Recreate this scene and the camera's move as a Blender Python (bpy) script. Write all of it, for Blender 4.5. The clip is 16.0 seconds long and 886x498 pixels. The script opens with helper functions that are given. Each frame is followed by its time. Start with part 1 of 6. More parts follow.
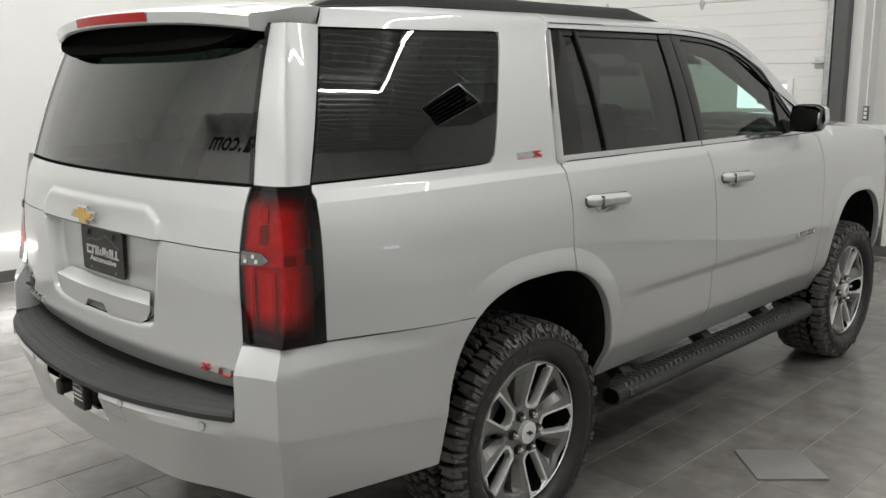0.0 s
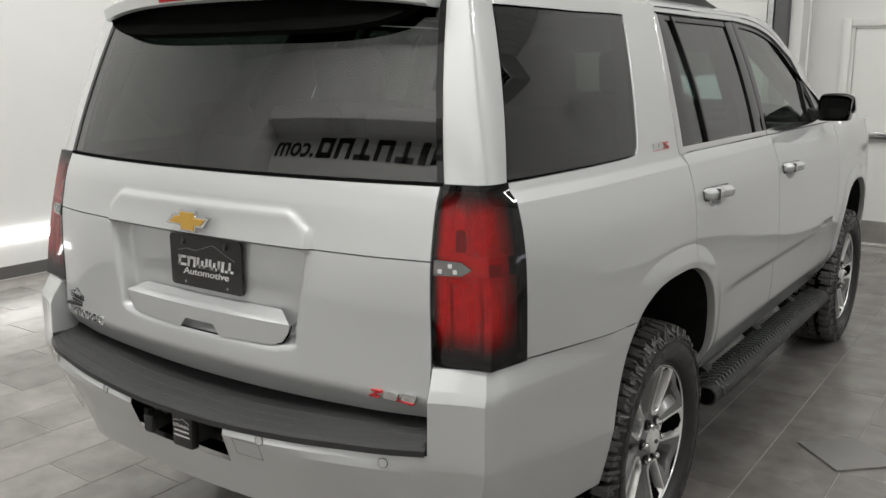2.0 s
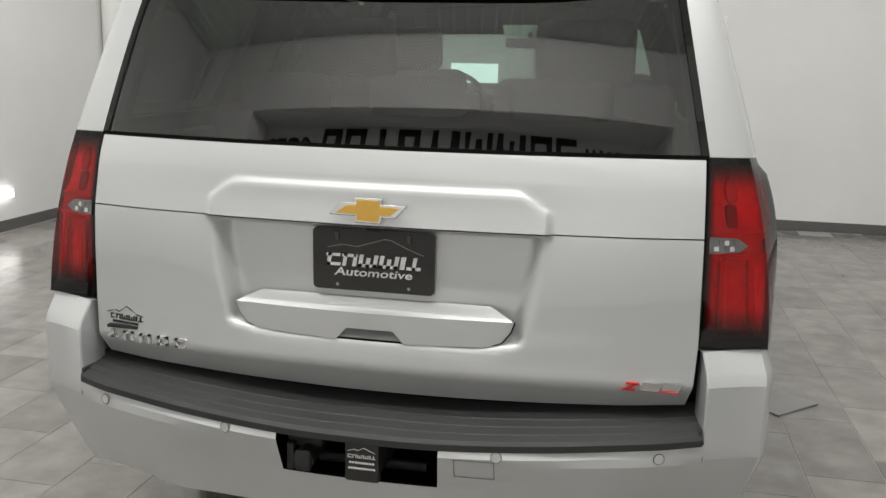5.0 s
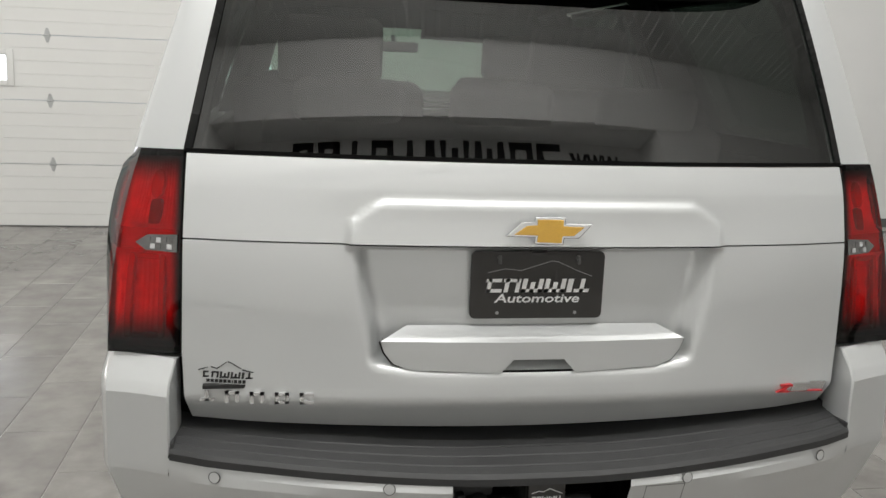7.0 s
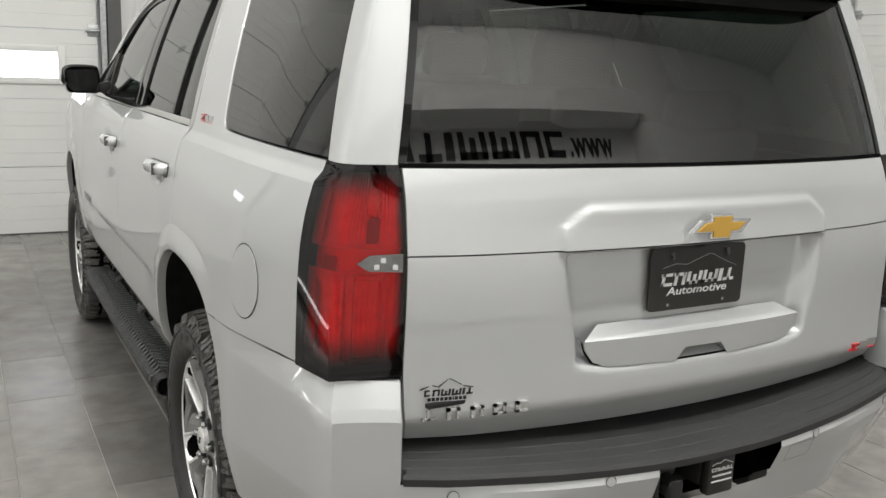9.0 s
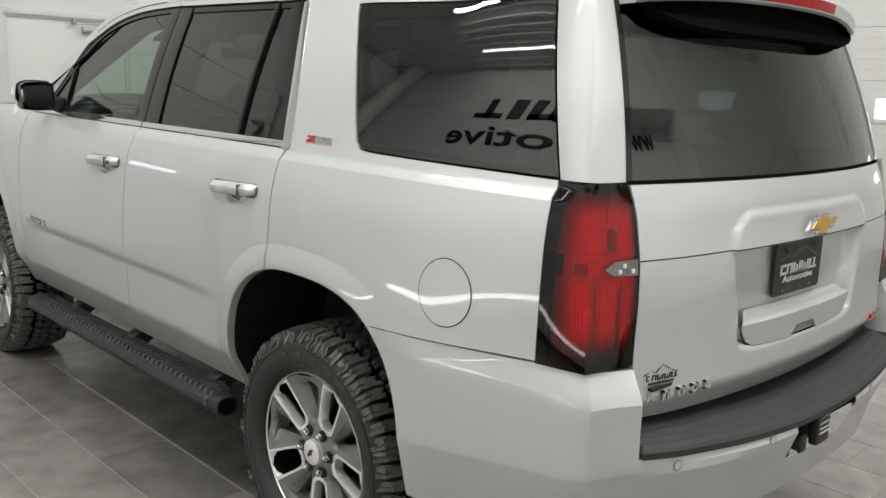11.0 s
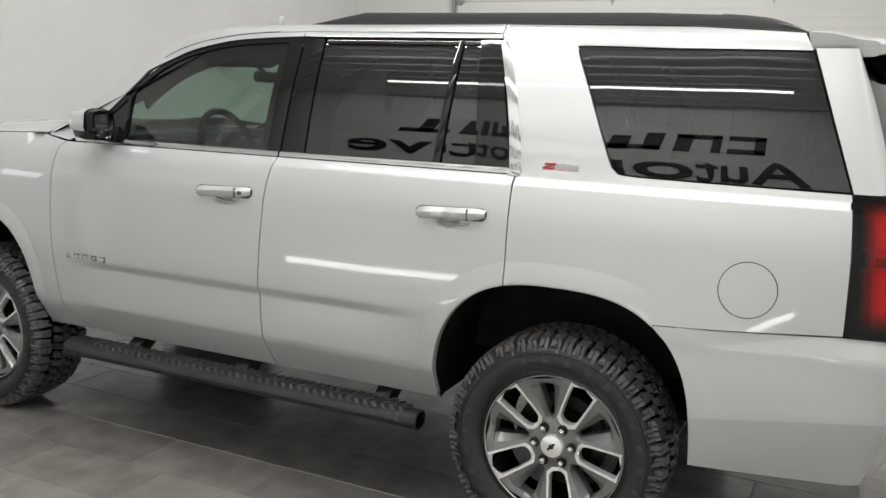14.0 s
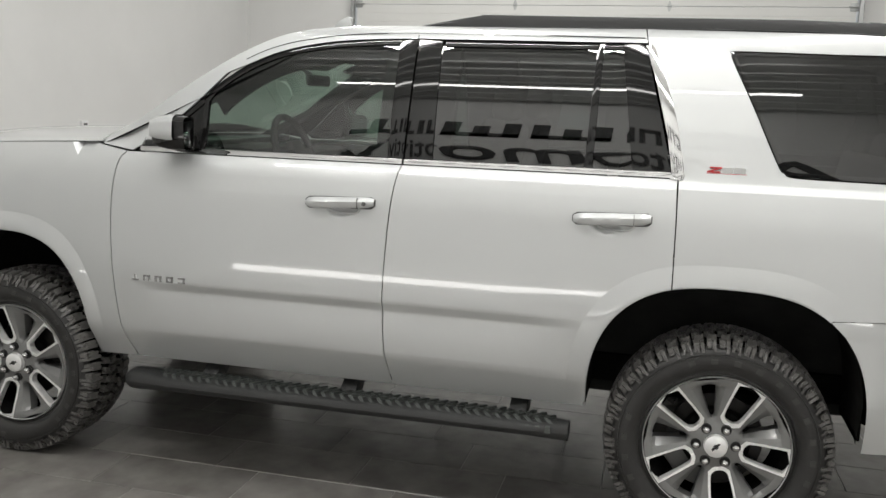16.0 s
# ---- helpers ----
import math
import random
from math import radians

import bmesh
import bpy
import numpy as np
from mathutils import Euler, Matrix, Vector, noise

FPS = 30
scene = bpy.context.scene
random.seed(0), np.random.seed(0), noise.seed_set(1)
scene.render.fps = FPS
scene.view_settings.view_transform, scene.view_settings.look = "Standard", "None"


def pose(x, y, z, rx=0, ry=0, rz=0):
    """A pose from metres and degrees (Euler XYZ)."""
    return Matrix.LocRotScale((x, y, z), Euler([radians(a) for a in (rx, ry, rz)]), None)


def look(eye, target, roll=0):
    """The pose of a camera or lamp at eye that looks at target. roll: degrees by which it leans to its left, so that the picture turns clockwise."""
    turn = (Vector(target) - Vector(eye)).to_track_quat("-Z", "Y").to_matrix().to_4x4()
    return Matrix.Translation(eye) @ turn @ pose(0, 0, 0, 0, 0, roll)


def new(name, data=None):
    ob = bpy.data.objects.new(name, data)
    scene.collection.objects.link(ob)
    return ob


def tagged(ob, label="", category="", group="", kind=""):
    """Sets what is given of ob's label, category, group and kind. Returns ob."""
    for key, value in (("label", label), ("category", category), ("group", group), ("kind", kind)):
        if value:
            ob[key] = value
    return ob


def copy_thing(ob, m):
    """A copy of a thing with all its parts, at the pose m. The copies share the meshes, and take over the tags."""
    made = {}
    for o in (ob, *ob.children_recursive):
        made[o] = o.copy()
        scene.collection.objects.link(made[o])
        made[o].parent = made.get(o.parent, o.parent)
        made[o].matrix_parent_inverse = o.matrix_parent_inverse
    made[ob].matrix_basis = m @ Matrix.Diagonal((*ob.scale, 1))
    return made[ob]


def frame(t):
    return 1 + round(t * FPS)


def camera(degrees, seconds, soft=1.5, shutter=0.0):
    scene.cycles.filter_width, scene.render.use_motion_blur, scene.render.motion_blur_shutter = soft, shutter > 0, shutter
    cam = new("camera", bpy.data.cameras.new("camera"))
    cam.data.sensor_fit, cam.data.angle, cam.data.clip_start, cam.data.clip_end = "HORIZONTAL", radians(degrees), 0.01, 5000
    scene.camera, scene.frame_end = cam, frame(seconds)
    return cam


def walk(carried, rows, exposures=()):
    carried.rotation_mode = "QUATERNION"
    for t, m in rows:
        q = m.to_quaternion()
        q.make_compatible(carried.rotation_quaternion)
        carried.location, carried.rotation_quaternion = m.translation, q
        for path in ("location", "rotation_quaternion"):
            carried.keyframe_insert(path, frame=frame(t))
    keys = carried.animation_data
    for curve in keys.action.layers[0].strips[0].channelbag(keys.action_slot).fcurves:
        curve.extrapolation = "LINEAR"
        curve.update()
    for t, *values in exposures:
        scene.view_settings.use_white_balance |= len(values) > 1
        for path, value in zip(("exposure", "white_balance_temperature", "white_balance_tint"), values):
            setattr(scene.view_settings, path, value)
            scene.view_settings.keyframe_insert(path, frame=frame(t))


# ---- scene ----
cam = camera(53.2, 16.0)
PATH = [
    (0, (2.852, -2.364, 1.679), (1.472, -0.968, 1.297), -0.4),
    (0.5, (2.66, -2.516, 1.683), (1.339, -1.065, 1.296), -0.4),
    (1, (2.428, -2.651, 1.701), (1.178, -1.141, 1.305), -0.1),
    (1.5, (2.208, -2.721, 1.68), (1.028, -1.157, 1.279), -0.0),
    (2, (1.989, -2.733, 1.664), (0.859, -1.132, 1.262), -0.1),
    (2.5, (1.817, -2.818, 1.639), (0.743, -1.178, 1.243), -0.1),
    (3, (1.596, -2.961, 1.632), (0.609, -1.267, 1.238), 0.3),
    (3.2, (1.498, -3.014, 1.622), (0.555, -1.294, 1.234), 0.4),
    (5.3, (0.428, -3.108, 1.572), (0.138, -1.171, 1.164), 1.7),
    (5.5, (0.318, -3.096, 1.559), (0.101, -1.149, 1.158), 1.9),
    (6, (0.035, -3.041, 1.549), (-0.004, -1.08, 1.157), 1.6),
    (6.5, (-0.248, -2.996, 1.573), (-0.103, -1.045, 1.161), 2.0),
    (7, (-0.539, -2.957, 1.567), (-0.204, -1.023, 1.179), 2.2),
    (7.5, (-0.78, -2.861, 1.558), (-0.288, -0.964, 1.162), 2.0),
    (8, (-1.019, -2.767, 1.562), (-0.365, -0.919, 1.162), 2.0),
    (8.5, (-1.324, -2.706, 1.573), (-0.515, -0.922, 1.17), 2.1),
    (9, (-1.561, -2.635, 1.59), (-0.612, -0.921, 1.186), 2.2),
    (9.2, (-1.643, -2.596, 1.581), (-0.644, -0.91, 1.183), 2.1),
    (11.3, (-2.672, -2.081, 1.623), (-1.253, -0.724, 1.241), 2.2),
    (11.5, (-2.757, -1.996, 1.63), (-1.31, -0.67, 1.245), 2.1),
    (12, (-2.993, -1.823, 1.636), (-1.473, -0.577, 1.264), 2.2),
    (12.5, (-3.27, -1.633, 1.652), (-1.676, -0.482, 1.29), 2.2),
    (13, (-3.471, -1.426, 1.653), (-1.806, -0.378, 1.292), 2.1),
    (13.5, (-3.665, -1.168, 1.658), (-1.936, -0.225, 1.308), 2.2),
    (14, (-3.852, -0.924, 1.64), (-2.073, -0.076, 1.299), 2.1),
    (14.5, (-4.036, -0.671, 1.639), (-2.212, 0.078, 1.307), 2.1),
    (15, (-4.126, -0.371, 1.634), (-2.266, 0.283, 1.299), 2.0),
    (15.5, (-4.167, -0.086, 1.616), (-2.276, 0.479, 1.29), 2.0),
    (16, (-4.174, 0.255, 1.605), (-2.257, 0.727, 1.284), 2.0),
]
EXPOSURE = [(0, -0.05), (1.5, -0.1), (3.0, -0.17), (5.5, -0.03), (7.0, 0.0), (16, 0.0)]
walk(cam, [(t, look(e, g, r)) for t, e, g, r in PATH], EXPOSURE)

# ---------- world, lights ----------
world = bpy.data.worlds.new("world")
scene.world = world
world.use_nodes = True
world.node_tree.nodes["Background"].inputs["Color"].default_value = (0.9, 0.95, 1.0, 1)
world.node_tree.nodes["Background"].inputs["Strength"].default_value = 0.6

LEFT, RIGHT, BACK, TOP = -4.9, 8.0, -4.6, 5.2
# ceiling battens: x0, y0, x1, y1, watts per metre; the last three are added fill
LEDS_AND_FILL = [(-4.3, -0.85, -4.3, 3.55, 3.5), (-3.25, -0.85, -3.25, 3.8, 29.0), (2.2, 3.60, 5.12, 3.60, 19.5), (5.15, 0.5, 5.15, 3.55, 34.0),
        (-2.2, -2.5, 2.2, -2.5, 40.0), (-2.2, -1.4, 2.2, -1.4, 30.0), (-1.6, 1.6, 1.8, 1.6, 20.0)]


# ---------- materials ----------
def mat(name, color, rough=0.5, metal=0.0, **kw):
    """A principled material; kw: coat, bump (strength, scale), vary (amount, scale), spec, emit."""
    m = bpy.data.materials.new(name)
    m.use_nodes = True
    nt = m.node_tree
    b = nt.nodes["Principled BSDF"]
    b.inputs["Base Color"].default_value = (*color, 1)
    b.inputs["Roughness"].default_value = rough
    b.inputs["Metallic"].default_value = metal
    if "spec" in kw:
        b.inputs["Specular IOR Level"].default_value = kw["spec"]
    if "ior" in kw:
        b.inputs["IOR"].default_value = kw["ior"]
    if "coat" in kw:
        b.inputs["Coat Weight"].default_value = kw["coat"]
        b.inputs["Coat Roughness"].default_value = kw.get("coat_rough", 0.03)
    if "emit" in kw:
        b.inputs["Emission Color"].default_value = (*kw.get("emit_color", (1, 1, 1)), 1)
        b.inputs["Emission Strength"].default_value = kw["emit"]
    tex = nt.nodes.new("ShaderNodeTexCoord")
    if "vary" in kw:
        amount, scale = kw["vary"]
        n1 = nt.nodes.new("ShaderNodeTexNoise")
        n1.inputs["Scale"].default_value = scale
        n1.inputs["Detail"].default_value = 6
        n1.inputs["Roughness"].default_value = 0.65
        nt.links.new(tex.outputs["Object"], n1.inputs["Vector"])
        ramp = nt.nodes.new("ShaderNodeMapRange")
        ramp.inputs["From Min"].default_value, ramp.inputs["From Max"].default_value = 0.3, 0.7
        ramp.inputs["To Min"].default_value, ramp.inputs["To Max"].default_value = 1 - amount, 1 + amount
        nt.links.new(n1.outputs["Fac"], ramp.inputs["Value"])
        mul = nt.nodes.new("ShaderNodeVectorMath")
        mul.operation = "SCALE"
        mul.inputs[0].default_value = color
        nt.links.new(ramp.outputs["Result"], mul.inputs["Scale"])
        nt.links.new(mul.outputs["Vector"], b.inputs["Base Color"])
        rr = nt.nodes.new("ShaderNodeMapRange")
        rr.inputs["From Min"].default_value, rr.inputs["From Max"].default_value = 0.3, 0.7
        rr.inputs["To Min"].default_value, rr.inputs["To Max"].default_value = max(0.02, rough * (1 - amount)), min(1, rough * (1 + amount))
        nt.links.new(n1.outputs["Fac"], rr.inputs["Value"])
        nt.links.new(rr.outputs["Result"], b.inputs["Roughness"])
    if "bump" in kw:
        strength, scale = kw["bump"]
        n2 = nt.nodes.new("ShaderNodeTexNoise")
        n2.inputs["Scale"].default_value = scale
        n2.inputs["Detail"].default_value = 4
        nt.links.new(tex.outputs["Object"], n2.inputs["Vector"])
        bp = nt.nodes.new("ShaderNodeBump")
        bp.inputs["Strength"].default_value = strength
        bp.inputs["Distance"].default_value = 0.004
        nt.links.new(n2.outputs["Fac"], bp.inputs["Height"])
        nt.links.new(bp.outputs["Normal"], b.inputs["Normal"])
    return m


def matt_mat(name, color):
    """Bare matt black for felt and shaded hollows: scatters evenly and has no gloss at all."""
    m = bpy.data.materials.new(name)
    m.use_nodes = True
    nt = m.node_tree
    nt.nodes.remove(nt.nodes["Principled BSDF"])
    d = nt.nodes.new("ShaderNodeBsdfDiffuse")
    n = nt.nodes.new("ShaderNodeTexNoise")
    n.inputs["Scale"].default_value = 9
    ramp = nt.nodes.new("ShaderNodeMix")
    ramp.data_type = "RGBA"
    ramp.inputs[6].default_value = (*[c * 0.6 for c in color], 1)
    ramp.inputs[7].default_value = (*[c * 1.4 for c in color], 1)
    nt.links.new(n.outputs["Fac"], ramp.inputs[0])
    nt.links.new(ramp.outputs[2], d.inputs["Color"])
    nt.links.new(d.outputs["BSDF"], nt.nodes["Material Output"].inputs["Surface"])
    return m


def glass_mat(name, tint, mirror=0.085, gloss=1.0):
    """Thin tinted automotive glass: what passes is tinted, what is mirrored follows Fresnel."""
    m = bpy.data.materials.new(name)
    m.use_nodes = True
    nt = m.node_tree
    nt.nodes.remove(nt.nodes["Principled BSDF"])
    out = nt.nodes["Material Output"]
    tr = nt.nodes.new("ShaderNodeBsdfTransparent")
    tr.inputs["Color"].default_value = (*tint, 1)
    gl = nt.nodes.new("ShaderNodeBsdfGlossy")
    gl.inputs["Color"].default_value = (gloss, gloss, gloss, 1)
    gl.inputs["Roughness"].default_value = 0.0
    lw = nt.nodes.new("ShaderNodeLayerWeight")
    lw.inputs["Blend"].default_value = 0.5
    power = nt.nodes.new("ShaderNodeMath")
    power.operation = "POWER"
    power.inputs[1].default_value = 5.0
    nt.links.new(lw.outputs["Facing"], power.inputs[0])
    rng = nt.nodes.new("ShaderNodeMapRange")
    rng.inputs["To Min"].default_value, rng.inputs["To Max"].default_value = mirror, 1.0
    nt.links.new(power.outputs["Value"], rng.inputs["Value"])
    mix = nt.nodes.new("ShaderNodeMixShader")
    nt.links.new(rng.outputs["Result"], mix.inputs["Fac"])
    nt.links.new(tr.outputs["BSDF"], mix.inputs[1])
    nt.links.new(gl.outputs["BSDF"], mix.inputs[2])
    nt.links.new(mix.outputs["Shader"], out.inputs["Surface"])
    return m


def paint_mat():
    """Silver metallic basecoat with fine flake under a clear coat."""
    m = mat("silver_paint", (0.55, 0.562, 0.562), 0.42, 0.42, coat=1.0, coat_rough=0.006)
    nt = m.node_tree
    b = nt.nodes["Principled BSDF"]
    b.inputs["Coat IOR"].default_value = 1.62
    tex = nt.nodes.new("ShaderNodeTexCoord")
    vor = nt.nodes.new("ShaderNodeTexVoronoi")
    vor.inputs["Scale"].default_value = 1400
    nt.links.new(tex.outputs["Object"], vor.inputs["Vector"])
    rng = nt.nodes.new("ShaderNodeMapRange")
    rng.inputs["To Min"].default_value, rng.inputs["To Max"].default_value = 0.38, 0.50
    nt.links.new(vor.outputs["Color"], rng.inputs["Value"])
    nt.links.new(rng.outputs["Result"], b.inputs["Roughness"])
    return m


def tile_mat():
    """Grey porcelain slate-look tile; every tile differs a little."""
    m = mat("porcelain_tile", (0.2, 0.2, 0.2), 0.3)
    nt = m.node_tree
    b = nt.nodes["Principled BSDF"]
    tex = nt.nodes.new("ShaderNodeTexCoord")
    info = nt.nodes.new("ShaderNodeObjectInfo")
    geo = nt.nodes.new("ShaderNodeNewGeometry")
    n1 = nt.nodes.new("ShaderNodeTexNoise")
    n1.inputs["Scale"].default_value = 5.5
    n1.inputs["Detail"].default_value = 8
    n1.inputs["Roughness"].default_value = 0.55
    n2 = nt.nodes.new("ShaderNodeTexNoise")
    n2.inputs["Scale"].default_value = 45
    n2.inputs["Detail"].default_value = 5
    nt.links.new(geo.outputs["Position"], n1.inputs["Vector"])
    nt.links.new(geo.outputs["Position"], n2.inputs["Vector"])
    ramp = nt.nodes.new("ShaderNodeValToRGB")
    ramp.color_ramp.elements[0].position, ramp.color_ramp.elements[1].position = 0.2, 0.8
    ramp.color_ramp.elements[0].color = (0.128, 0.121, 0.112, 1)
    ramp.color_ramp.elements[1].color = (0.262, 0.250, 0.234, 1)
    nt.links.new(n1.outputs["Fac"], ramp.inputs["Fac"])
    add = nt.nodes.new("ShaderNodeMath")
    add.operation = "ADD"
    nt.links.new(info.outputs["Random"], add.inputs[0])
    nt.links.new(geo.outputs["Random Per Island"], add.inputs[1])
    fra = nt.nodes.new("ShaderNodeMath")
    fra.operation = "FRACT"
    nt.links.new(add.outputs["Value"], fra.inputs[0])
    rng = nt.nodes.new("ShaderNodeMapRange")
    rng.inputs["To Min"].default_value, rng.inputs["To Max"].default_value = 0.82, 1.16
    nt.links.new(fra.outputs["Value"], rng.inputs["Value"])
    sc = nt.nodes.new("ShaderNodeVectorMath")
    sc.operation = "SCALE"
    nt.links.new(ramp.outputs["Color"], sc.inputs[0])
    nt.links.new(rng.outputs["Result"], sc.inputs["Scale"])
    nt.links.new(sc.outputs["Vector"], b.inputs["Base Color"])
    rr = nt.nodes.new("ShaderNodeMapRange")
    rr.inputs["To Min"].default_value, rr.inputs["To Max"].default_value = 0.17, 0.30
    nt.links.new(n1.outputs["Fac"], rr.inputs["Value"])
    nt.links.new(rr.outputs["Result"], b.inputs["Roughness"])
    bp = nt.nodes.new("ShaderNodeBump")
    bp.inputs["Strength"].default_value, bp.inputs["Distance"].default_value = 0.06, 0.002
    nt.links.new(n2.outputs["Fac"], bp.inputs["Height"])
    nt.links.new(bp.outputs["Normal"], b.inputs["Normal"])
    return m


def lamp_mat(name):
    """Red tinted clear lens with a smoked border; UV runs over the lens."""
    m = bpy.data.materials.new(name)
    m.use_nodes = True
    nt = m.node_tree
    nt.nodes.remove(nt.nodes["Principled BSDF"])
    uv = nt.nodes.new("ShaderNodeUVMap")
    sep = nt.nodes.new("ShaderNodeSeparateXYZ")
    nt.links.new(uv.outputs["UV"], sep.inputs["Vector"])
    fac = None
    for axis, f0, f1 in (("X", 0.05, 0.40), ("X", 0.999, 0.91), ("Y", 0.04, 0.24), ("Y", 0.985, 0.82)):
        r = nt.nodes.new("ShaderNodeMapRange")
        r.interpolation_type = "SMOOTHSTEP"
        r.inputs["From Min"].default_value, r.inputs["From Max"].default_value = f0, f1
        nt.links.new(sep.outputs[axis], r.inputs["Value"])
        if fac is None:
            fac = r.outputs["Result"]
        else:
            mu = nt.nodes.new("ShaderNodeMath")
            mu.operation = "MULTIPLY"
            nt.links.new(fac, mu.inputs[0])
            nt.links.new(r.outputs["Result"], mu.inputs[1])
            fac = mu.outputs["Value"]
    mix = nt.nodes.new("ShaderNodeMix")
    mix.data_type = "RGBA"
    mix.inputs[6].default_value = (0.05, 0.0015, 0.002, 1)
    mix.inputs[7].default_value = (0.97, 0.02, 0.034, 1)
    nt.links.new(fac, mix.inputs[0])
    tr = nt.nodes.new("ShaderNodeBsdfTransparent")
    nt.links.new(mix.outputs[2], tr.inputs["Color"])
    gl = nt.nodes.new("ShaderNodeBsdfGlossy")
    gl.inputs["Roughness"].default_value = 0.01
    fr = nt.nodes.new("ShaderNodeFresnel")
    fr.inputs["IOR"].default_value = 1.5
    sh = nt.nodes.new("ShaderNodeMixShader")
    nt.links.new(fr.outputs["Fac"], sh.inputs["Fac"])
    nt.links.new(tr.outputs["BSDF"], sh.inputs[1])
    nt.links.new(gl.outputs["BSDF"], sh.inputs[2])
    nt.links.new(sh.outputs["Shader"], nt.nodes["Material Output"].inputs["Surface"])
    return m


PAINT = paint_mat()
BLACK_GLOSS = mat("gloss_black", (0.006, 0.006, 0.006), 0.03)
BLACK_PLASTIC = mat("textured_black_plastic", (0.015, 0.0155, 0.0155), 0.5, bump=(0.35, 900), vary=(0.15, 12))
BADGE = mat("badge_chrome", (0.66, 0.66, 0.66), 0.16, 0.7)
STEP_PLASTIC = mat("grey_black_step_plastic", (0.030, 0.0305, 0.031), 0.52, spec=0.35, bump=(0.3, 700), vary=(0.12, 8))
# also colours in the shade of tread grooves and wheel windows
BLACK_FLAT = matt_mat("dark_liner_and_shade", (0.006, 0.006, 0.0058))
LINER = matt_mat("grey_black_arch_felt", (0.020, 0.020, 0.019))
PAD_GREY = mat("worn_grey_step_tread", (0.048, 0.053, 0.050), 0.42, bump=(0.3, 500), vary=(0.25, 14))
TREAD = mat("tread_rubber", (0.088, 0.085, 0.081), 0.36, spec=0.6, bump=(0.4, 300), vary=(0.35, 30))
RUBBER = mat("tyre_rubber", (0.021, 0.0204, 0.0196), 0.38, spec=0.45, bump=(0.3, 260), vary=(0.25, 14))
CHROME = mat("chrome", (0.68, 0.68, 0.68), 0.07, 1.0)
SATIN = mat("satin_metal", (0.62, 0.62, 0.61), 0.22, 1.0)
MACHINED = mat("machined_alloy", (0.92, 0.92, 0.91), 0.34, 0.6, vary=(0.1, 30))
RIM_GREY = mat("grey_wheel_paint", (0.20, 0.20, 0.197), 0.38, 0.4, coat=0.35, vary=(0.08, 20))
RIM_DARK = mat("dark_barrel", (0.014, 0.014, 0.014), 0.5, 0.2)
ROTOR = mat("cast_brake_iron", (0.022, 0.021, 0.020), 0.5, 0.8, vary=(0.2, 40))
GOLD = mat("gold_emblem_fill", (0.62, 0.36, 0.05), 0.3, 0.25, coat=0.6, vary=(0.08, 300))
RED_TRIM = mat("red_badge_fill", (0.5, 0.02, 0.025), 0.3, coat=0.5)
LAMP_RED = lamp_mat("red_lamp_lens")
LAMP_BRIGHT = mat("red_lamp_reflector", (0.37, 0.002, 0.003), 0.3, 0.0, spec=0.05, coat=0.5, vary=(0.12, 60))
LAMP_SIDE = mat("orange_red_side_reflector", (0.95, 0.30, 0.26), 0.35, spec=0.1, coat=0.5, bump=(0.3, 400))
LAMP_STEM = mat("dark_bulb_holder", (0.34, 0.20, 0.20), 0.4)
LAMP_GLOW = mat("clear_red_light_guide", (0.75, 0.10, 0.10), 0.2, 0.2, coat=0.5)
LAMP_BOWL = mat("silvered_lamp_bowl", (0.93, 0.88, 0.88), 0.38, 0.25, bump=(0.25, 180), vary=(0.10, 45))
LAMP_CLEAR = mat("clear_reverse_lens", (0.17, 0.165, 0.16), 0.15, 0.8, coat=0.8, vary=(0.3, 40))
GLASS_DARK = glass_mat("privacy_glass", (0.06, 0.072, 0.065))
GLASS_REAR = glass_mat("rear_privacy_glass", (0.215, 0.27, 0.235), 0.105)
GLASS_FRONT = glass_mat("front_door_glass", (0.36, 0.45, 0.40))
GLASS_SHIELD = glass_mat("windscreen_glass", (0.74, 0.88, 0.79))
TRIM_DARK = mat("dark_cabin_trim", (0.007, 0.007, 0.007), 0.7, spec=0.2, bump=(0.2, 300), vary=(0.2, 10))
LEATHER = mat("black_leather", (0.005, 0.005, 0.005), 0.7, spec=0.08, bump=(0.3, 180), vary=(0.2, 9))
HEADLINER = mat("dark_headliner", (0.010, 0.010, 0.010), 0.9, spec=0.1, bump=(0.2, 400), vary=(0.1, 5))
MIRROR = mat("mirror_glass", (0.34, 0.35, 0.36), 0.02, 1.0)
PLATE = mat("black_plate_plastic", (0.022, 0.02, 0.018), 0.42, bump=(0.1, 300), vary=(0.15, 25))
WHITE_INK = mat("white_print", (0.8, 0.8, 0.8), 0.5, vary=(0.06, 60))
GREY_INK = mat("grey_print", (0.3, 0.3, 0.3), 0.5, vary=(0.06, 60))
BLACK_INK = mat("black_vinyl", (0.012, 0.012, 0.012), 0.4, vary=(0.2, 20))
WALL = mat("white_painted_wall", (0.73, 0.73, 0.72), 0.55, bump=(0.12, 90), vary=(0.025, 1.3))
CEIL = mat("white_ribbed_ceiling", (0.74, 0.75, 0.74), 0.5, vary=(0.04, 2))
DOOR_WHITE = mat("white_door_enamel", (0.72, 0.72, 0.70), 0.38, bump=(0.06, 60), vary=(0.02, 2))
BASE = mat("grey_baseboard_vinyl", (0.10, 0.097, 0.093), 0.5, vary=(0.1, 6))
GALV = mat("galvanised_steel", (0.45, 0.46, 0.46), 0.42, 0.85, vary=(0.2, 30))
DARK_STEEL = mat("dark_weather_strip", (0.09, 0.09, 0.088), 0.6, vary=(0.15, 12))
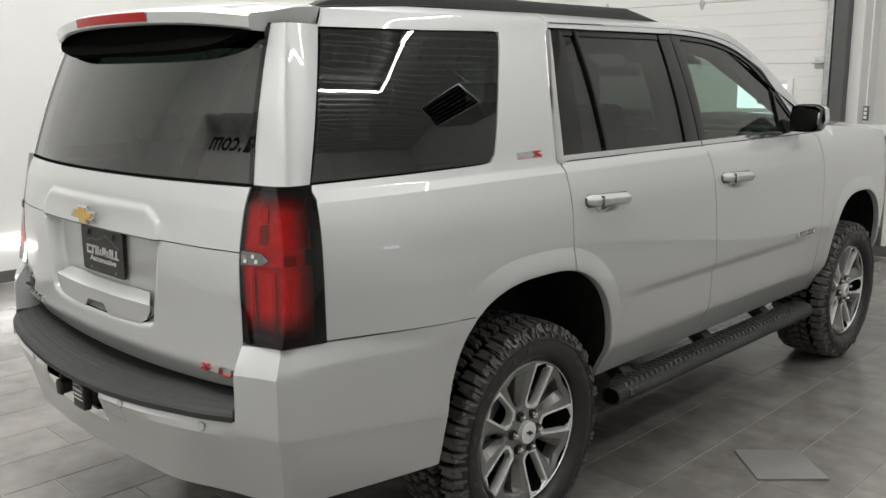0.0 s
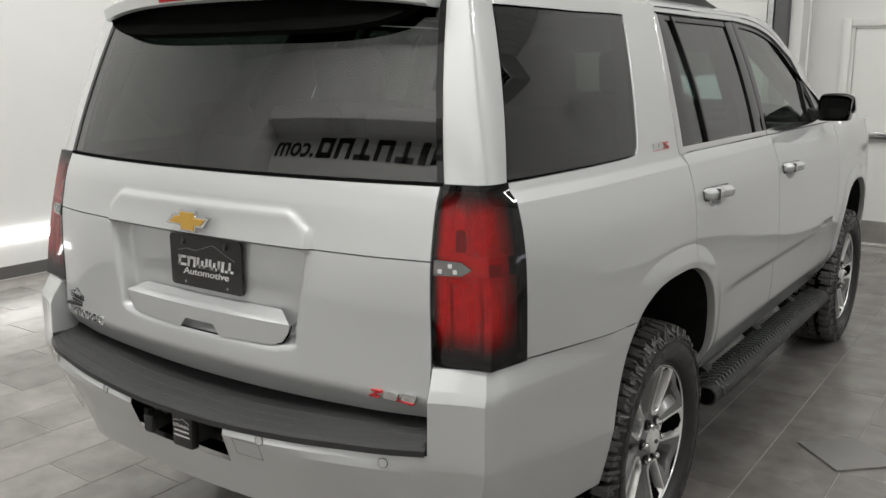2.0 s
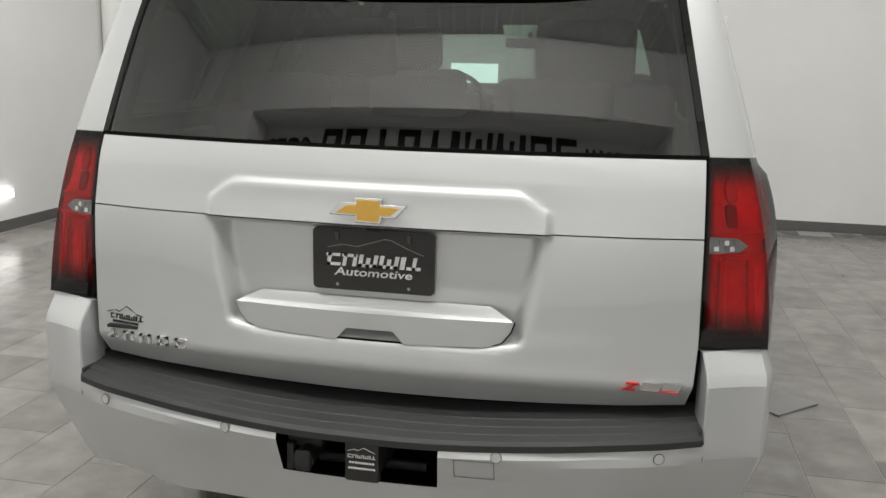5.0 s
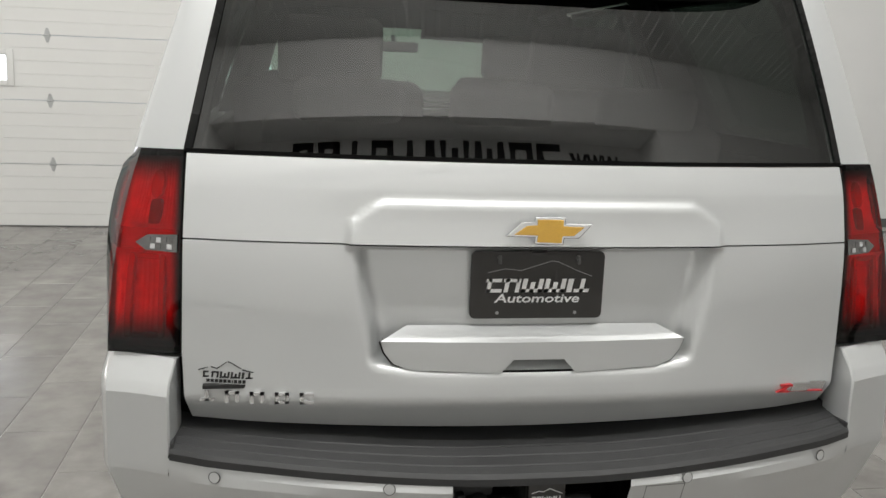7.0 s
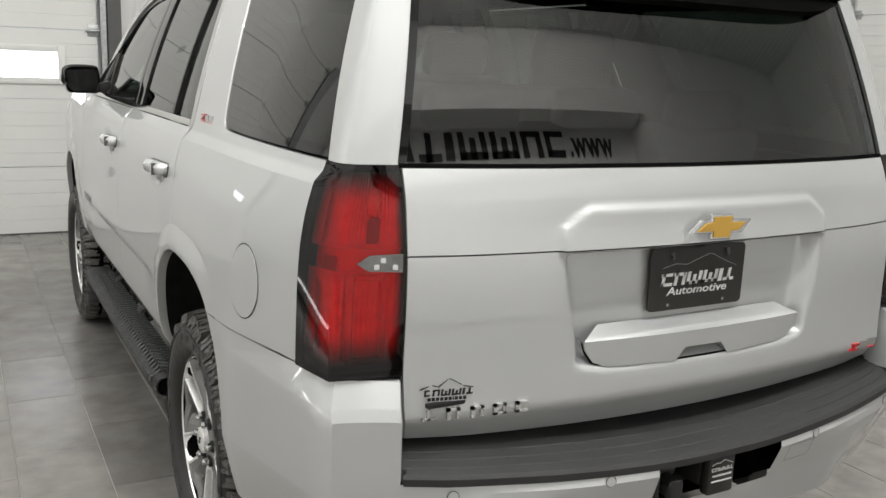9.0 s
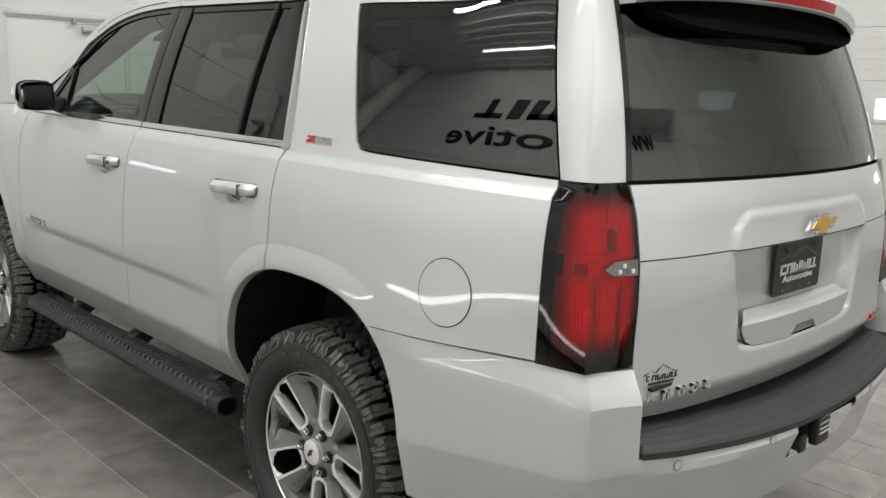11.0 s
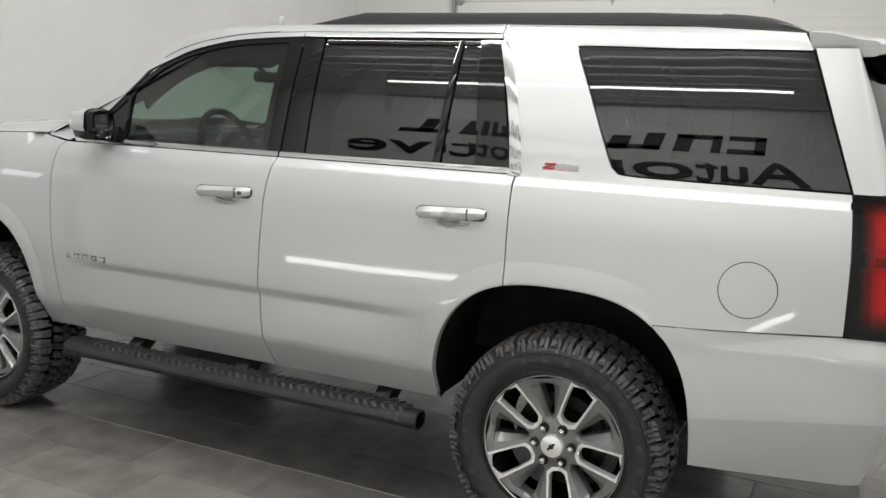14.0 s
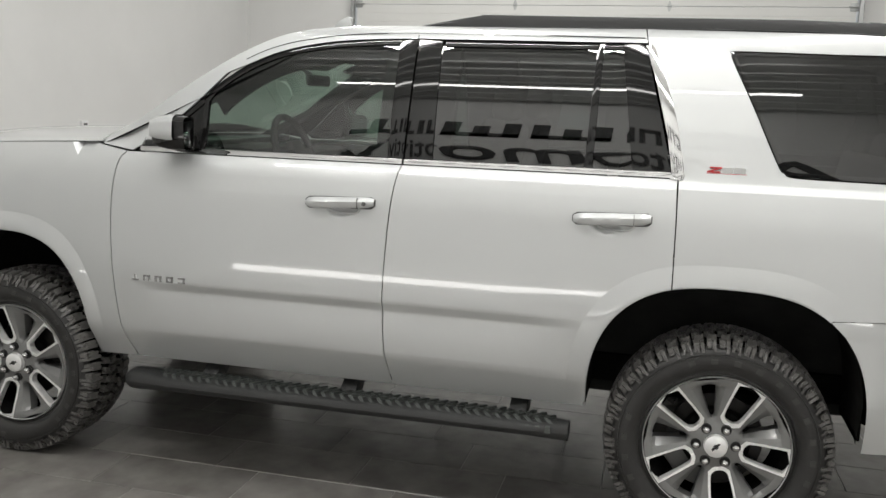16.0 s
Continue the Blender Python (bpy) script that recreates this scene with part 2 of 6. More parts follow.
GROUT = mat("grey_grout", (0.30, 0.29, 0.275), 0.8, bump=(0.3, 200), vary=(0.12, 5))
TILE = tile_mat()
MAT_RUBBER = mat("grey_floor_mat", (0.20, 0.195, 0.188), 0.4, bump=(0.2, 250), vary=(0.08, 8))
PIPE = mat("white_pipe_paint", (0.74, 0.74, 0.72), 0.3, vary=(0.02, 3))
LED = mat("led_diffuser", (1, 1, 1), 0.5, emit=26.0, emit_color=(1.0, 0.985, 0.95))
LED_LOW = mat("led_wall_strip_diffuser", (1, 1, 1), 0.5, emit=7.5, emit_color=(1.0, 0.98, 0.95))
DAY = mat("daylight_beyond_pane", (0.9, 0.95, 1.0), 0.5, emit=3.0, emit_color=(0.88, 0.90, 1.0))
ALU_PLATE = mat("brushed_kick_plate", (0.42, 0.41, 0.39), 0.4, 0.9, vary=(0.12, 14))


# ---------- building helpers ----------
def part(name, bm, material, parent=None, label="", smooth=35, kind=""):
    """Links a bmesh as one mesh object under a thing or part."""
    bmesh.ops.recalc_face_normals(bm, faces=bm.faces)
    me = bpy.data.meshes.new(name)
    bm.to_mesh(me)
    bm.free()
    me.materials.append(material)
    if smooth:
        me.polygons.foreach_set("use_smooth", [True] * len(me.polygons))
        me.set_sharp_from_angle(angle=radians(smooth))
    ob = new(name, me)
    if parent:
        ob.parent = parent
    return tagged(ob, label=label, kind=kind)


def box(x0, x1, y0, y1, z0, z1, bevel=0.0, seg=2):
    bm = bmesh.new()
    bmesh.ops.create_cube(bm, size=1)
    for v in bm.verts:
        v.co = ((x0 + x1) / 2 + v.co.x * (x1 - x0), (y0 + y1) / 2 + v.co.y * (y1 - y0), (z0 + z1) / 2 + v.co.z * (z1 - z0))
    if bevel:
        bmesh.ops.bevel(bm, geom=bm.edges[:], offset=bevel, segments=seg, profile=0.5, affect="EDGES")
    return bm


def join(*bms):
    out = bms[0]
    for b in bms[1:]:
        me = bpy.data.meshes.new("tmp")
        b.to_mesh(me)
        b.free()
        out.from_mesh(me)
        bpy.data.meshes.remove(me)
    return out


def moved(bm, m):
    bmesh.ops.transform(bm, matrix=m, verts=bm.verts)
    return bm


def prism(poly, axis, a, b, bevel=0.0):
    """A polygon in the two other axes, extruded from a to b along axis ('x', 'y' or 'z')."""
    bm = bmesh.new()
    at = {"x": lambda p: (a, p[0], p[1]), "y": lambda p: (p[0], a, p[1]), "z": lambda p: (p[0], p[1], a)}[axis]
    f = bm.faces.new([bm.verts.new(at(p)) for p in poly])
    r = bmesh.ops.extrude_face_region(bm, geom=[f])
    d = {"x": Vector((b - a, 0, 0)), "y": Vector((0, b - a, 0)), "z": Vector((0, 0, b - a))}[axis]
    bmesh.ops.translate(bm, vec=d, verts=[v for v in r["geom"] if isinstance(v, bmesh.types.BMVert)])
    if bevel:
        bmesh.ops.bevel(bm, geom=bm.edges[:], offset=bevel, segments=2, profile=0.5, affect="EDGES")
    return bm


def cyl(r0, r1, p0, p1, seg=24, caps=True):
    """A cone or cylinder from p0 to p1."""
    bm = bmesh.new()
    p0, p1 = Vector(p0), Vector(p1)
    bmesh.ops.create_cone(bm, cap_ends=caps, segments=seg, radius1=r0, radius2=r1, depth=(p1 - p0).length)
    q = Vector((0, 0, 1)).rotation_difference(p1 - p0)
    return moved(bm, Matrix.Translation((p0 + p1) / 2) @ q.to_matrix().to_4x4())


def lathe(profile, seg=64):
    """Profile of (radius, x) pairs turned round the x axis."""
    bm = bmesh.new()
    rings = []
    for k in range(seg):
        a = 2 * math.pi * k / seg
        rings.append([bm.verts.new((x, r * math.cos(a), r * math.sin(a))) for r, x in profile])
    for k in range(seg):
        p, q = rings[k], rings[(k + 1) % seg]
        for i in range(len(profile) - 1):
            bm.faces.new((p[i], p[i + 1], q[i + 1], q[i]))
    return bm


def grid_mesh(rows):
    """Quads over rows of 3D points."""
    bm = bmesh.new()
    vs = [[bm.verts.new(p) for p in row] for row in rows]
    for a, b in zip(vs, vs[1:]):
        for i in range(len(a) - 1):
            bm.faces.new((a[i], a[i + 1], b[i + 1], b[i]))
    return bm


def dense(poly, step=0.03, closed=True):
    out = []
    pts = list(poly) + ([poly[0]] if closed else [])
    for p, q in zip(pts, pts[1:]):
        n = max(1, int(math.hypot(q[0] - p[0], q[1] - p[1]) / step))
        out += [(p[0] + (q[0] - p[0]) * k / n, p[1] + (q[1] - p[1]) * k / n) for k in range(n)]
    return out if closed else out + [pts[-1]]


def spline(pts, n=6):
    """Catmull-Rom through open points."""
    p = [pts[0]] + list(pts) + [pts[-1]]
    out = []
    for i in range(1, len(p) - 2):
        for k in range(n):
            t = k / n
            out.append(tuple(0.5 * (2 * p[i][c] + (p[i + 1][c] - p[i - 1][c]) * t + (2 * p[i - 1][c] - 5 * p[i][c] + 4 * p[i + 1][c] - p[i + 2][c]) * t * t
                                    + (3 * p[i][c] - p[i - 1][c] - 3 * p[i + 1][c] + p[i + 2][c]) * t ** 3) for c in range(len(p[0]))))
    return out + [tuple(pts[-1])]


def shrink(poly, d):
    """Insets a polygon by d."""
    area = sum(p[0] * q[1] - q[0] * p[1] for p, q in zip(poly, poly[1:] + poly[:1]))
    s = 1 if area > 0 else -1
    out = []
    for i, p in enumerate(poly):
        a, c = poly[i - 1], poly[(i + 1) % len(poly)]
        e1 = Vector((p[0] - a[0], p[1] - a[1])).normalized()
        e2 = Vector((c[0] - p[0], c[1] - p[1])).normalized()
        n = Vector((-e1.y - e2.y, e1.x + e2.x)) * s
        n = n.normalized() if n.length > 1e-6 else Vector((0, 0))
        k = d / max(0.45, n.dot(Vector((-e1.y, e1.x)) * s)) if n.length else 0
        out.append((p[0] + n.x * k, p[1] + n.y * k))
    return out


def sheet(poly, place, step=0.06, gap=0.0022, lip=0.014, inward=None, cuts_a=(), cuts_b=()):
    """A panel: the polygon in (a, b), cut into a grid and laid on the surface place(a, b); its rim is turned in by lip along inward."""
    poly = dense(poly)
    if gap:
        poly = shrink(poly, gap)
    bm = bmesh.new()
    bm.faces.new([bm.verts.new((a, b, 0)) for a, b in poly])
    lo = [min(p[k] for p in poly) for k in (0, 1)]
    hi = [max(p[k] for p in poly) for k in (0, 1)]
    for k, extra in ((0, cuts_a), (1, cuts_b)):
        n = int((hi[k] - lo[k]) / step)
        at = [lo[k] + (hi[k] - lo[k]) * i / (n + 1) for i in range(1, n + 1)] + [c for c in extra if lo[k] < c < hi[k]]
        for c in at:
            co = [0, 0, 0]
            no = [0, 0, 0]
            co[k], no[k] = c, 1
            bmesh.ops.bisect_plane(bm, geom=bm.verts[:] + bm.edges[:] + bm.faces[:], plane_co=co, plane_no=no, dist=1e-4)
    bmesh.ops.triangulate(bm, faces=[f for f in bm.faces if len(f.verts) > 4])
    for v in bm.verts:
        v.co = place(v.co.x, v.co.y)
    if lip and inward:
        rim = [e for e in bm.edges if e.is_boundary]
        r = bmesh.ops.extrude_edge_only(bm, edges=rim)
        for v in r["geom"]:
            if isinstance(v, bmesh.types.BMVert):
                v.co += Vector(inward(v.co)) * lip
    return bm


def flip(bm):
    """Mirror in x."""
    return moved(bm, Matrix.Diagonal((-1, 1, 1, 1)))


def lerp_table(table, v):
    if v <= table[0][0]:
        return table[0][1]
    for (a, p), (b, q) in zip(table, table[1:]):
        if v <= b:
            return p + (q - p) * (v - a) / (b - a)
    return table[-1][1]


def smooth01(v, a, b):
    t = max(0.0, min(1.0, (v - a) / (b - a)))
    return t * t * (3 - 2 * t)

# ---------- the car's surfaces ----------
SIDE_TABLE = spline([(0.40, 0.848), (0.46, 0.870), (0.52, 0.900), (0.58, 0.9325), (0.620, 0.955), (0.636, 0.9605), (0.68, 0.9645), (0.74, 0.966), (0.798, 0.9655), (0.806, 0.9656), (0.811, 0.9668),
                     (0.838, 0.9812), (0.843, 0.9830), (0.87, 0.9842), (0.95, 0.9825), (1.05, 0.9790), (1.15, 0.9745), (1.22, 0.969), (1.28, 0.957), (1.33, 0.941), (1.36, 0.928),
                     (1.385, 0.9065), (1.84, 0.741), (1.87, 0.724), (1.895, 0.703), (1.915, 0.672)], 4)
PLAIN_TABLE = spline([(0.40, 0.848), (0.46, 0.870), (0.52, 0.900), (0.58, 0.9325), (0.63, 0.956), (0.74, 0.972), (0.87, 0.9825), (0.95, 0.9822), (1.05, 0.9790), (1.15, 0.9745), (1.22, 0.968),
                      (1.28, 0.957), (1.33, 0.941), (1.36, 0.928), (1.385, 0.9065)], 4)


def arch_radius(y, z, cy, a, b, n):
    return (abs((y - cy) / a) ** n + abs((z - 0.48) / b) ** n) ** (1 / n) if z > 0.48 else abs((y - cy) / a)


def side_x(y, z):
    """Half width of the body at y, z."""
    fade = smooth01(y, 0.48, 0.80) * (1 - smooth01(y, 2.18, 2.34))
    flat = 1 - smooth01(y, 0.0, 0.30)
    x = lerp_table(SIDE_TABLE, z) if z < 1.385 or z > 1.845 else 0.9065 - (0.26 + 0.018 * flat) * (z - 1.385) - (0.2267 - 0.030 * flat) * (z - 1.385) ** 2
    if 0.6 < z < 1.0 and fade < 1:
        x = lerp_table(PLAIN_TABLE, z) * (1 - fade) + x * fade
    for hy, hz in ((1.462, 1.196), (0.440, 1.198)):
        d = ((y - hy) / 0.058) ** 2 + ((z - hz) / 0.032) ** 2
        if d < 1.6:
            x -= 0.022 * (1 - smooth01(d ** 0.5, 0.35, 1.1))
    # the haunch over the rear wheel, which runs in again towards the lamp
    if y < 0.5 and z < 1.33:
        x += 0.017 * smooth01(-y, -0.48, 0.25) * (1 - smooth01(z, 1.08, 1.33)) * (1 - smooth01(-y, 0.50, 0.92))
    if y < 0.3 and 0.80 < z < 1.25:
        lean = 0.043 * smooth01(-y, -0.15, 0.35) * (1 - smooth01(-y, 0.45, 0.8)) - 0.016 * smooth01(-y, 0.6, 0.88)
        x += lean * (1.0 - z) * (1 - smooth01(z, 1.10, 1.25)) * smooth01(z, 0.80, 0.90)
    if y < -0.45:
        x -= 0.029 * min(1.2, (-0.45 - y) / 0.46) ** 1.6
    if y > 2.3:
        x -= 0.05 * ((y - 2.3) / 1.5) ** 2 + 0.20 * smooth01(y, 3.35, 3.95) ** 2
    if z > 1.4 and y > 1.2:
        x -= 0.03 * ((y - 1.2) / 1.2) ** 2
    return x


def side_at(off=0.0):
    return lambda y, z: Vector((side_x(y, z) + off, y, z))


REAR_TABLE = spline([(0.74, 1.072), (0.79, 1.102), (0.83, 1.126), (0.85, 1.138), (0.865, 1.140), (0.90, 1.1375), (1.0, 1.134), (1.1, 1.134), (1.2, 1.128), (1.27, 1.112), (1.33, 1.092), (1.385, 1.066)], 4)


def rear_y(x, z):
    """The rear face's y at x, z (negative is rearward)."""
    s = z - 1.385
    y = (lerp_table(REAR_TABLE, z) if s < 0 else 1.066 - 0.275 * s - 0.22 * s * s) - 0.060
    y += (0.060 + 0.034 * smooth01(z, 1.22, 1.395)) * (1 - (abs(x) / 0.762) ** 2.1)
    ax = abs(x)
    y -= 0.010 * smooth01(ax, 0.60, 0.785) * (1 - smooth01(z, 1.22, 1.375))
    # raised brow over the plate recess, and the recess itself
    if 0.88 < z < 1.33:
        brow_top = 1.297 - 0.05 * smooth01(ax, 0.34, 0.44)
        inside = 1 - smooth01(ax, 0.412, 0.434)
        brow = smooth01(brow_top + 0.010 - z, 0.0, 0.017) * inside
        edge = 0.376 + 0.036 * smooth01(z, 0.95, 1.19)
        deep_x = 1 - smooth01(ax, edge - 0.034, edge)
        deep = deep_x * (1 - smooth01(z, 1.19, 1.203)) * smooth01(z, 0.915 + 0.02 * smooth01(ax, 0.25, 0.37), 0.955)
        y += 0.012 * brow * smooth01(z, 1.19, 1.206)
        y -= 0.047 * deep
    return -y


ROOF_Z = 1.915


def roof_z(x, y):
    z = ROOF_Z + 0.042 * (1 - (abs(x) / 0.69) ** 2.4)
    z -= 0.03 * max(0.0, -(y - 0.0) / 0.72) ** 2
    z -= 0.035 * max(0.0, (y - 0.9) / 0.75) ** 2
    return z


# outlines in (y, z), from the left side; the right side is the mirror
REAR_ARCH = [(0.004 + 0.482 * math.copysign(abs(math.cos(a)) ** (2 / 2.7), math.cos(a)), 0.48 + 0.522 * abs(math.sin(a)) ** (2 / 2.7)) for a in [math.pi * k / 36 for k in range(37)]]
FRONT_ARCH = [(3.020 + 0.425 * math.copysign(abs(math.cos(a)) ** (2 / 2.7), math.cos(a)), 0.48 + 0.53 * abs(math.sin(a)) ** (2 / 2.7)) for a in [math.pi * k / 36 for k in range(37)]]
DOOR_FRONT = spline([(2.425, 1.374), (2.452, 1.30), (2.466, 1.08), (2.456, 0.84), (2.438, 0.624), (2.405, 0.488)], 5)
DOOR_MID = spline([(1.233, 1.374), (1.252, 1.27), (1.271, 1.036), (1.278, 0.795), (1.268, 0.614), (1.252, 0.488)], 5)
DOOR_REAR = [(0.206, 1.374), (0.201, 1.206), (0.199, 0.986)]
BUMPER_TOP = [(-0.335, 0.921), (-0.61, 0.938), (-0.908, 0.955)]
LAMP_FRONT = spline([(-0.889, 1.388), (-0.905, 1.20), (-0.908, 0.957)], 5)
WINDOW_TOP = spline([(2.085, 1.400), (2.10, 1.575), (2.0, 1.680), (1.841, 1.764), (1.63, 1.813), (1.419, 1.831), (1.18, 1.838)], 5)[:-1]
A_OUTER = spline([(2.60, 1.405), (2.42, 1.50), (2.239, 1.630), (2.015, 1.775), (1.856, 1.852), (1.72, 1.890), (1.554, 1.909), (1.35, 1.915)], 5)


def arch_between(arch, y0, y1):
    """Points of an arch from y0 to y1."""
    pts = sorted(p for p in arch if min(y0, y1) < p[0] < max(y0, y1))
    return pts if y0 < y1 else pts[::-1]


def arch_z(arch, y):
    return lerp_table(sorted(arch), y)


# ---------- the car ----------
suv = tagged(new("suv"), "lifted silver SUV with privacy glass and all-terrain tyres", "car")


def both(name, build, material, label="", smooth=35, parent=suv):
    """The same part on the right side and, mirrored, on the left."""
    a = part(name, build(), material, parent, label, smooth)
    b = part(name, flip(build()), material, parent, label, smooth)
    return b, a


IN = lambda co: (-1, 0, 0)

# lower door panels, fender, quarter
front_door = DOOR_FRONT + DOOR_MID[::-1]
rear_door_poly = DOOR_MID + [(0.493, 0.486)] + [p for p in REAR_ARCH if p[0] > 0.199 and p[1] > 0.49] + DOOR_REAR[::-1]
fender_poly = ([(2.60, 1.405)] + DOOR_FRONT + [(2.594, 0.484)] + arch_between(FRONT_ARCH, 2.597, 3.443) + [(3.446, 0.50), (3.70, 0.56), (3.80, 0.70), (3.83, 1.0), (3.80, 1.20), (3.60, 1.325), (3.2, 1.378)])
QWIN = [(-0.727, 1.824)] + spline([(-0.3, 1.826), (0.02, 1.832), (0.045, 1.822), (0.04, 1.795), (-0.03, 1.65), (-0.125, 1.445), (-0.150, 1.412), (-0.19, 1.397), (-0.40, 1.393)], 5) + [(-0.885, 1.388)]
CHROME_REAR = [(0.190, 1.372), (0.186, 1.385), (0.245, 1.60), (0.325, 1.835), (0.345, 1.852)]
quarter_poly = (CHROME_REAR + [(0.357, 1.915), (-0.35, 1.905), (-0.695, 1.885)] + QWIN + LAMP_FRONT[1:-1] + [(-0.908, 0.957)] + BUMPER_TOP[::-1][1:]
                + arch_between(REAR_ARCH, -0.335, 0.199) + [(0.199, 0.986), (0.201, 1.206), (0.204, 1.372)])
rail_poly = (A_OUTER + [(0.357, 1.915), (0.345, 1.856)] + [(1.18, 1.858)] + [(y, z + 0.022) for y, z in WINDOW_TOP[::-1] if z > 1.75]
             + [(2.03, 1.705), (2.145, 1.585), (2.32, 1.425), (2.36, 1.398), (2.40, 1.376)])

FD = both("front_door", lambda: sheet(front_door, side_at(), 0.07, inward=IN, cuts_a=[1.39 + 0.0145 * k for k in range(11)], cuts_b=[0.58, 0.60, 0.619, 0.637, 0.66, 0.798, 0.806, 0.811, 0.825, 0.838, 0.843, 0.856, 0.88, 1.3, 1.34] + [1.155 + 0.009 * k for k in range(10)]), PAINT)
RD = both("rear_door", lambda: sheet(rear_door_poly, side_at(), 0.04, inward=IN, cuts_a=[0.367 + 0.0145 * k for k in range(11)], cuts_b=[0.58, 0.60, 0.619, 0.637, 0.66, 0.798, 0.806, 0.811, 0.825, 0.838, 0.843, 0.856, 0.88, 1.3, 1.34] + [1.155 + 0.009 * k for k in range(10)]), PAINT)
both("front_fender", lambda: sheet(fender_poly, side_at(), 0.06, inward=IN), PAINT)
both("quarter_panel", lambda: sheet(quarter_poly, side_at(), 0.032, inward=IN, cuts_b=(1.34, 1.36, 1.86, 1.88)), PAINT)


def flare(cy, a, b, t0, t1, front_fade, rear_fade):
    """Raised lip round a wheel arch, from angle t0 (ahead) to t1, each given by the radius, with a crisp outer crease."""
    prof = [(1.155, 0.0005), (1.142, 0.0018), (1.11, 0.0050), (1.075, 0.0082), (1.04, 0.0102), (1.018, 0.0106), (1.006, 0.0096), (1.001, 0.0072), (1.0, 0.003), (0.998, -0.020)]

    def build():
        rows = []
        for k in range(57):
            row = []
            for r, o in prof:
                q = t0(r) + (t1(r) - t0(r)) * k / 56
                c, s = math.cos(q), math.sin(q)
                c, s = math.copysign(abs(c) ** (2 / 2.7), c), abs(s) ** (2 / 2.7)
                zz = 0.48 + b * s
                f = 1.0
                if c > 0 and front_fade:
                    f = 0.25 + 0.75 * smooth01(zz, 0.50, 0.72)
                if c < 0 and rear_fade:
                    f = 0.04 + 0.96 * smooth01(zz, rear_fade, rear_fade + 0.10)
                row.append(Vector((side_x(cy + a * r * c, 0.48 + b * r * s) + (o * f if o > 0 else o), cy + a * r * c, 0.48 + b * r * s)))
            rows.append(row)
        return grid_mesh(rows)
    return build


def arch_angle(y, cy, a):
    v = abs(y - cy) / a
    return math.acos(math.copysign(v ** 1.35, y - cy))


both("arch_flare", flare(0.004, 0.482, 0.522, lambda r: 0.02, lambda r: arch_angle(0.2012, 0.004, 0.482 * r), True, 0), PAINT, smooth=28)
both("arch_flare", flare(0.004, 0.482, 0.522, lambda r: arch_angle(0.1968, 0.004, 0.482 * r), lambda r: arch_angle(-0.333, 0.004, 0.482), False, 0.92), PAINT, smooth=28)
both("arch_flare", flare(3.020, 0.425, 0.53, lambda r: 0.02, lambda r: math.pi - 0.02, True, 0.55), PAINT, smooth=28)
both("roof_rail_and_pillar", lambda: sheet(rail_poly, side_at(), 0.06, inward=IN, cuts_b=(1.86, 1.88, 1.895)), PAINT)

# thin dark gaps between the doors' frames and the roof
frame_gap = [(y + (0.012 if z < 1.80 else 0.0), z + 0.046) for y, z in WINDOW_TOP if z > 1.70] + [(1.0, 1.882), (0.7, 1.880), (0.358, 1.876)]
both("door_frame_gap", lambda: grid_mesh([[side_at(0.0012)(y, z - 0.0018), side_at(0.0012)(y, z + 0.0018)] for y, z in dense(frame_gap, 0.03, False)]), BLACK_FLAT)
both("door_frame_gap", lambda: grid_mesh([[side_at(0.0014)(1.2285, z), side_at(0.0014)(1.232, z)] for z in (1.856, 1.864, 1.872, 1.883)]), BLACK_FLAT)

# door frames: gloss black strips round the panes, chrome along the belt
def strip(inner, outer, off, lip=0.018):
    """A band between two outlines of equal length."""
    def build():
        n = len(inner)
        bm = bmesh.new()
        rows = []
        for i in range(n):
            (a, b), (c, d) = inner[i], outer[i]
            rows.append([bm.verts.new((side_x(a, b) + off - lip, a, b)), bm.verts.new((side_x(a, b) + off, a, b)),
                         bm.verts.new((side_x((a + c) / 2, (b + d) / 2) + off + 0.002, (a + c) / 2, (b + d) / 2)),
                         bm.verts.new((side_x(c, d) + off, c, d)), bm.verts.new((side_x(c, d) + off - lip, c, d))])
        for p, q in zip(rows, rows[1:]):
            for k in range(4):
                bm.faces.new((p[k], p[k + 1], q[k + 1], q[k]))
        return bm
    return build


def line(p, q, n=8):
    return [(p[0] + (q[0] - p[0]) * k / n, p[1] + (q[1] - p[1]) * k / n) for k in range(n + 1)]


top_in = dense([(2.10, 1.575)] + [p for p in WINDOW_TOP if p[1] > 1.60] + [(1.30, 1.832)], 0.02, False)
top_out = []
for i, p in enumerate(top_in):
    a, c = top_in[max(0, i - 1)], top_in[min(len(top_in) - 1, i + 1)]
    d = Vector((c[0] - a[0], c[1] - a[1])).normalized()
    top_out.append((p[0] + d.y * 0.024, p[1] - d.x * 0.024))
both("front_window_surround", strip(top_in, top_out, -0.010), BLACK_GLOSS)
both("pillar_cover", strip(line((1.296, 1.394), (1.304, 1.85)), line((1.2335, 1.394), (1.2335, 1.856)), -0.008), BLACK_GLOSS)
both("pillar_cover", strip(line((1.226, 1.394), (1.226, 1.856)), line((1.118, 1.394), (1.132, 1.85)), -0.008), BLACK_GLOSS)
both("rear_window_surround", strip(line((1.12, 1.832), (0.33, 1.832)), line((1.12, 1.855), (0.345, 1.853)), -0.010), BLACK_GLOSS)
both("rear_pillar_cover", strip(line((0.368, 1.394), (0.436, 1.85)), line((0.228, 1.394), (0.352, 1.85)), -0.008), BLACK_GLOSS)
both("window_divider", strip(line((0.541, 1.394), (0.528, 1.85)), line((0.512, 1.394), (0.506, 1.85)), -0.004), BLACK_GLOSS)
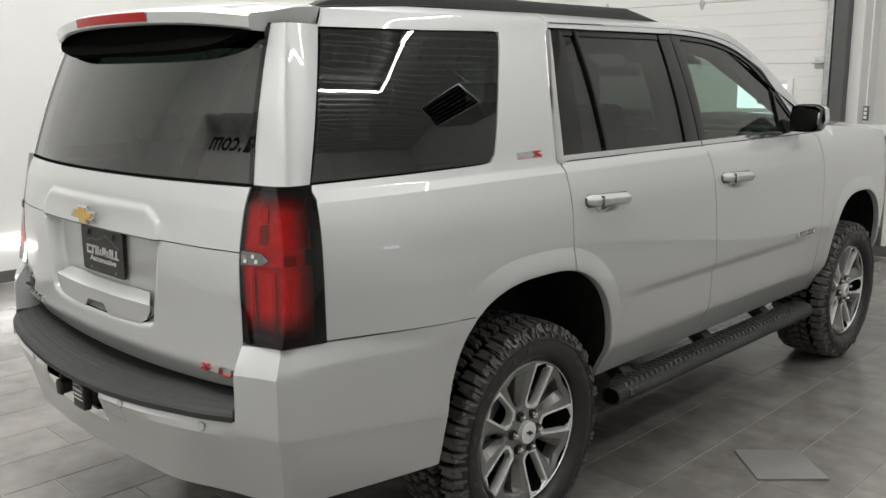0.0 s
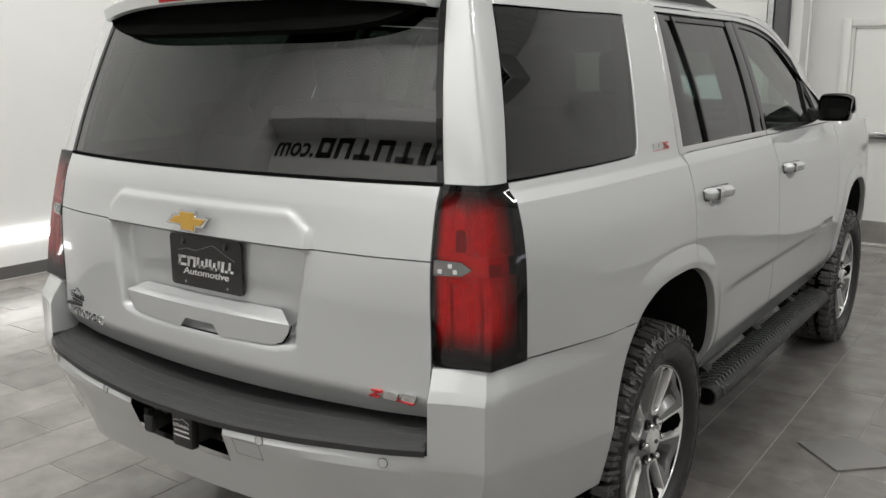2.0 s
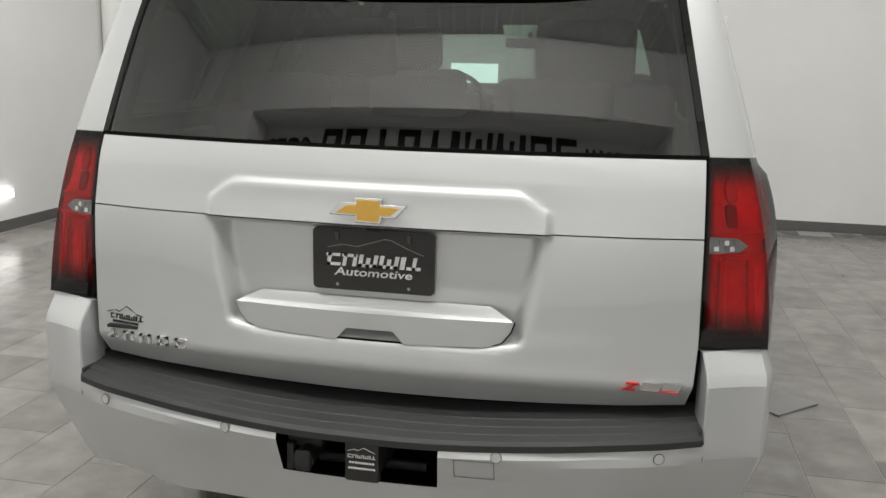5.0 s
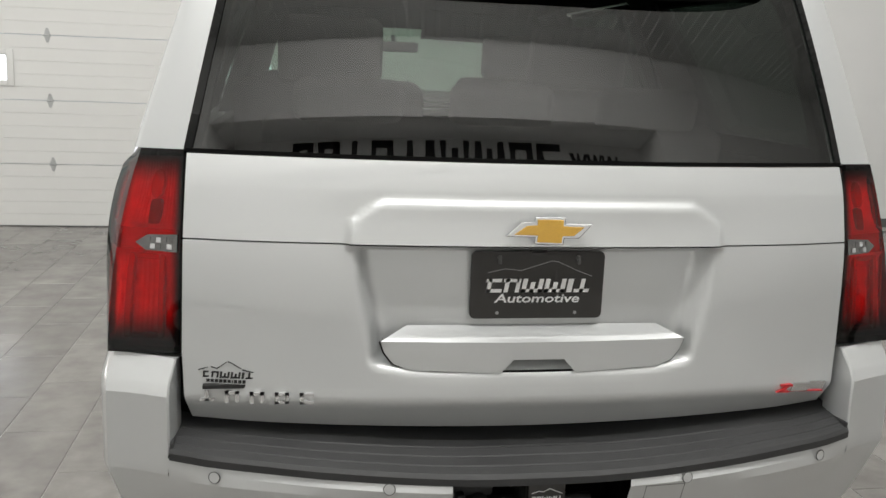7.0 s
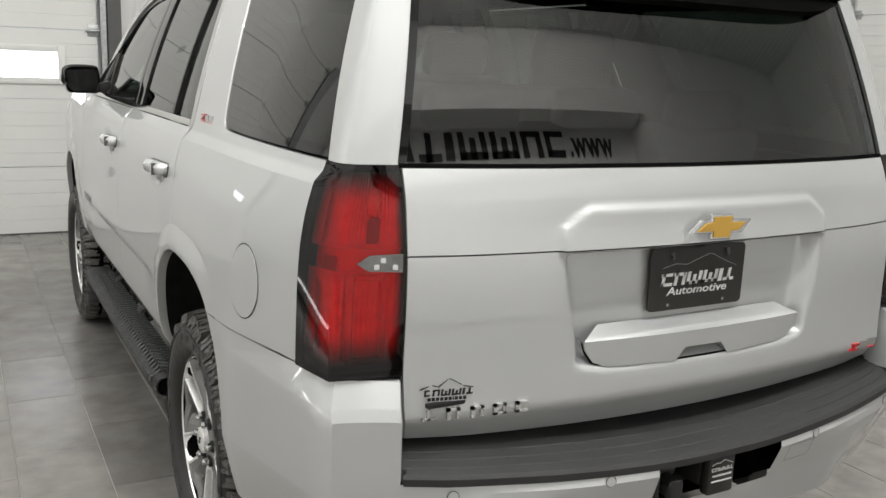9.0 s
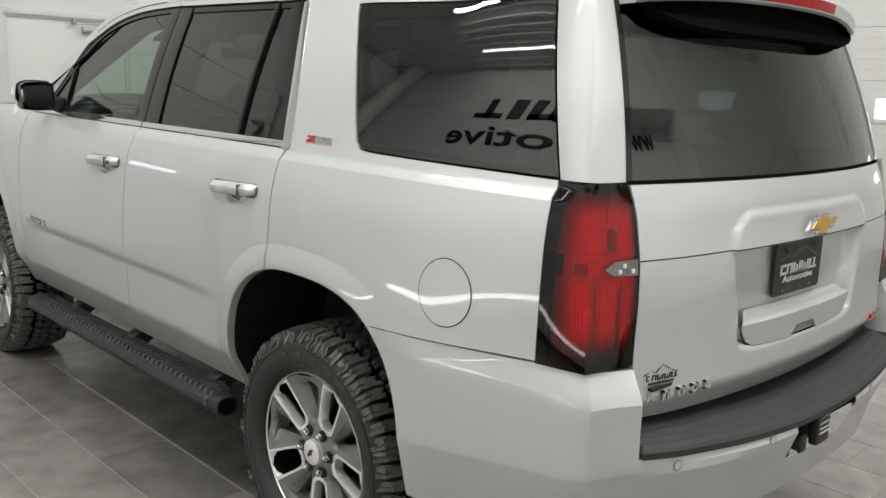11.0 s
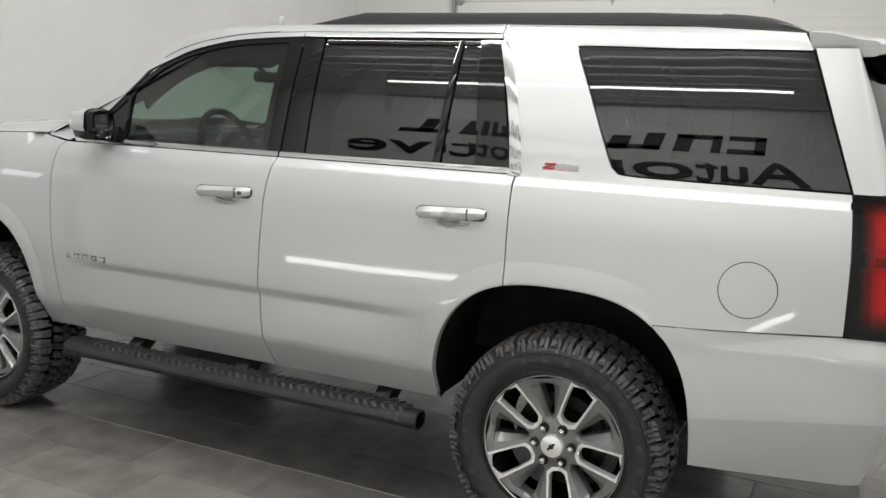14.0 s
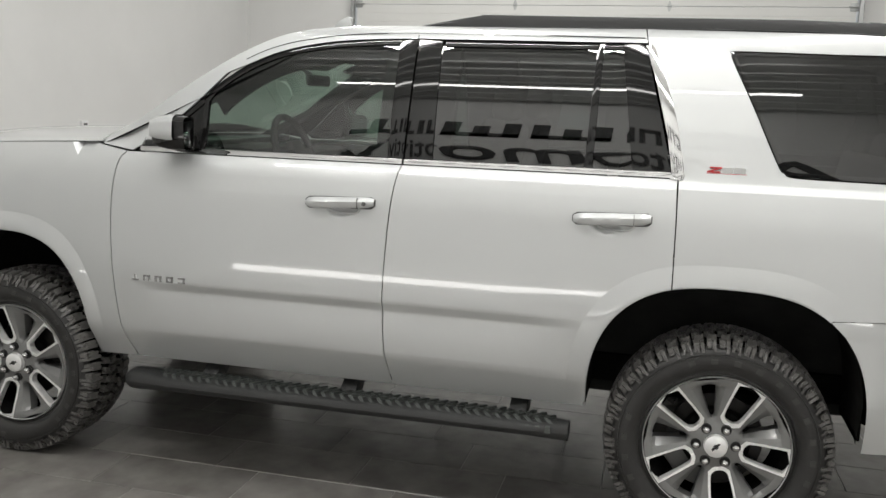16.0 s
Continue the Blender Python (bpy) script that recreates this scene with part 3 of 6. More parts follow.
both("sail_post", strip(line((2.083, 1.394), (2.094, 1.59)), line((2.108, 1.394), (2.112, 1.59)), -0.004), BLACK_GLOSS)
both("sail_trim", strip(line((2.11, 1.585), (2.325, 1.40)), line((2.13, 1.60), (2.352, 1.40)), -0.008), BLACK_GLOSS)
both("chrome_belt_trim", strip(line((2.365, 1.397), (1.2335, 1.395), 24), line((2.36, 1.377), (1.2335, 1.3765), 24), 0.002), CHROME)
both("chrome_belt_trim", strip(line((1.226, 1.395), (0.235, 1.396), 24), line((1.226, 1.3765), (0.212, 1.3765), 24), 0.002), CHROME)
CH_IN = spline([(0.236, 1.3765), (0.229, 1.392), (0.27, 1.60), (0.335, 1.80), (0.352, 1.846)], 5)
CH_OUT = spline([(0.209, 1.3745), (0.186, 1.392), (0.229, 1.60), (0.305, 1.81), (0.334, 1.854)], 5)
both("chrome_window_end", strip(CH_IN, CH_OUT, 0.003), CHROME)



def pane(poly, off=-0.016, step=0.07):
    return lambda: sheet(poly, side_at(off), step, gap=0, lip=0)


both("front_door_window", pane([(2.09, 1.394), (2.098, 1.58)] + [p for p in WINDOW_TOP if p[1] > 1.6] + [(1.30, 1.838), (1.29, 1.394)]), GLASS_FRONT, "lightly tinted glass")
both("sail_window", pane([(2.33, 1.394), (2.105, 1.59), (2.10, 1.394)], -0.014), BLACK_GLOSS)
both("rear_door_window", pane([(1.125, 1.394), (1.135, 1.84), (0.515, 1.84), (0.525, 1.394)]), GLASS_DARK, "dark privacy glass")
both("vent_window", pane([(0.52, 1.394), (0.512, 1.84), (0.425, 1.84), (0.36, 1.394)]), GLASS_DARK, "dark privacy glass")
qw = [(-0.727, 1.8225)] + [(y + 0.0, z) for y, z in QWIN[1:-1]] + [(-0.885, 1.390)]
both("quarter_window", lambda: sheet(qw, side_at(-0.003), 0.06, gap=0.003, lip=0), GLASS_DARK, "dark privacy glass")



def quarter_seal():
    """Dark seal and lining round the quarter window, from the glass inward."""
    ring = dense(qw)
    loops = [[side_at(off)(y, z) for y, z in shrink(ring, d)] for off, d in ((-0.006, 0.010), (-0.010, 0.016), (-0.05, 0.016), (-0.055, -0.03))]
    return grid_mesh([lp + [lp[0]] for lp in loops])


both("quarter_seal", quarter_seal, TRIM_DARK)

# rear pillar between quarter window and rear glass
def rear_pillar():
    rows = []
    for k in range(13):
        t = k / 12
        z = 1.389 + (1.832 - 1.389) * t
        y0 = -0.890 + (0.890 - 0.730) * t
        o = Vector((side_x(y0, z), y0, z))
        xi = 0.766 - 0.092 * t ** 1.1
        i = Vector((xi, rear_y(xi, z) + 0.004, z))
        c = Vector((0.872 - 0.128 * t, -0.966 + 0.112 * t ** 1.1, z))
        row = [o + Vector((-0.02, 0.0, 0)), o]
        for s in (0.25, 0.5, 0.75, 0.93):
            row.append(o.lerp(c, s) + Vector((0.006 * math.sin(s * math.pi), 0, 0)))
        row.append(c + (o + i - 2 * c) * 0.02)
        for s in (0.07, 0.3, 0.6, 1.0):
            row.append(c.lerp(i, s) + Vector((0, -0.003 * math.sin(s * math.pi), 0)))
        row.append(i + Vector((-0.004, 0.03, 0)))
        rows.append(row)
    return grid_mesh(rows)


both("rear_pillar_panel", rear_pillar, PAINT, smooth=25)

# roof and rails
roof_rows = []
for k in range(15):
    y = -0.70 + 2.30 * k / 14
    half = 0.672
    roof_rows.append([Vector((half * s, y, roof_z(half * s, y) - (0.002 if abs(s) == 1 else 0))) for s in [-1, -0.96, -0.88, -0.75, -0.5, -0.25, 0, 0.25, 0.5, 0.75, 0.88, 0.96, 1]])
part("roof", grid_mesh(roof_rows), PAINT, suv)


def roof_rack():
    prof = [(1.30, 0.0), (1.22, 0.012), (1.00, 0.052), (0.95, 0.055), (0.40, 0.050), (-0.38, 0.048), (-0.42, 0.052), (-0.56, 0.047), (-0.64, 0.028), (-0.70, 0.0)]
    rows = []
    for y, h in spline(prof, 3):
        h *= 0.8
        zb = roof_z(0.645, min(max(y, -0.7), 1.6)) - 0.004
        xo = 0.668
        rows.append([Vector((xo, y, zb - 0.012)), Vector((xo - 0.002, y, zb + h * 0.6)), Vector((xo - 0.012, y, zb + h)), Vector((xo - 0.04, y, zb + h)), Vector((xo - 0.052, y, zb + h * 0.6)), Vector((xo - 0.054, y, zb - 0.012))])
    return grid_mesh(rows)


both("roof_rack_rail", roof_rack, BLACK_PLASTIC, "matt black side rail")

# windscreen, hood, nose
def shield_at(s, t):
    """The windscreen: s from side to side (-1 to 1), t from the roof down to the cowl."""
    y, z = (1.60 + 0.12 * t + 0.88 * t ** 1.25, 1.905 - 0.16 * t ** 1.5 - 0.325 * t ** 1.1)
    half = 0.655 + 0.19 * t
    return Vector((half * s, y + 0.16 * (1 - s * s) * t ** 0.7 - 0.02, z + 0.035 * (1 - s * s) * (1 - t)))


part("windscreen", grid_mesh([[shield_at(s, k / 10) for s in [-1, -0.8, -0.6, -0.4, -0.2, 0, 0.2, 0.4, 0.6, 0.8, 1]] for k in range(11)]), GLASS_SHIELD, suv, "clear green-tinted windscreen")
hood = []
for k in range(13):
    t = k / 12
    y = 2.56 + 1.25 * t
    hood.append([Vector((s * (0.885 - 0.03 * t), y + 0.13 * (1 - s * s) * (1 - t) + 0.12 * (1 - s * s) * t,
                         (1.408 - 0.055 * t - 0.10 * t ** 4) + 0.045 * (1 - abs(s) ** 4) + 0.012 * smooth01(0.3 - abs(abs(s) - 0.45), 0, 0.2))) for s in [-1, -0.97, -0.9, -0.75, -0.6, -0.45, -0.3, -0.15, 0, 0.15, 0.3, 0.45, 0.6, 0.75, 0.9, 0.97, 1]])
part("hood", grid_mesh(hood), PAINT, suv)
part("cowl_panel", box(-0.80, 0.80, 2.45, 2.75, 1.36, 1.395, 0.01), BLACK_PLASTIC, suv)
nose = []
for k in range(9):
    z = 0.55 + 0.80 * k / 8
    nose.append([Vector((s * 0.86, 3.80 + 0.17 * (1 - abs(s) ** 2.5) - 0.05 * (z - 0.9) ** 2, z)) for s in [-1, -0.9, -0.75, -0.5, -0.25, 0, 0.25, 0.5, 0.75, 0.9, 1]])
part("front_bumper", grid_mesh(nose), PAINT, suv)
part("grille", box(-0.6, 0.6, 3.93, 3.985, 0.95, 1.22, 0.01), BLACK_GLOSS, suv)
both("headlamp", lambda: box(0.60, 0.84, 3.84, 3.93, 1.02, 1.24, 0.02), LAMP_CLEAR)
part("antenna_fin", prism([(1.80, 1.885), (1.69, 1.905), (1.685, 1.985), (1.70, 1.988), (1.75, 1.965)], "x", -0.27, -0.235, 0.006), PAINT, suv)

# ---------- rear hatch ----------
RIN = lambda co: (0, 1, 0)
rear_at = lambda x, z: Vector((x, rear_y(x, z), z))
fine_x = [s * v for v in (0.325, 0.342, 0.351, 0.36, 0.368, 0.376, 0.385, 0.394, 0.404, 0.412, 0.42, 0.428, 0.436) for s in (-1, 1)]
upper_hatch = [(-0.770, 1.206), (0.770, 1.206), (0.764, 1.384), (-0.764, 1.384)]
lower_hatch = spline([(-0.758, 0.800), (-0.37, 0.785), (0.0, 0.779), (0.37, 0.785), (0.758, 0.800)], 5) + [(0.772, 0.86), (0.776, 0.96), (0.770, 1.206), (-0.770, 1.206), (-0.776, 0.96), (-0.772, 0.86)]
hatch = part("liftgate_upper", sheet(upper_hatch, rear_at, 0.06, gap=0.0018, inward=RIN, cuts_a=fine_x, cuts_b=(1.225, 1.25, 1.26, 1.27, 1.28, 1.288, 1.295, 1.302, 1.309, 1.316, 1.37)), PAINT, suv, smooth=45)
lower = part("liftgate_lower", sheet(lower_hatch, rear_at, 0.06, gap=0.0018, inward=RIN, cuts_a=fine_x, cuts_b=(0.80, 0.82, 0.84, 0.855, 0.87, 0.89, 0.91, 0.92, 0.93, 0.94, 0.95, 0.96, 0.97, 1.187, 1.194, 1.2)), PAINT, suv, smooth=45)
rear_glass = [(-0.768, 1.389), (0.768, 1.389), (0.676, 1.835), (-0.676, 1.835)]
part("rear_window", sheet(rear_glass, lambda x, z: Vector((x, rear_y(x, z) + 0.006, z)), 0.05, gap=0, lip=0), GLASS_REAR, suv, "dark privacy glass")
part("rear_window_seal", sheet([(-0.768, 1.3845), (0.768, 1.3845), (0.768, 1.392), (-0.768, 1.392)], lambda x, z: Vector((x, rear_y(x, z) - 0.001, z)), 0.08, gap=0, lip=0.01, inward=RIN), BLACK_FLAT, suv)
both("rear_window_edge", lambda: grid_mesh([[Vector((0.770 - 0.092 * t, rear_y(0.77 - 0.092 * t, 1.39 + 0.445 * t) + 0.002, 1.39 + 0.445 * t)), Vector((0.752 - 0.092 * t, rear_y(0.752 - 0.092 * t, 1.39 + 0.445 * t) + 0.003, 1.39 + 0.445 * t))] for t in [k / 10 for k in range(11)]]), BLACK_GLOSS)

# spoiler over the glass
sp = []
for k in range(25):
    s = -1 + k / 12
    xr, xt = 0.705 * s, 0.655 * s
    tip = -1.03 + 0.262 * xt * xt
    ztip = 1.885 - 0.030 * abs(s) ** 3
    zr = roof_z(xr, -0.70) if abs(s) < 0.95 else 1.885
    sp.append([Vector((xr, -0.702, zr)), Vector((xr * 0.99, -0.78, zr - 0.004)), Vector((xt * 1.02, tip + 0.07, ztip + 0.012)), Vector((xt, tip + 0.012, ztip + 0.006)), Vector((xt, tip, ztip - 0.004)),
               Vector((xt, tip + 0.004, ztip - 0.036)), Vector((xt * 0.995, tip + 0.016, ztip - 0.042))])
spoiler = part("spoiler", grid_mesh(sp), PAINT, suv, smooth=50)
caps = []
for s in (-1, 1):
    b = bmesh.new()
    src = sp[0] if s < 0 else sp[-1]
    b.faces.new([b.verts.new(p) for p in src] + [b.verts.new((src[0].x * 0.98, -0.72, 1.80))])
    caps.append(b)
part("spoiler_end", caps[0], PAINT, suv)
part("spoiler_end", caps[1], PAINT, suv)
under = []
for k in range(25):
    s = -1 + k / 12
    xt = 0.65 * s
    tip = -1.03 + 0.262 * xt * xt
    ztip = 1.885 - 0.030 * abs(s) ** 3 - 0.040
    drop = 0.085 * (1 - abs(s) ** 5) ** 0.5 if abs(s) < 1 else 0
    zg = 1.835 - drop
    under.append([Vector((xt, tip + 0.016, ztip)), Vector((xt, tip + 0.05, ztip - 0.004)), Vector((xt * 0.99, rear_y(xt, zg) - 0.035, zg + 0.012)), Vector((xt * 0.985, rear_y(xt, zg) - 0.012, zg)), Vector((xt * 0.985, rear_y(xt, zg) + 0.004, zg + 0.004))])
part("spoiler_underside", grid_mesh(under), BLACK_FLAT, suv)
cl = []
for k in range(13):
    x = -0.245 + 0.49 * k / 12
    tip = -1.03 + 0.262 * x * x - 0.003
    zt = 1.885 - 0.030 * abs(x / 0.655) ** 3
    cl.append([Vector((x, tip + 0.008, zt - 0.001)), Vector((x, tip, zt - 0.004)), Vector((x, tip + 0.003, zt - 0.031)), Vector((x, tip + 0.012, zt - 0.034))])
part("high_brake_lamp", grid_mesh(cl), LAMP_BRIGHT, suv, "red high-mounted brake lamp")


# ---------- tail lamps ----------
def lamp_section(z):
    """Front edge, corner and inner edge of the lamp at height z."""
    t = (z - 0.955) / (1.389 - 0.955)
    o_y = lerp_table(sorted([(b, a) for a, b in LAMP_FRONT]), z)
    o = Vector((side_x(o_y, z) + 0.004, o_y - 0.002, z))
    c = Vector((0.936 - 0.075 * max(0, t) ** 1.9, -1.044 + 0.054 * max(0, t) ** 0.9, z))
    i = Vector((0.778 - 0.010 * max(0, t), rear_y(0.778, z) - 0.002, z))
    return o, c, i


def lamp_point(u, z, off=0.0):
    """u from 0 at the front edge over 0.5 at the corner to 1 at the inner edge."""
    o, c, i = lamp_section(z)
    a, b = (1 - u) ** 2, u ** 2
    soft = o * a + c * 2 * u * (1 - u) + i * b
    hard = o.lerp(c, u * 2) if u < 0.5 else c.lerp(i, u * 2 - 1)
    p = hard * 0.85 + soft * 0.15
    out = Vector((1.0 - u * 0.8, -0.2 - u * 0.8, 0)).normalized()
    return p + out * off


def lamp_patch(u0, u1, z0, z1, off, nu=10, nz=10, rim=0.006, top=lambda u: 0.0):
    def build():
        rows = []
        for j in range(nz + 1):
            row = []
            for k in range(nu + 1):
                u = u0 + (u1 - u0) * k / nu
                z = z0 + (z1 + top(u) - z0) * j / nz
                row.append(lamp_point(u, z, off))
            rows.append(row)
        bm = grid_mesh(rows)
        if rim:
            r = bmesh.ops.extrude_edge_only(bm, edges=[e for e in bm.edges if e.is_boundary])
            for v in r["geom"]:
                if isinstance(v, bmesh.types.BMVert):
                    v.co += Vector((-0.6, 0.8, 0)) * rim
        return bm
    return build


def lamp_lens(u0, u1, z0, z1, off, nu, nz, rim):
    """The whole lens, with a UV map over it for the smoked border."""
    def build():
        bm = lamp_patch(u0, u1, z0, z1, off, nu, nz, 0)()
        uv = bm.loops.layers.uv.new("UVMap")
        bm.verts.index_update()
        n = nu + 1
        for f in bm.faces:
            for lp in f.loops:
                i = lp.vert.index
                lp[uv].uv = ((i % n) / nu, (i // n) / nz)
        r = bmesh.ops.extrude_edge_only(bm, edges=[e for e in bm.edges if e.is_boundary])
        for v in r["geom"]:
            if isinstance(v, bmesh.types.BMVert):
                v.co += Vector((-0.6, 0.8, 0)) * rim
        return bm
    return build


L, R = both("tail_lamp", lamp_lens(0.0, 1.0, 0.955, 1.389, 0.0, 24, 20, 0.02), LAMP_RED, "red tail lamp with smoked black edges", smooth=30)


def lamp_shape(pts, off, rim=0.003):
    """A patch with a free outline in (u, z)."""
    def build():
        bm = sheet(pts, lambda u, z: lamp_point(u, z, off), 0.03, gap=0, lip=rim, inward=lambda co: (-0.6, 0.8, 0))
        return bm
    return build


def rounded(u0, u1, z0, z1, ru=0.05, rz=0.014):
    return [(u0 + ru, z0), (u1 - ru, z0), (u1 - ru * 0.3, z0 + rz * 0.3), (u1, z0 + rz), (u1, z1 - rz), (u1 - ru * 0.3, z1 - rz * 0.3), (u1 - ru, z1), (u0 + ru, z1), (u0 + ru * 0.3, z1 - rz * 0.3), (u0, z1 - rz), (u0, z0 + rz), (u0 + ru * 0.3, z0 + rz * 0.3)]


def lamp_bowl(u0, u1, z0, z1, ribs):
    """A hollow reflector behind the lens with upright ribs."""
    def build():
        rows = []
        for j in range(15):
            v = j / 14
            row = []
            for k in range(ribs * 4 + 1):
                w = k / (ribs * 4)
                deep = (math.sin(math.pi * w) * math.sin(math.pi * v)) ** 0.45 if 0 < w < 1 and 0 < v < 1 else 0
                row.append(lamp_point(u0 + (u1 - u0) * w, z0 + (z1 - z0) * v, -0.005 - 0.017 * deep + 0.0010 * math.cos(2 * math.pi * w * ribs) * deep))
            rows.append(row)
        return grid_mesh(rows)
    return build


for side_ob, fl in ((L, True), (R, False)):
    def sub(name, build, material, label=""):
        b = build()
        part(name, flip(b) if fl else b, material, side_ob, label)
    sub("housing", lamp_patch(0.01, 0.99, 0.958, 1.386, -0.052, 24, 12, 0), BLACK_FLAT)
    sub("upper_bowl", lamp_bowl(0.13, 0.985, 1.222, 1.374, 26), LAMP_BOWL)
    sub("lower_bowl", lamp_bowl(0.13, 0.985, 0.968, 1.176, 22), LAMP_BOWL)
    sub("bowl_shelf", lamp_patch(0.22, 0.97, 1.174, 1.224, -0.008, 20, 3, 0.01), LAMP_GLOW)
    sub("upper_bulb", lamp_shape(rounded(0.68, 0.80, 1.285, 1.345, 0.05, 0.026), -0.010, 0.012), LAMP_GLOW)
    sub("bulb_stem", lamp_shape(rounded(0.70, 0.80, 1.226, 1.283, 0.03, 0.01), -0.011, 0.010), LAMP_STEM)
    sub("lower_light_guide", lamp_shape(rounded(0.60, 0.645, 0.985, 1.168, 0.015, 0.01), -0.004, 0.008), LAMP_GLOW)
    sub("lower_light_guide", lamp_shape(rounded(0.84, 0.875, 0.985, 1.168, 0.012, 0.01), -0.004, 0.008), LAMP_GLOW)
    sub("lower_light_guide", lamp_shape(rounded(0.65, 0.835, 0.985, 0.996, 0.012, 0.004), -0.004, 0.008), LAMP_GLOW)
    sub("lower_light_guide", lamp_shape(rounded(0.65, 0.835, 1.157, 1.168, 0.012, 0.004), -0.004, 0.008), LAMP_GLOW)
    sub("side_marker", lamp_shape(rounded(0.15, 0.27, 1.000, 1.155, 0.02, 0.008), -0.003), LAMP_SIDE)
    sub("side_marker", lamp_shape(rounded(0.17, 0.28, 1.230, 1.335, 0.02, 0.008), -0.003), LAMP_SIDE)
    sub("side_reflex", lamp_shape([(0.34, 1.178), (0.50, 1.178), (0.50, 1.205), (0.34, 1.205)], -0.004), LAMP_BRIGHT)
    sub("reverse_lens", lamp_shape([(0.975, 1.176), (0.74, 1.178), (0.655, 1.193), (0.74, 1.210), (0.975, 1.214)], 0.004), LAMP_CLEAR, "clear reversing lens")
    for k in range(10):
        u0, z0 = 0.735 + 0.042 * (k // 2), 1.182 + 0.0135 * (k % 2)
        sub("reverse_facet", lamp_shape([(u0, z0), (u0 + 0.036, z0), (u0 + 0.036, z0 + 0.0105), (u0, z0 + 0.0105)], 0.0045 + 0.001 * ((k * 7) % 3), 0.002), BADGE if (k * 5) % 3 == 1 else LAMP_CLEAR)


# ---------- rear bumper ----------
# plan path of the bumper's skin from the arch round the corner to the middle, by height
FLANK = [(-1.066, 0.933), (-1.045, 0.944), (-1.02, 0.952), (-0.99, 0.957), (-0.95, 0.9605), (-0.52, 1.0000)]


def bumper_crease(u):
    """Height of the thin crease along the bumper's flank."""
    return 0.868 + 0.031 * u


def bumper_low(u):
    """Height of the lower crease, under which the bumper tucks in."""
    return lerp_table([(0, 0.630), (0.226, 0.645), (0.66, 0.677), (1.0, 0.700), (2.0, 0.690)], u)


def bumper_point(u, z):
    """u: 0 at the wheel arch .. 1 corner .. 2 middle."""
    zc = bumper_low(u)
    low = max(0.0, (zc - z) / 0.23)
    if u <= 1:
        y = -0.335 + (-1.066 + 0.335) * u
        if z < 0.93:
            ya = 0.004 - 0.482 * max(0.0, 1 - min(1, max(0, (z - 0.48)) / 0.522) ** 2.7) ** (1 / 2.7)
            y = ya + (-1.066 - ya) * u
        base = side_x(y, max(z, 0.86))
        x = base
        if y < -0.52:
            low_x = lerp_table(FLANK, y)
            opened = min(1.0, (-0.52 - y) / 0.30)
            zk = bumper_crease(u)
            ztop = zk + 0.004 + (lerp_table([(-1.0, 0.952), (-0.335, 0.921)], y) - zk - 0.004) * opened
            x = low_x + (min(base, low_x - 0.010 * opened) - low_x) * min(1.0, max(0.0, (z - zk) / (ztop - zk)))
        top_in = max(0.0, min(1.0, (z - 0.880) / 0.071))
        x -= 0.006 * top_in * smooth01(u, 0.6, 1.0)
        y += 0.030 * top_in * smooth01(u, 0.6, 1.0)
        x -= (0.060 * low + 0.02 * low ** 3) * (0.7 + 0.3 * u)
        y += 0.06 * low * u
        return Vector((x, y, z))
    v = u - 1
    xc, yc = bumper_point(1.0, z).x, bumper_point(1.0, z).y
    x = xc * (1 - v)
    ybase = -1.236 + 0.115 * abs(x) ** 1.9 + 0.03 * smooth01(abs(x), 0.70, 0.925)
    full = -1.236 + 0.115 * xc ** 1.9 + 0.03
    y = ybase + (yc - full) * smooth01(abs(x), 0.45, xc)
    y += 0.022 * max(0.0, min(1.0, (z - 0.885) / 0.068)) * smooth01(v, 0.0, 0.13)
    y += 0.02 * smooth01(z, 0.69, 0.75) * (1 - smooth01(abs(x), 0.5, 0.8)) + 0.055 * low * (1 - smooth01(abs(x), 0.6, 0.925))
    y -= 0.012 * (1 - abs((z - 0.70) / 0.1)) * smooth01(v, 0.06, 0.30) if abs(z - 0.70) < 0.1 else 0
    return Vector((x, y, z))


def bumper_bottom(u):
    return 0.455 + 0.0 * u if u < 0.3 else 0.455 + 0.035 * smooth01(u, 0.9, 1.6)


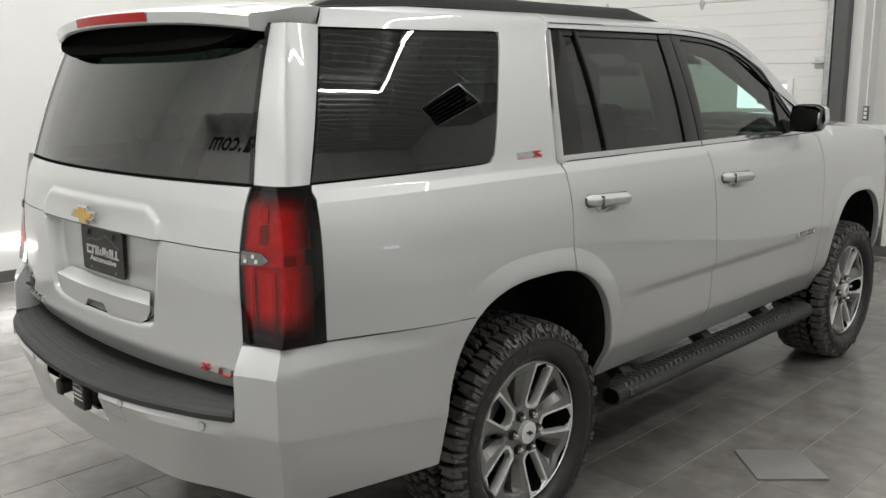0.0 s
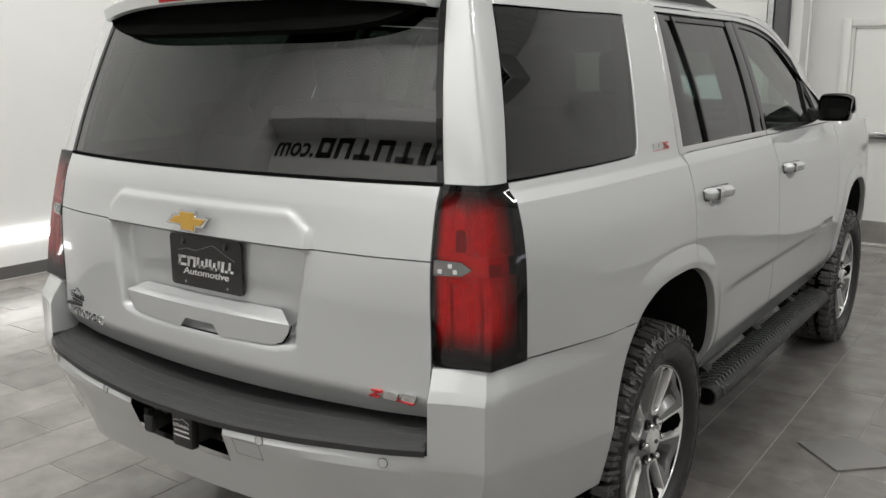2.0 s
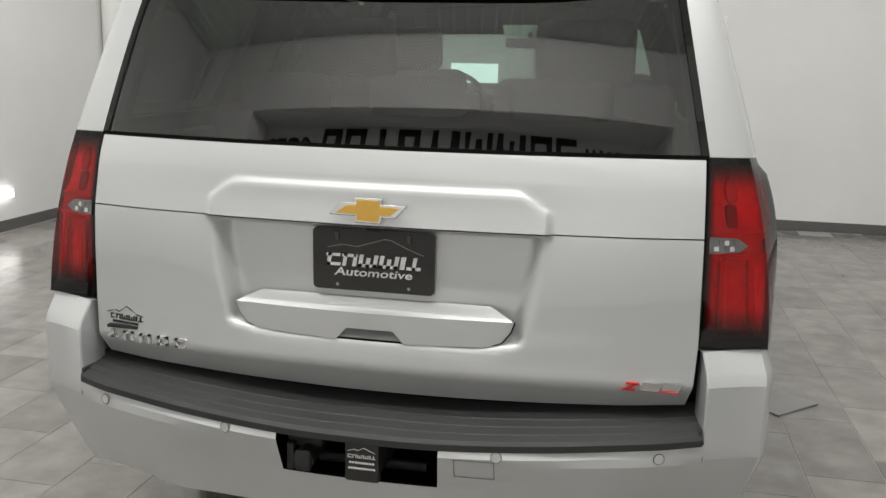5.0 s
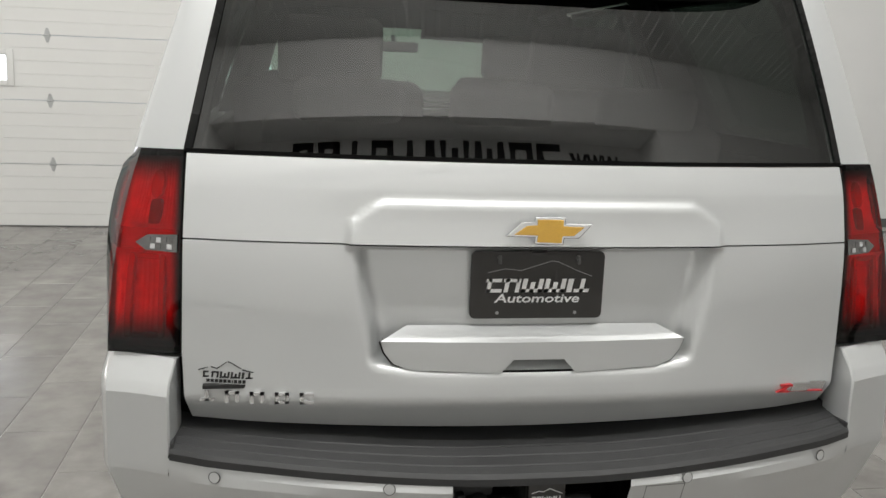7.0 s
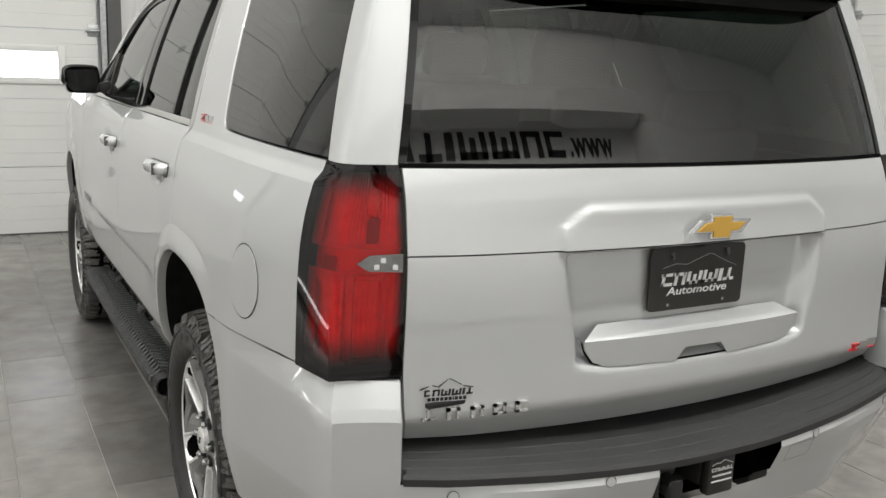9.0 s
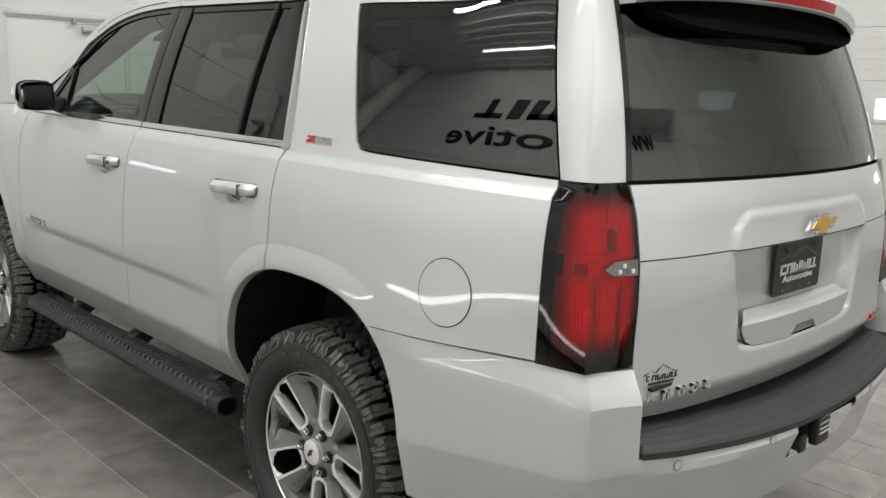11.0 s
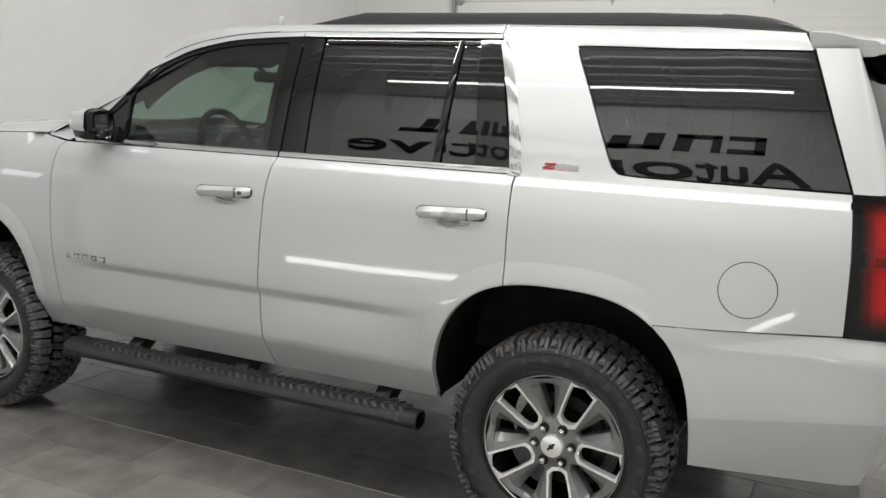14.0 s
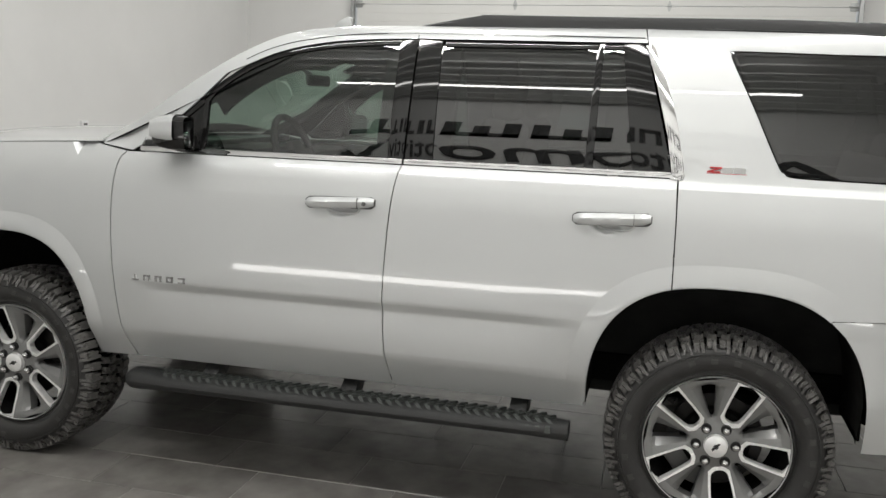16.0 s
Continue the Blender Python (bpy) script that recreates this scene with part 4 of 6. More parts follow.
def bumper_half():
    bm = bmesh.new()
    us = [0.005, 0.03, 0.06, 0.09, 0.12, 0.16, 0.2, 0.25, 0.3, 0.35, 0.4, 0.45, 0.5, 0.55, 0.6, 0.65, 0.7, 0.75, 0.8, 0.84, 0.88, 0.91, 0.94, 0.975, 1.0, 1.02, 1.05, 1.09, 1.13, 1.142]
    # the side and the corner horn
    rows = []
    for k in range(22):
        row = []
        for u in us:
            top = lerp_table([(0, 0.9205), (0.4, 0.9370), (0.8, 0.9535), (1.0, 0.9535), (1.142, 0.946)], u)
            z0, zk = bumper_bottom(u), bumper_crease(min(u, 1.0))
            facet = zk + 0.007 + (top - zk - 0.011) * min(1.0, max(0.0, (u - 0.245) / 0.41))
            zl = bumper_low(u)
            heights = [z0 + (zl - 0.002 - z0) * j / 6 for j in range(7)] + [zl + 0.002 + (zk - 0.005 - zl) * j / 9 for j in range(10)] + [zk + 0.003, (zk + facet) / 2, facet - 0.002, facet + 0.002, top]
            z = heights[k]
            row.append(bumper_point(u, z))
        rows.append(row)
    bm = grid_mesh(rows)
    # wall of the notch, from the horn's inner edge forward to the gate
    edge = [r[-1] for r in rows if r[-1].z > 0.735]
    wall = grid_mesh([[p, p + Vector((-0.004, 0.004, 0)), Vector((0.782, -1.03, p.z))] for p in edge])
    # top of the horn under the lamp
    tops = rows[-1]
    lid = grid_mesh([[p for p in tops[4:]], [Vector((min(p.x, 0.93) - 0.07, max(p.y, -0.95), p.z - 0.002)) for p in tops[4:]]])
    # the low middle part
    us2 = [1.142 + (2 - 1.142) * k / 24 for k in range(25)]
    rows2 = []
    for j in range(13):
        t = j / 12
        row = []
        for u in us2:
            z0 = bumper_bottom(u)
            top = 0.738 - 0.032 * smooth01(u, 1.15, 1.9)
            row.append(bumper_point(u, z0 + (top - z0) * t))
        rows2.append(row)
    hole = grid_mesh(rows2)
    for f in list(hole.faces):
        c = f.calc_center_median()
        if c.x < 0.208 and 0.60 < c.z < 0.70:
            hole.faces.remove(f)
    return join(bm, wall, lid, hole)


BL, BR = both("rear_bumper", bumper_half, PAINT, "silver rear bumper", smooth=17)


# step pad: dark ribbed plastic
def step_pad():
    rows = []
    prof = [(0.0, 0.010), (0.0, 0.026), (0.010, 0.034), (0.032, 0.0385), (0.035, 0.0370), (0.041, 0.0375), (0.044, 0.040), (0.070, 0.0445), (0.073, 0.0430), (0.079, 0.0435), (0.082, 0.046), (0.108, 0.0505), (0.111, 0.0490), (0.117, 0.0495), (0.120, 0.052), (0.20, 0.066)]
    for k in range(41):
        x = -0.797 + 1.594 * k / 40
        u = 2 - abs(x) / 0.925
        yb = bumper_point(max(1.142, u), 0.715).y
        zb = 0.738 - 0.032 * smooth01(max(1.142, u), 1.15, 1.9) - 0.012
        rows.append([Vector((x, yb - 0.006 + d * (1 - 0.35 * abs(x)), zb + h)) for d, h in prof])
    return grid_mesh(rows)


part("step_pad", step_pad(), STEP_PLASTIC, suv, "dark ribbed bumper step pad", smooth=22)
both("step_pad_end", lambda: box(0.788, 0.796, -1.12, -1.02, 0.725, 0.772, 0.002), STEP_PLASTIC)

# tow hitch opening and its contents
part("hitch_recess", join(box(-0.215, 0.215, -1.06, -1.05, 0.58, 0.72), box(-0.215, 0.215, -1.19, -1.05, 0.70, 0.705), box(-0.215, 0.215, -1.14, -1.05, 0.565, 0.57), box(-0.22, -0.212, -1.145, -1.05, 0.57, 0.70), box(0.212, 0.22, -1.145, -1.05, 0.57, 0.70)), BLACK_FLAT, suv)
part("hitch_receiver", join(box(-0.030, 0.055, -1.20, -1.06, 0.61, 0.69, 0.01), cyl(0.014, 0.014, (-0.13, -1.12, 0.605), (0.15, -1.12, 0.605), 12)), BLACK_PLASTIC, suv)
cover = part("hitch_cover", box(-0.030, 0.055, -1.228, -1.20, 0.598, 0.70, 0.006), PLATE, suv, "black hitch cover with white print")
plug = part("trailer_socket", join(box(-0.19, -0.10, -1.19, -1.12, 0.655, 0.69, 0.008), cyl(0.026, 0.026, (-0.135, -1.225, 0.637), (-0.135, -1.13, 0.645), 16), box(-0.185, -0.165, -1.21, -1.17, 0.60, 0.67, 0.005), box(-0.155, -0.115, -1.235, -1.22, 0.61, 0.665, 0.008)), BLACK_PLASTIC, suv)
part("hitch_bar_plate", box(0.10, 0.195, -1.10, -1.08, 0.665, 0.685, 0.002), GALV, suv)
# tow-eye cover in the bumper, parking sensors
def on_bumper(x, z, off):
    u = 2 - abs(x) / bumper_point(1.0, z).x
    p = bumper_point(max(1.0, u), z)
    return Vector((x, p.y - off, z))


rr = [(0.236, 0.638), (0.331, 0.638), (0.331, 0.689), (0.236, 0.689)]
ring = []
for k in range(4):
    a, b = rr[k], rr[(k + 1) % 4]
    ring += [(a[0] + (b[0] - a[0]) * s / 5, a[1] + (b[1] - a[1]) * s / 5) for s in range(5)]
b = bmesh.new()
vo = [b.verts.new(on_bumper(x, z, 0.001)) for x, z in ring]
vi = [b.verts.new(on_bumper(0.2835 + (x - 0.2835) * 0.965, 0.6635 + (z - 0.6635) * 0.94, 0.001)) for x, z in ring]
for k in range(len(ring)):
    b.faces.new((vo[k], vo[(k + 1) % len(ring)], vi[(k + 1) % len(ring)], vi[k]))
part("tow_cover_seam", b, DARK_STEEL, suv)
for sx, sz in ((-0.700, 0.712), (-0.335, 0.702), (0.335, 0.702), (0.700, 0.712)):
    p = on_bumper(sx, sz, 0.0)
    n = Vector((sx * 0.45, -1, 0.05)).normalized()
    s_ob = part("parking_sensor", cyl(0.0115, 0.0115, p + n * 0.0 - n * 0.01, p + n * 0.002, 24), PAINT, suv)
    part("sensor_ring", moved(lathe([(0.0115, -0.0), (0.0125, 0.0015), (0.0135, 0.0)], 28), Matrix.Translation(p + n * 0.001) @ Vector((1, 0, 0)).rotation_difference(n).to_matrix().to_4x4()), DARK_STEEL, s_ob)

# gate handle bar under the plate
def handle_bar():
    def sec(x, z):
        return rear_y(0.41, 0.99) + 0.001 - 0.021 * (1 - (x / 0.36) ** 2)
    lo = [(-0.083, 0.921), (-0.055, 0.952), (0.061, 0.952), (0.088, 0.921)]
    outline = [(-0.350, 0.990), (-0.342, 0.968), (-0.322, 0.942), (-0.285, 0.928), (-0.15, 0.924)] + lo + [(0.15, 0.924), (0.285, 0.928), (0.322, 0.942), (0.342, 0.968), (0.350, 0.990)]
    outline = dense(outline, 0.03, False)
    bm = bmesh.new()
    bot = [bm.verts.new((x, sec(x, z), z)) for x, z in outline]
    top = [bm.verts.new((x, sec(x, 0.992) - 0.002, 0.993)) for x, z in outline]
    back = [bm.verts.new((x * 0.83, rear_y(0.0, 1.03) - 0.001, 1.020)) for x, z in outline]
    inn = [bm.verts.new((x * 0.98, sec(x, z) + 0.035, z + 0.004)) for x, z in outline]
    for k in range(len(outline) - 1):
        bm.faces.new((bot[k], bot[k + 1], top[k + 1], top[k]))
        bm.faces.new((top[k], top[k + 1], back[k + 1], back[k]))
        bm.faces.new((inn[k], inn[k + 1], bot[k + 1], bot[k]))
    bmesh.ops.remove_doubles(bm, verts=bm.verts, dist=0.0008)
    return bm


def handle_seam():
    """The dark gap under and beside the bar."""
    ends = [(-0.351, 0.990), (-0.343, 0.967), (-0.323, 0.941), (-0.286, 0.927), (-0.15, 0.923), (0.15, 0.923), (0.286, 0.927), (0.323, 0.941), (0.343, 0.967), (0.351, 0.990)]
    y = lambda x: rear_y(0.41, 0.99) + 0.006 - 0.021 * (1 - (x / 0.36) ** 2)
    return grid_mesh([[Vector((x, y(x), z + 0.004)), Vector((x * 1.006, y(x), z - 0.002))] for x, z in dense(ends, 0.03, False)])


handle = part("gate_handle", handle_bar(), PAINT, suv, smooth=30)
part("handle_gap", handle_seam(), BLACK_FLAT, handle)
part("handle_cavity", box(-0.085, 0.09, -1.10, -1.07, 0.915, 0.958, 0.003), DARK_STEEL, suv)

# ---------- plate, emblem, badges ----------
plate = part("licence_plate", prism([(sx * (0.1525 - 0.012) + 0.012 * math.cos(a), 1.1135 + sz * (0.0765 - 0.012) + 0.012 * math.sin(a))
              for sx, sz, q in ((1, 1, 0), (-1, 1, 1), (-1, -1, 2), (1, -1, 3)) for a in [math.pi / 2 * (q + k / 4) for k in range(5)]],
             "y", -1.094, -1.088), PLATE, suv, "black dealer plate with white print")


def bars(parent, y, items, material, name="print_bar", slant=0.0, thick=0.0012):
    """Plain bars (x0, x1, z0, z1) standing for letters on a face at y."""
    for x0, x1, z0, z1 in items:
        s = slant * (z1 - z0)
        part(name, prism([(x0, z0), (x1, z0), (x1 + s, z1), (x0 + s, z1)], "y", y, y - thick), material, parent, smooth=0)


def row_bars(x0, x1, z0, z1, widths, gap):
    total = sum(widths) + gap * (len(widths) - 1)
    k = (x1 - x0) / total
    out, x = [], x0
    for w in widths:
        out.append((x, x + w * k, z0, z1))
        x += (w + gap) * k
    return out


def glyph(kind, x0, x1, z0, z1, s):
    """A plain block outline in the manner of a wide letter: a list of small bars."""
    w, h = x1 - x0, z1 - z0
    b = w * 0.27
    t = h * 0.25
    return {"C": [(x0, x1, z1 - t, z1), (x0, x0 + b, z0, z1), (x0, x1, z0, z0 + t)],
            "N": [(x0, x0 + b, z0, z1), (x1 - b, x1, z0, z1), (x0, x1, z1 - t, z1)],
            "I": [(x0, x1, z0, z1)],
            "W": [(x0, x0 + b * 0.8, z0, z1), (x1 - b * 0.8, x1, z0, z1), (x0, x1, z0, z0 + t), (x0 + w / 2 - b * 0.4, x0 + w / 2 + b * 0.4, z0, z1 - t)],
            "J": [(x0, x1, z0, z0 + t), (x0 + w / 2 - b / 2, x0 + w / 2 + b / 2, z0, z1)],
            "O": [(x0, x0 + b, z0, z1), (x1 - b, x1, z0, z1), (x0, x1, z0, z0 + t), (x0, x1, z1 - t, z1)],
            "B": [(x0, x1, z0, z1)]}[kind]


def text_blocks(kinds, x0, x1, z0, z1, gap=0.25):
    widths = [{"I": 0.35, "W": 1.35}.get(k, 1.0) for k in kinds]
    out = []
    for k, (a, b, c, d) in zip(kinds, row_bars(x0, x1, z0, z1, widths, gap)):
        out += glyph(k, a, b, c, d, 0)
    return out


bars(plate, -1.0942, text_blocks("CNWWIJ", -0.118, 0.118, 1.097, 1.128, 0.14), WHITE_INK, slant=0.18)


def lettering(text, width, height, depth, shear=0.0):
    """The word as a mesh, lower left corner at the origin, in x and z, facing -y."""
    cu = bpy.data.curves.new("word", "FONT")
    cu.body, cu.extrude, cu.shear, cu.resolution_u, cu.offset = text, 0.05, shear, 3, 0.012
    ob = bpy.data.objects.new("word", cu)
    me = bpy.data.meshes.new_from_object(ob)
    bpy.data.objects.remove(ob)
    bm = bmesh.new()
    bm.from_mesh(me)
    bpy.data.meshes.remove(me)
    lo = [min(v.co[k] for v in bm.verts) for k in (0, 1)]
    hi = [max(v.co[k] for v in bm.verts) for k in (0, 1)]
    for v in bm.verts:
        v.co = ((v.co.x - lo[0]) / (hi[0] - lo[0]) * width, -v.co.z / 0.05 * depth / 2, (v.co.y - lo[1]) / (hi[1] - lo[1]) * height)
    return bm


part("print_word", moved(lettering("Automotive", 0.196, 0.020, 0.0012, 0.15), Matrix.Translation((-0.098, -1.0947, 1.0735))), WHITE_INK, plate, smooth=0)
ridge = [(-0.115, 1.141), (-0.075, 1.150), (-0.04, 1.146), (0.03, 1.168), (0.045, 1.166), (0.085, 1.148), (0.125, 1.133)]
for (a, c), (e, d) in zip(ridge, ridge[1:]):
    part("print_line", prism([(a, c), (e, d), (e, d + 0.0014), (a, c + 0.0014)], "y", -1.0941, -1.0949), GREY_INK, plate, smooth=0)
for sx, sz in ((-0.09, 1.176), (0.09, 1.176)):
    part("plate_screw", join(cyl(0.006, 0.005, (sx, -1.093, sz), (sx, -1.099, sz), 12), box(sx - 0.003, sx + 0.004, -1.102, -1.094, sz - 0.014, sz - 0.003, 0.001)), DARK_STEEL, plate)
for sx, sz in ((-0.09, 1.050), (0.09, 1.050)):
    part("plate_hole", cyl(0.004, 0.004, (sx, -1.0935, sz), (sx, -1.0946, sz), 12), GREY_INK, plate)
part("plate_bracket", box(-0.018, 0.018, -1.094, -1.07, 1.185, 1.212, 0.002), BLACK_PLASTIC, plate)

plate.location = (0, -0.006, 0)

bow = [(-0.094, 1.2325), (-0.060, 1.2645), (-0.030, 1.2645), (-0.030, 1.276), (0.038, 1.276), (0.038, 1.262), (0.099, 1.2615), (0.070, 1.2295), (0.037, 1.2295), (0.035, 1.2145), (-0.029, 1.2165), (-0.028, 1.2315)]
emblem = part("rear_emblem", prism(bow, "y", -1.146, -1.158, 0.0025), CHROME, suv, "chrome-edged gold cross-shaped emblem", smooth=0)
cx, cz = 0.0035, 1.2460
part("emblem_fill", prism([(cx + (x - cx) * (0.80 if abs(x) > 0.05 else 0.84), cz + (z - cz) * (0.60 if abs(x) > 0.05 else 0.66 + 0.16 * (abs(z - cz) > 0.025))) for x, z in bow], "y", -1.157, -1.1605, 0.0008), GOLD, emblem, smooth=0)


def rear_blocks(name, kinds, x0, x1, z0, z1, material, label, gap, slant=0.0, thick=0.006):
    """Raised plain blocks along the gate."""
    holder = None
    widths = [{"I": 0.35, "W": 1.35}.get(k, 1.0) for k in kinds]
    for k, (a, b, c, d) in zip(kinds, row_bars(x0, x1, z0, z1, widths, gap)):
        y = rear_y((a + b) / 2, (c + d) / 2)
        tilt = (rear_y(b, c) - rear_y(a, c))
        bms = []
        for p, q, r, s in glyph(k, a, b, c, d, 0):
            sh = slant * (s - r)
            bms.append(prism([(p, r), (q, r), (q + sh, s), (p + sh, s)], "y", y + 0.002, y - thick))
        ob = part(name, join(*bms), material, suv if holder is None else holder, label if holder is None else "", smooth=0)
        holder = holder or ob
    return holder


rear_blocks("model_badge", "JNNOC", -0.736, -0.492, 0.853, 0.877, BADGE, "row of raised chrome badge letters", 0.75)
zb = rear_blocks("trim_badge", "BB", 0.648, 0.738, 0.848, 0.868, CHROME, "small chrome and red trim badge", 0.12, 0.35)
yz = rear_y(0.63, 0.855)
part("badge_stroke", join(prism([(0.606, 0.848), (0.640, 0.848), (0.636, 0.853), (0.612, 0.853)], "y", yz + 0.003, yz - 0.007), prism([(0.617, 0.863), (0.648, 0.863), (0.646, 0.868), (0.615, 0.868)], "y", yz + 0.003, yz - 0.007),
                          prism([(0.612, 0.850), (0.622, 0.850), (0.644, 0.866), (0.634, 0.866)], "y", yz + 0.003, yz - 0.007)), RED_TRIM, zb, smooth=0)
yz2 = rear_y(0.68, 0.846)
part("badge_line", prism([(0.608, 0.8445), (0.736, 0.8445), (0.736, 0.847), (0.608, 0.847)], "y", yz2 + 0.012, yz2 - 0.006), RED_TRIM, zb, smooth=0)

# dealer sticker on the gate: thin bars and a ridge line
ys = rear_y(-0.68, 0.905) - 0.001
sticker = part("gate_sticker", prism([(-0.729, 0.8835), (-0.634, 0.8835), (-0.634, 0.892), (-0.729, 0.892)], "y", ys + 0.006, ys - 0.008), BLACK_INK, suv, "black vinyl dealer sticker", smooth=0)
for x0, x1, z0, z1 in text_blocks("CNWWIJ", -0.730, -0.624, 0.905, 0.919, 0.18):
    yy = rear_y((x0 + x1) / 2, z0)
    part("print_bar", prism([(x0, z0), (x1, z0), (x1 + 0.002, z1), (x0 + 0.002, z1)], "y", yy + 0.001, yy - 0.0012), BLACK_INK, sticker, smooth=0)
for x0, x1, z0, z1 in text_blocks("BBBBBBIBBB", -0.722, -0.638, 0.8945, 0.9015, 0.3):
    yy = rear_y((x0 + x1) / 2, z0)
    part("print_bar", prism([(x0, z0), (x1, z0), (x1, z1), (x0, z1)], "y", yy + 0.001, yy - 0.0012), BLACK_INK, sticker, smooth=0)
rg = [(-0.739, 0.920), (-0.712, 0.928), (-0.700, 0.924), (-0.676, 0.941), (-0.664, 0.936), (-0.645, 0.924), (-0.619, 0.918)]
for (a, c), (e, d) in zip(rg, rg[1:]):
    yy = rear_y((a + e) / 2, c)
    part("print_line", prism([(a, c), (e, d), (e, d + 0.002), (a, c + 0.002)], "y", yy + 0.002, yy - 0.0014), BLACK_INK, sticker, smooth=0)
# white print on the hitch cover
bars(cover, -1.2282, text_blocks("CNWWIJ", -0.022, 0.047, 0.660, 0.669, 0.2), WHITE_INK)
bars(cover, -1.2282, row_bars(-0.018, 0.044, 0.646, 0.651, [1] * 9, 0.3), WHITE_INK)
bars(cover, -1.2282, row_bars(-0.020, 0.046, 0.632, 0.636, [1] * 12, 0.3), WHITE_INK)
for (a, c), (e, d) in zip([(-0.022, 0.676), (-0.006, 0.681), (0.004, 0.679), (0.018, 0.686), (0.047, 0.674)], [(-0.006, 0.681), (0.004, 0.679), (0.018, 0.686), (0.047, 0.674)]):
    part("print_line", prism([(a, c), (e, d), (e, d + 0.0015), (a, c + 0.0015)], "y", -1.2281, -1.229), WHITE_INK, cover, smooth=0)


def side_blocks(sign, name, kinds, y0, y1, z0, z1, material, label, gap, thick=0.005):
    """Raised plain blocks along the flank, from y0 to y1."""
    holder = None
    widths = [{"I": 0.35, "W": 1.35}.get(k, 1.0) for k in kinds]
    for k, (a, b, c, d) in zip(kinds, row_bars(min(y0, y1), max(y0, y1), z0, z1, widths, gap)):
        x = side_x((a + b) / 2, (c + d) / 2)
        bms = [prism([(p, r), (q, r), (q, s), (p, s)], "x", sign * (x - 0.003), sign * (x + thick)) for p, q, r, s in glyph(k, a, b, c, d, 0)]
        ob = part(name, join(*bms), material, suv if holder is None else holder, label if holder is None else "", smooth=0)
        holder = holder or ob
    return holder


for sign in (-1, 1):
    side_blocks(sign, "model_badge", "JNNOC"[::sign], 2.122, 2.366, 0.846, 0.870, BADGE, "row of raised chrome badge letters", 0.75)
    h = side_blocks(sign, "trim_badge", "BB", -0.022, 0.060, 1.403, 1.422, CHROME, "small chrome and red trim badge", 0.12, 0.004)
    x = side_x(0.08, 1.412)
    part("badge_stroke", join(prism([(0.062, 1.402), (0.108, 1.402), (0.107, 1.4075), (0.064, 1.4075)], "x", sign * (x - 0.004), sign * (x + 0.005)),
                              prism([(0.058, 1.4175), (0.100, 1.4175), (0.098, 1.423), (0.056, 1.423)], "x", sign * (x - 0.006), sign * (x + 0.005)),
                              prism([(0.108, 1.4075), (0.092, 1.4075), (0.058, 1.4175), (0.076, 1.4175)], "x", sign * (x - 0.004), sign * (x + 0.005))), RED_TRIM, h, smooth=0)
    part("badge_line", prism([(-0.028, 1.3985), (0.110, 1.3985), (0.110, 1.4005), (-0.028, 1.4005)], "x", sign * (x - 0.004), sign * (x + 0.004)), RED_TRIM, h, smooth=0)

# fuel door on the left flank: a round lid with a thin seam
fc = (-0.620, 1.073)
ringo = [(fc[0] + 0.090 * math.cos(a), fc[1] + 0.090 * math.sin(a)) for a in [2 * math.pi * k / 48 for k in range(48)]]
b = bmesh.new()
vo = [b.verts.new((-(side_x(y, z) + 0.0012), y, z)) for y, z in ringo]
vi = [b.verts.new((-(side_x(fc[0] + (y - fc[0]) * 0.972, fc[1] + (z - fc[1]) * 0.972) + 0.0012), fc[0] + (y - fc[0]) * 0.972, fc[1] + (z - fc[1]) * 0.972)) for y, z in ringo]
for k in range(48):
    b.faces.new((vo[k], vo[(k + 1) % 48], vi[(k + 1) % 48], vi[k]))
fuel = part("fuel_door_seam", b, BLACK_FLAT, suv)
part("fuel_door", flip(sheet([(fc[0] + (y - fc[0]) * 0.968, fc[1] + (z - fc[1]) * 0.968) for y, z in ringo], side_at(0.0022), 0.03, gap=0, lip=0.004, inward=IN)), PAINT, fuel)


# ---------- door handles, mirrors ----------
def pull(y0, y1, z0):
    """A grab handle with a chrome-like face."""
    def build():
        rows = []
        n = 14
        for k in range(n + 1):
            t = k / n
            y = y0 + (y1 - y0) * t
            z = z0 + 0.012 * (0.5 - t)
            end = min(1.0, min(t, 1 - t) / 0.12) ** 0.5
            xo = side_x(y, z) + 0.012 + 0.024 * end
            hh = 0.013 + 0.008 * end
            rows.append([Vector((xo - 0.024, y, z - hh)), Vector((xo - 0.009, y, z - hh)), Vector((xo - 0.004, y, z - hh * 0.86)), Vector((xo - 0.0015, y, z - hh * 0.7)), Vector((xo + 0.0015, y, z + hh * 0.22)), Vector((xo, y, z + hh * 0.36)), Vector((xo - 0.012, y, z + hh * 0.9)), Vector((xo - 0.015, y, z + hh)), Vector((xo - 0.026, y, z + hh))])
        bm = grid_mesh(rows)
        return join(bm, box(side_x(y0, z0) - 0.02, side_x(y0, z0) + 0.014, y0 + 0.004, y0 + 0.05, z0 - 0.006, z0 + 0.014, 0.004), box(side_x(y1, z0) - 0.02, side_x(y1, z0) + 0.014, y1 - 0.035, y1 - 0.004, z0 - 0.012, z0 + 0.006, 0.004))
    return build


